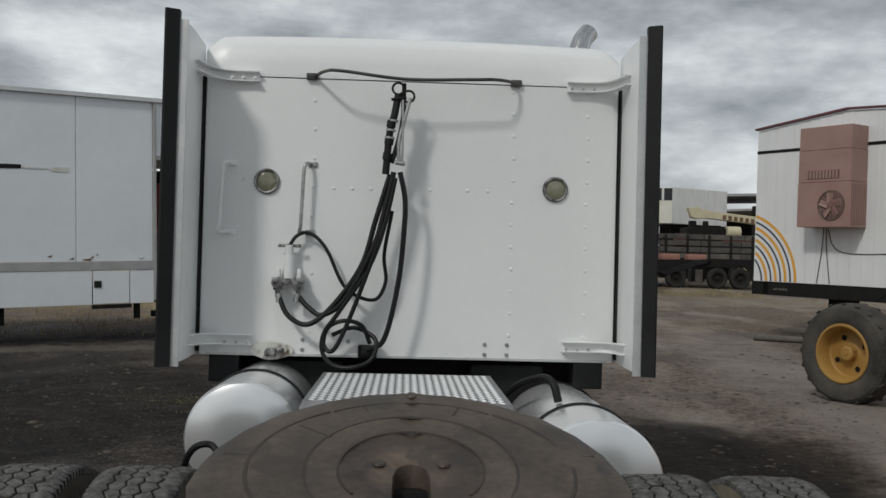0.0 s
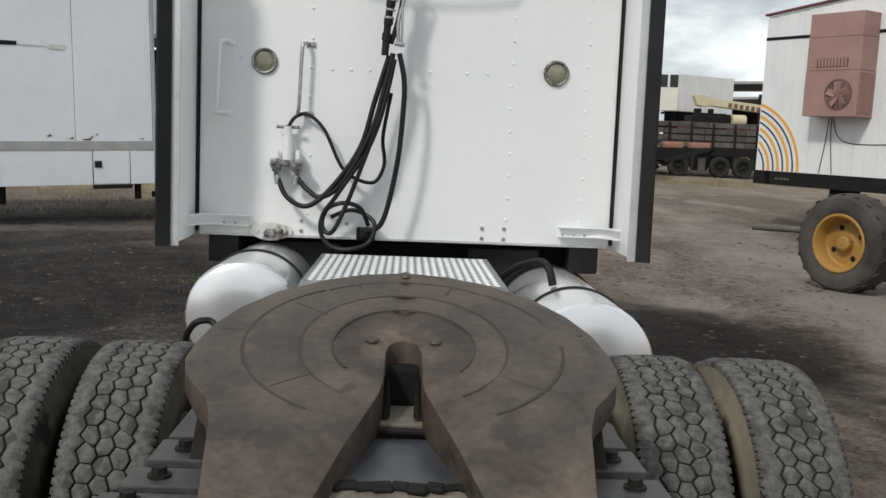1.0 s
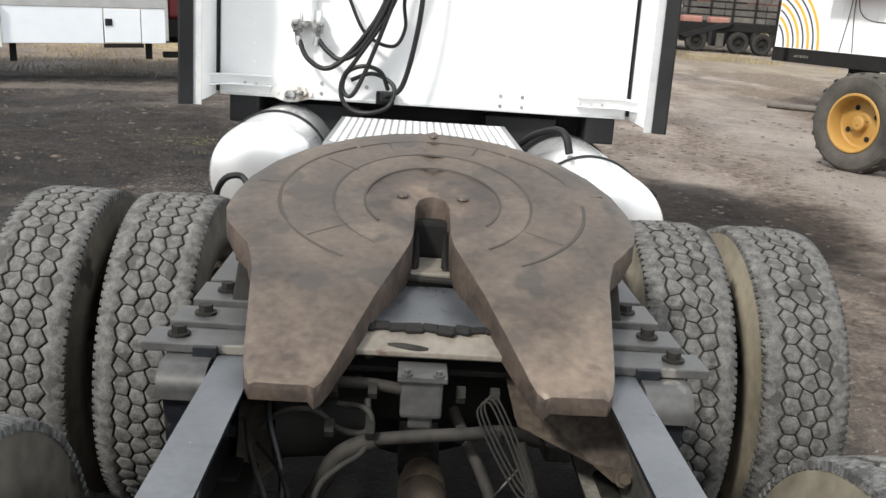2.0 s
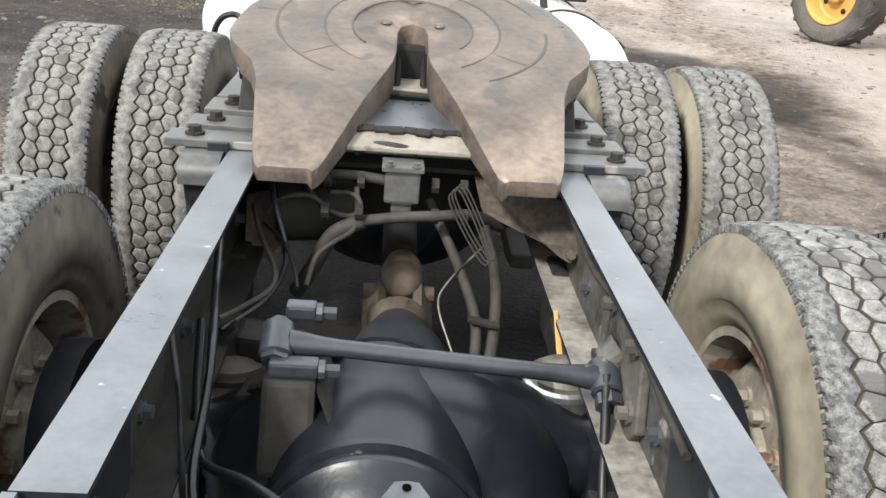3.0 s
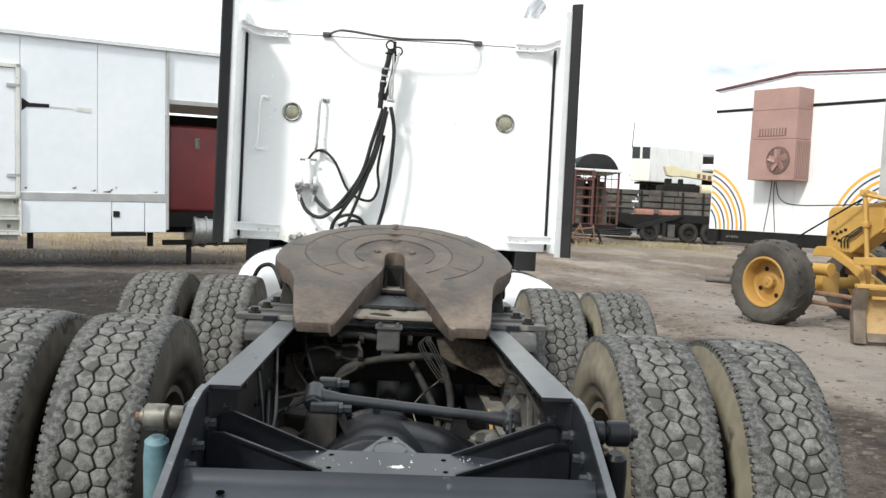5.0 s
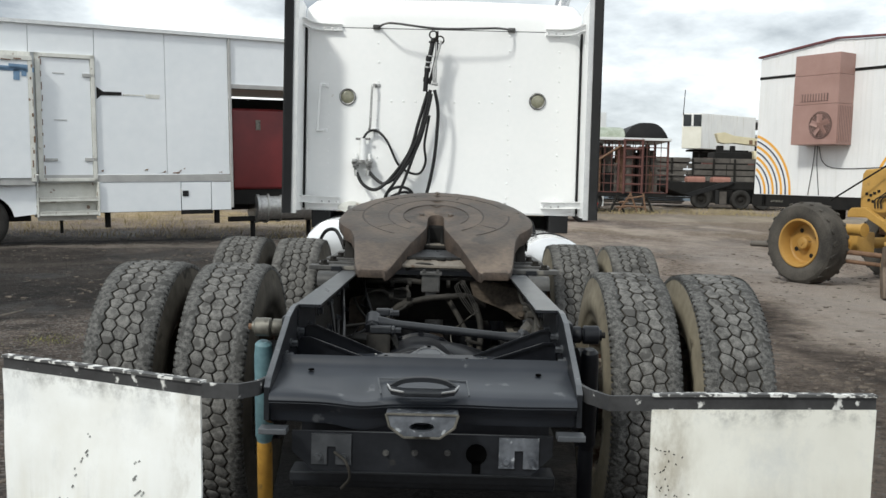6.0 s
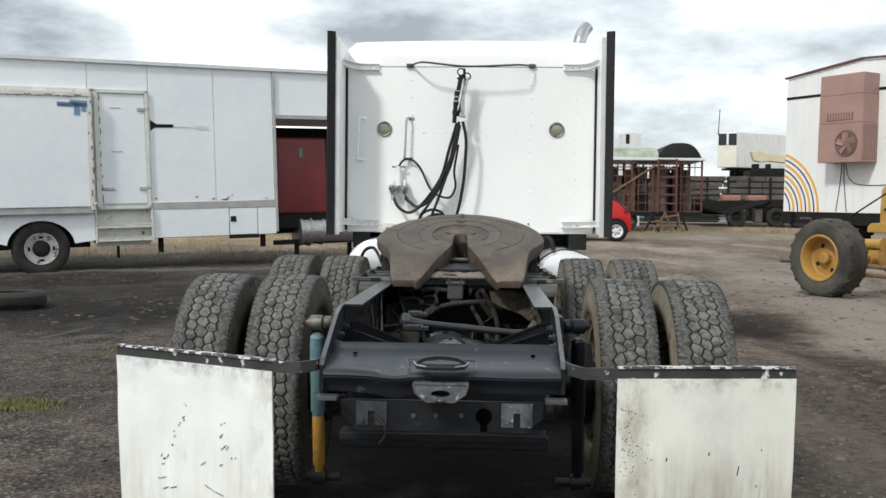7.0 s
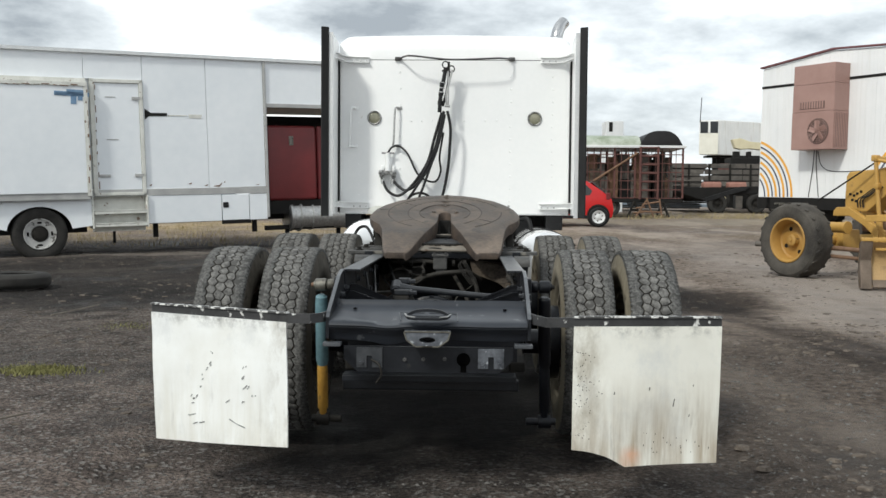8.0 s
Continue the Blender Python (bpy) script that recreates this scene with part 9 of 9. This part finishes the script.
    rod(bm, (11.78, 0.2, 4.4), (11.84, 0.2, 5.65), 0.02, 6)
    part("antenna", bm, M_DARK, vb)
    # open shed far behind
    sh = thing("open_shed", "low open shed with grey sheet roof", "shed", at=pose(0, 52.0, ground_z(14, 45)))
    bm = bmesh.new()
    slab(bm, [(15.4, 0, 4.16), (17.5, 0, 4.84), (30.0, 0, 5.3), (30.0, 0, 5.18), (17.5, 0, 4.70), (15.4, 0, 4.04)], (0, 7.0, 0))
    slab(bm, [(15.2, 0.2, 3.86), (30.0, 0.2, 4.62), (30.0, 0.2, 4.50), (15.2, 0.2, 3.74)], (0, 6.4, 0))
    part("shed_roof", bm, M_GREYTRIM, sh)
    bm = bmesh.new()
    box(bm, (23, 6.8, 2.1), (14, 0.2, 4.2), 0.01)
    part("shed_wall", bm, M_DARK, sh)
    for x in (16.2, 19.5, 23.0, 26.5, 29.8):
        bm = bmesh.new()
        box(bm, (x, 0.1, 2.1), (0.2, 0.2, 4.2), 0.01)
        part("shed_post", bm, M_DIRTY, sh)
    # mesh fence and low clutter behind cage and flatbed
    fe = thing("timber_stack", "stack of dark weathered boards behind the trailers", "timber", at=pose(0, 41.0, ground_z(9, 41)))
    rs = random.Random(21)
    for k in range(24):
        bm = bmesh.new()
        box(bm, (9.2 + rs.uniform(-0.3, 0.3), rs.uniform(-0.3, 0.3), 0.12 + 0.085 * k), (3.6 + rs.uniform(-0.4, 0.4), 1.2, 0.075), 0.008, pose(0, 0, 0, 0, 0, rs.uniform(-3, 3)))
        part("board", bm, M_TIMBER, fe)


flatbed()


def low_ridge():
    """A faint tree line and low hills on the horizon."""
    bm = bmesh.new()
    xs = np.linspace(-500, 500, 160)
    top = []
    for x in xs:
        top.append((x, 520 + 0.0004 * x * x, 5.0 + 5.0 * noise.noise((x * 0.01, 0, 0)) + 2.0 * noise.noise((x * 0.06, 3, 0))))
    a = [bm.verts.new((x, y, -2)) for x, y, z in top]
    b = [bm.verts.new((x, y, max(2.0, z))) for x, y, z in top]
    c = [bm.verts.new((x, y + 60, -2)) for x, y, z in top]
    for i in range(len(xs) - 1):
        bm.faces.new((a[i], a[i + 1], b[i + 1], b[i]))
        bm.faces.new((b[i], b[i + 1], c[i + 1], c[i]))
    ob = part("backdrop_ridge", bm, surf("hazy_blue_green_ridge", (0.10, 0.13, 0.16), (0.17, 0.20, 0.23), 0.02, 0.95, bump=0), None)
    tagged(ob, "hazy blue green low ridge on the horizon", "backdrop", kind="structure")


low_ridge()


# ---------------- loose things on the ground ----------------
def pole_on_ground():
    p = thing("dark_pole", "dark timber pole lying on the dirt", "pole")
    bm = bmesh.new()
    rod(bm, (6.85, 18.45, ground_z(6.8, 18.45) + 0.04), (8.6, 17.6, ground_z(8.6, 17.6) + 0.06), 0.06, 10, 0.075)
    part("pole", bm, M_TIMBER, p, smooth=40)


pole_on_ground()


def dry_stick(pts, r):
    st = thing("dry_stick", "thin pale dry stick lying on the gravel", "stick", group="sticks on the gravel")
    bm = bmesh.new()
    hose(bm, [(x, y, ground_z(x, y) + 0.02) for x, y in pts], r, 5, 6)
    part("stem", bm, surf("bleached_twig", (0.10, 0.085, 0.07), (0.22, 0.195, 0.16), 8, 0.85, bump=0.2), st, smooth=40)


dry_stick([(-2.62, 1.22), (-2.50, 1.41), (-2.41, 1.56)], 0.006)
dry_stick([(-4.16, 5.72), (-4.08, 6.15), (-4.01, 6.62)], 0.007)
arc_tyre_on_ground(-5.90, 8.50)


def gravel():
    """Loose stones, thick near the truck's tail."""
    rs = np.random.RandomState(7)
    verts, faces = [], []
    base = [(1, 0, 0), (-1, 0, 0), (0, 1, 0), (0, -1, 0), (0, 0, 0.8), (0, 0, -0.6)]
    tri_f = [(0, 2, 4), (2, 1, 4), (1, 3, 4), (3, 0, 4), (2, 0, 5), (1, 2, 5), (3, 1, 5), (0, 3, 5)]
    for k in range(60000):
        if k < 46000:
            x, y = rs.uniform(-4.5, 4.5), rs.uniform(-2.6, 4.0)
        else:
            x, y = rs.uniform(-8, 9), rs.uniform(2, 13)
        if abs(x) < 1.3 and 0.6 < y < 4:
            continue
        s = 0.0038 + 0.012 * rs.rand() ** 5
        if y > 2.5 and x > 3.15 + 0.5 * noise.noise((x * 0.6, y * 0.6, 4)) and rs.rand() < 0.85:
            continue
        z = ground_z(x, y) + 0.035 * noise.noise((x * 0.5, y * 0.5, 0)) + 0.014 * noise.noise((x * 2.1, y * 2.1, 3)) - 0.012 + 0.010 * noise.noise((x * 6.0, y * 6.0, 7))
        if abs(x) < 1.6 and -1 < y < 4:
            z -= 0.03
        i = len(verts)
        a = rs.uniform(0, 6.3)
        c, sn = math.cos(a), math.sin(a)
        sx, sy, sz = s * rs.uniform(0.7, 1.5), s * rs.uniform(0.6, 1.1), s * rs.uniform(0.5, 0.9)
        for bx, by, bz in base:
            bx, by, bz = bx * sx * rs.uniform(0.8, 1.2), by * sy * rs.uniform(0.8, 1.2), bz * sz
            verts.append((x + bx * c - by * sn, y + bx * sn + by * c, z + bz))
        faces += [tuple(i + q for q in f) for f in tri_f]
    me = bpy.data.meshes.new("gravel")
    me.from_pydata(verts, [], faces)
    m = surf("loose_gravel", (0.022, 0.020, 0.018), (0.17, 0.16, 0.148), 26.0, 0.9, bump=0.2, fine=40)
    me.materials.append(m)
    tagged(new("gravel", me), "loose grey gravel stones on the yard", "gravel", kind="stuff")


gravel()


def clods():
    """Lumps of dark earth pressed into the yard."""
    rs = np.random.RandomState(23)
    verts, faces = [], []
    for k in range(9000):
        if k < 5000:
            x, y = rs.uniform(-5.0, 5.5), rs.uniform(-2.4, 6.0)
        else:
            x, y = rs.uniform(-9, 11), rs.uniform(4, 16)
        if x < -1.4 and y < 4.5 and rs.rand() < 0.75:
            continue
        if abs(x) < 1.35 and 0.2 < y < 5.2 or noise.noise((x * 0.9, y * 0.9, 11)) < -0.1:
            continue
        s = 0.010 + 0.030 * rs.rand() ** 3
        z = ground_z(x, y) + 0.035 * noise.noise((x * 0.5, y * 0.5, 0)) + 0.014 * noise.noise((x * 2.1, y * 2.1, 3)) - 0.012 + 0.010 * noise.noise((x * 6.0, y * 6.0, 7))
        if abs(x) < 1.6 and -1 < y < 4:
            z -= 0.03
        i = len(verts)
        n = 7
        turn_a = rs.uniform(0, 6.3)
        for rr, zz in ((1.0, -0.25), (0.72, 0.28)):
            for q in range(n):
                a = turn_a + 2 * math.pi * q / n
                f = s * rr * rs.uniform(0.75, 1.25)
                verts.append((x + f * 1.3 * math.cos(a), y + f * math.sin(a), z + s * zz * rs.uniform(0.8, 1.2)))
        verts.append((x, y, z + s * 0.36))
        for q in range(n):
            p = (q + 1) % n
            faces += [(i + q, i + p, i + n + p, i + n + q), (i + n + q, i + n + p, i + 2 * n)]
    me = bpy.data.meshes.new("earth_clods")
    me.from_pydata(verts, [], faces)
    me.materials.append(surf("crumbling_brown_earth", (0.030, 0.024, 0.020), (0.17, 0.142, 0.118), 20.0, 0.95, bump=0.6, fine=60, spec=0.2))
    tagged(new("earth_clods", me), "crumbling brown clods of earth on the yard", "earth", kind="stuff")


clods()


def grass():
    rs = np.random.RandomState(9)
    verts, faces = [], []

    def blade(x, y, h):
        nonlocal verts, faces
        z = ground_z(x, y) - 0.02
        a = rs.uniform(0, 6.3)
        dx, dy = 0.006 * math.cos(a), 0.006 * math.sin(a)
        lx, ly = rs.normal(0, 0.35) * h, rs.normal(0, 0.35) * h
        i = len(verts)
        verts.extend([(x - dx, y - dy, z), (x + dx, y + dy, z), (x + dx * 0.6 + lx * 0.5, y + dy * 0.6 + ly * 0.5, z + h * 0.6), (x + lx, y + ly, z + h)])
        faces.extend([(i, i + 1, i + 2), (i, i + 2, i + 3)])

    for cx, cy, rx, ry, n in ((-3.07, 3.02, 0.16, 0.085, 1500), (-3.2, 5.2, 0.16, 0.14, 250), (-2.45, 10.5, 0.3, 0.25, 420)):
        for k in range(n):
            u, w = rs.normal(0, 1), rs.normal(0, 1)
            blade(cx + rx * u, cy + ry * w, rs.uniform(0.016, 0.034))
    me = bpy.data.meshes.new("moss")
    me.from_pydata(verts, [], faces)
    me.materials.append(surf("olive_moss_blades", (0.11, 0.108, 0.034), (0.23, 0.22, 0.085), 9, 0.85, bump=0, fine=40))
    tagged(new("moss", me), "low olive green moss and weeds in the gravel", "moss", kind="stuff")
    verts, faces = [], []
    for k in range(9000):
        x = rs.uniform(-12, 2)
        y = 18.5 + 0.35 * x * 0.5 + rs.uniform(-1.0, 9)
        if noise.noise((x * 0.8, y * 0.8, 2)) > -0.1:
            blade(x, y, rs.uniform(0.03, 0.15))
    for k in range(6000):
        x, y = rs.uniform(3.5, 14), rs.uniform(31, 36)
        if noise.noise((x * 0.5, y * 0.5, 5)) > -0.05:
            blade(x, y, rs.uniform(0.04, 0.20))
    me = bpy.data.meshes.new("grass")
    me.from_pydata(verts, [], faces)
    me.materials.append(surf("dry_grass_blades", (0.20, 0.165, 0.075), (0.42, 0.34, 0.19), 1.2, 0.85, bump=0, fine=12))
    tagged(new("grass", me), "sparse dry yellow green grass", "grass", kind="stuff")


grass()
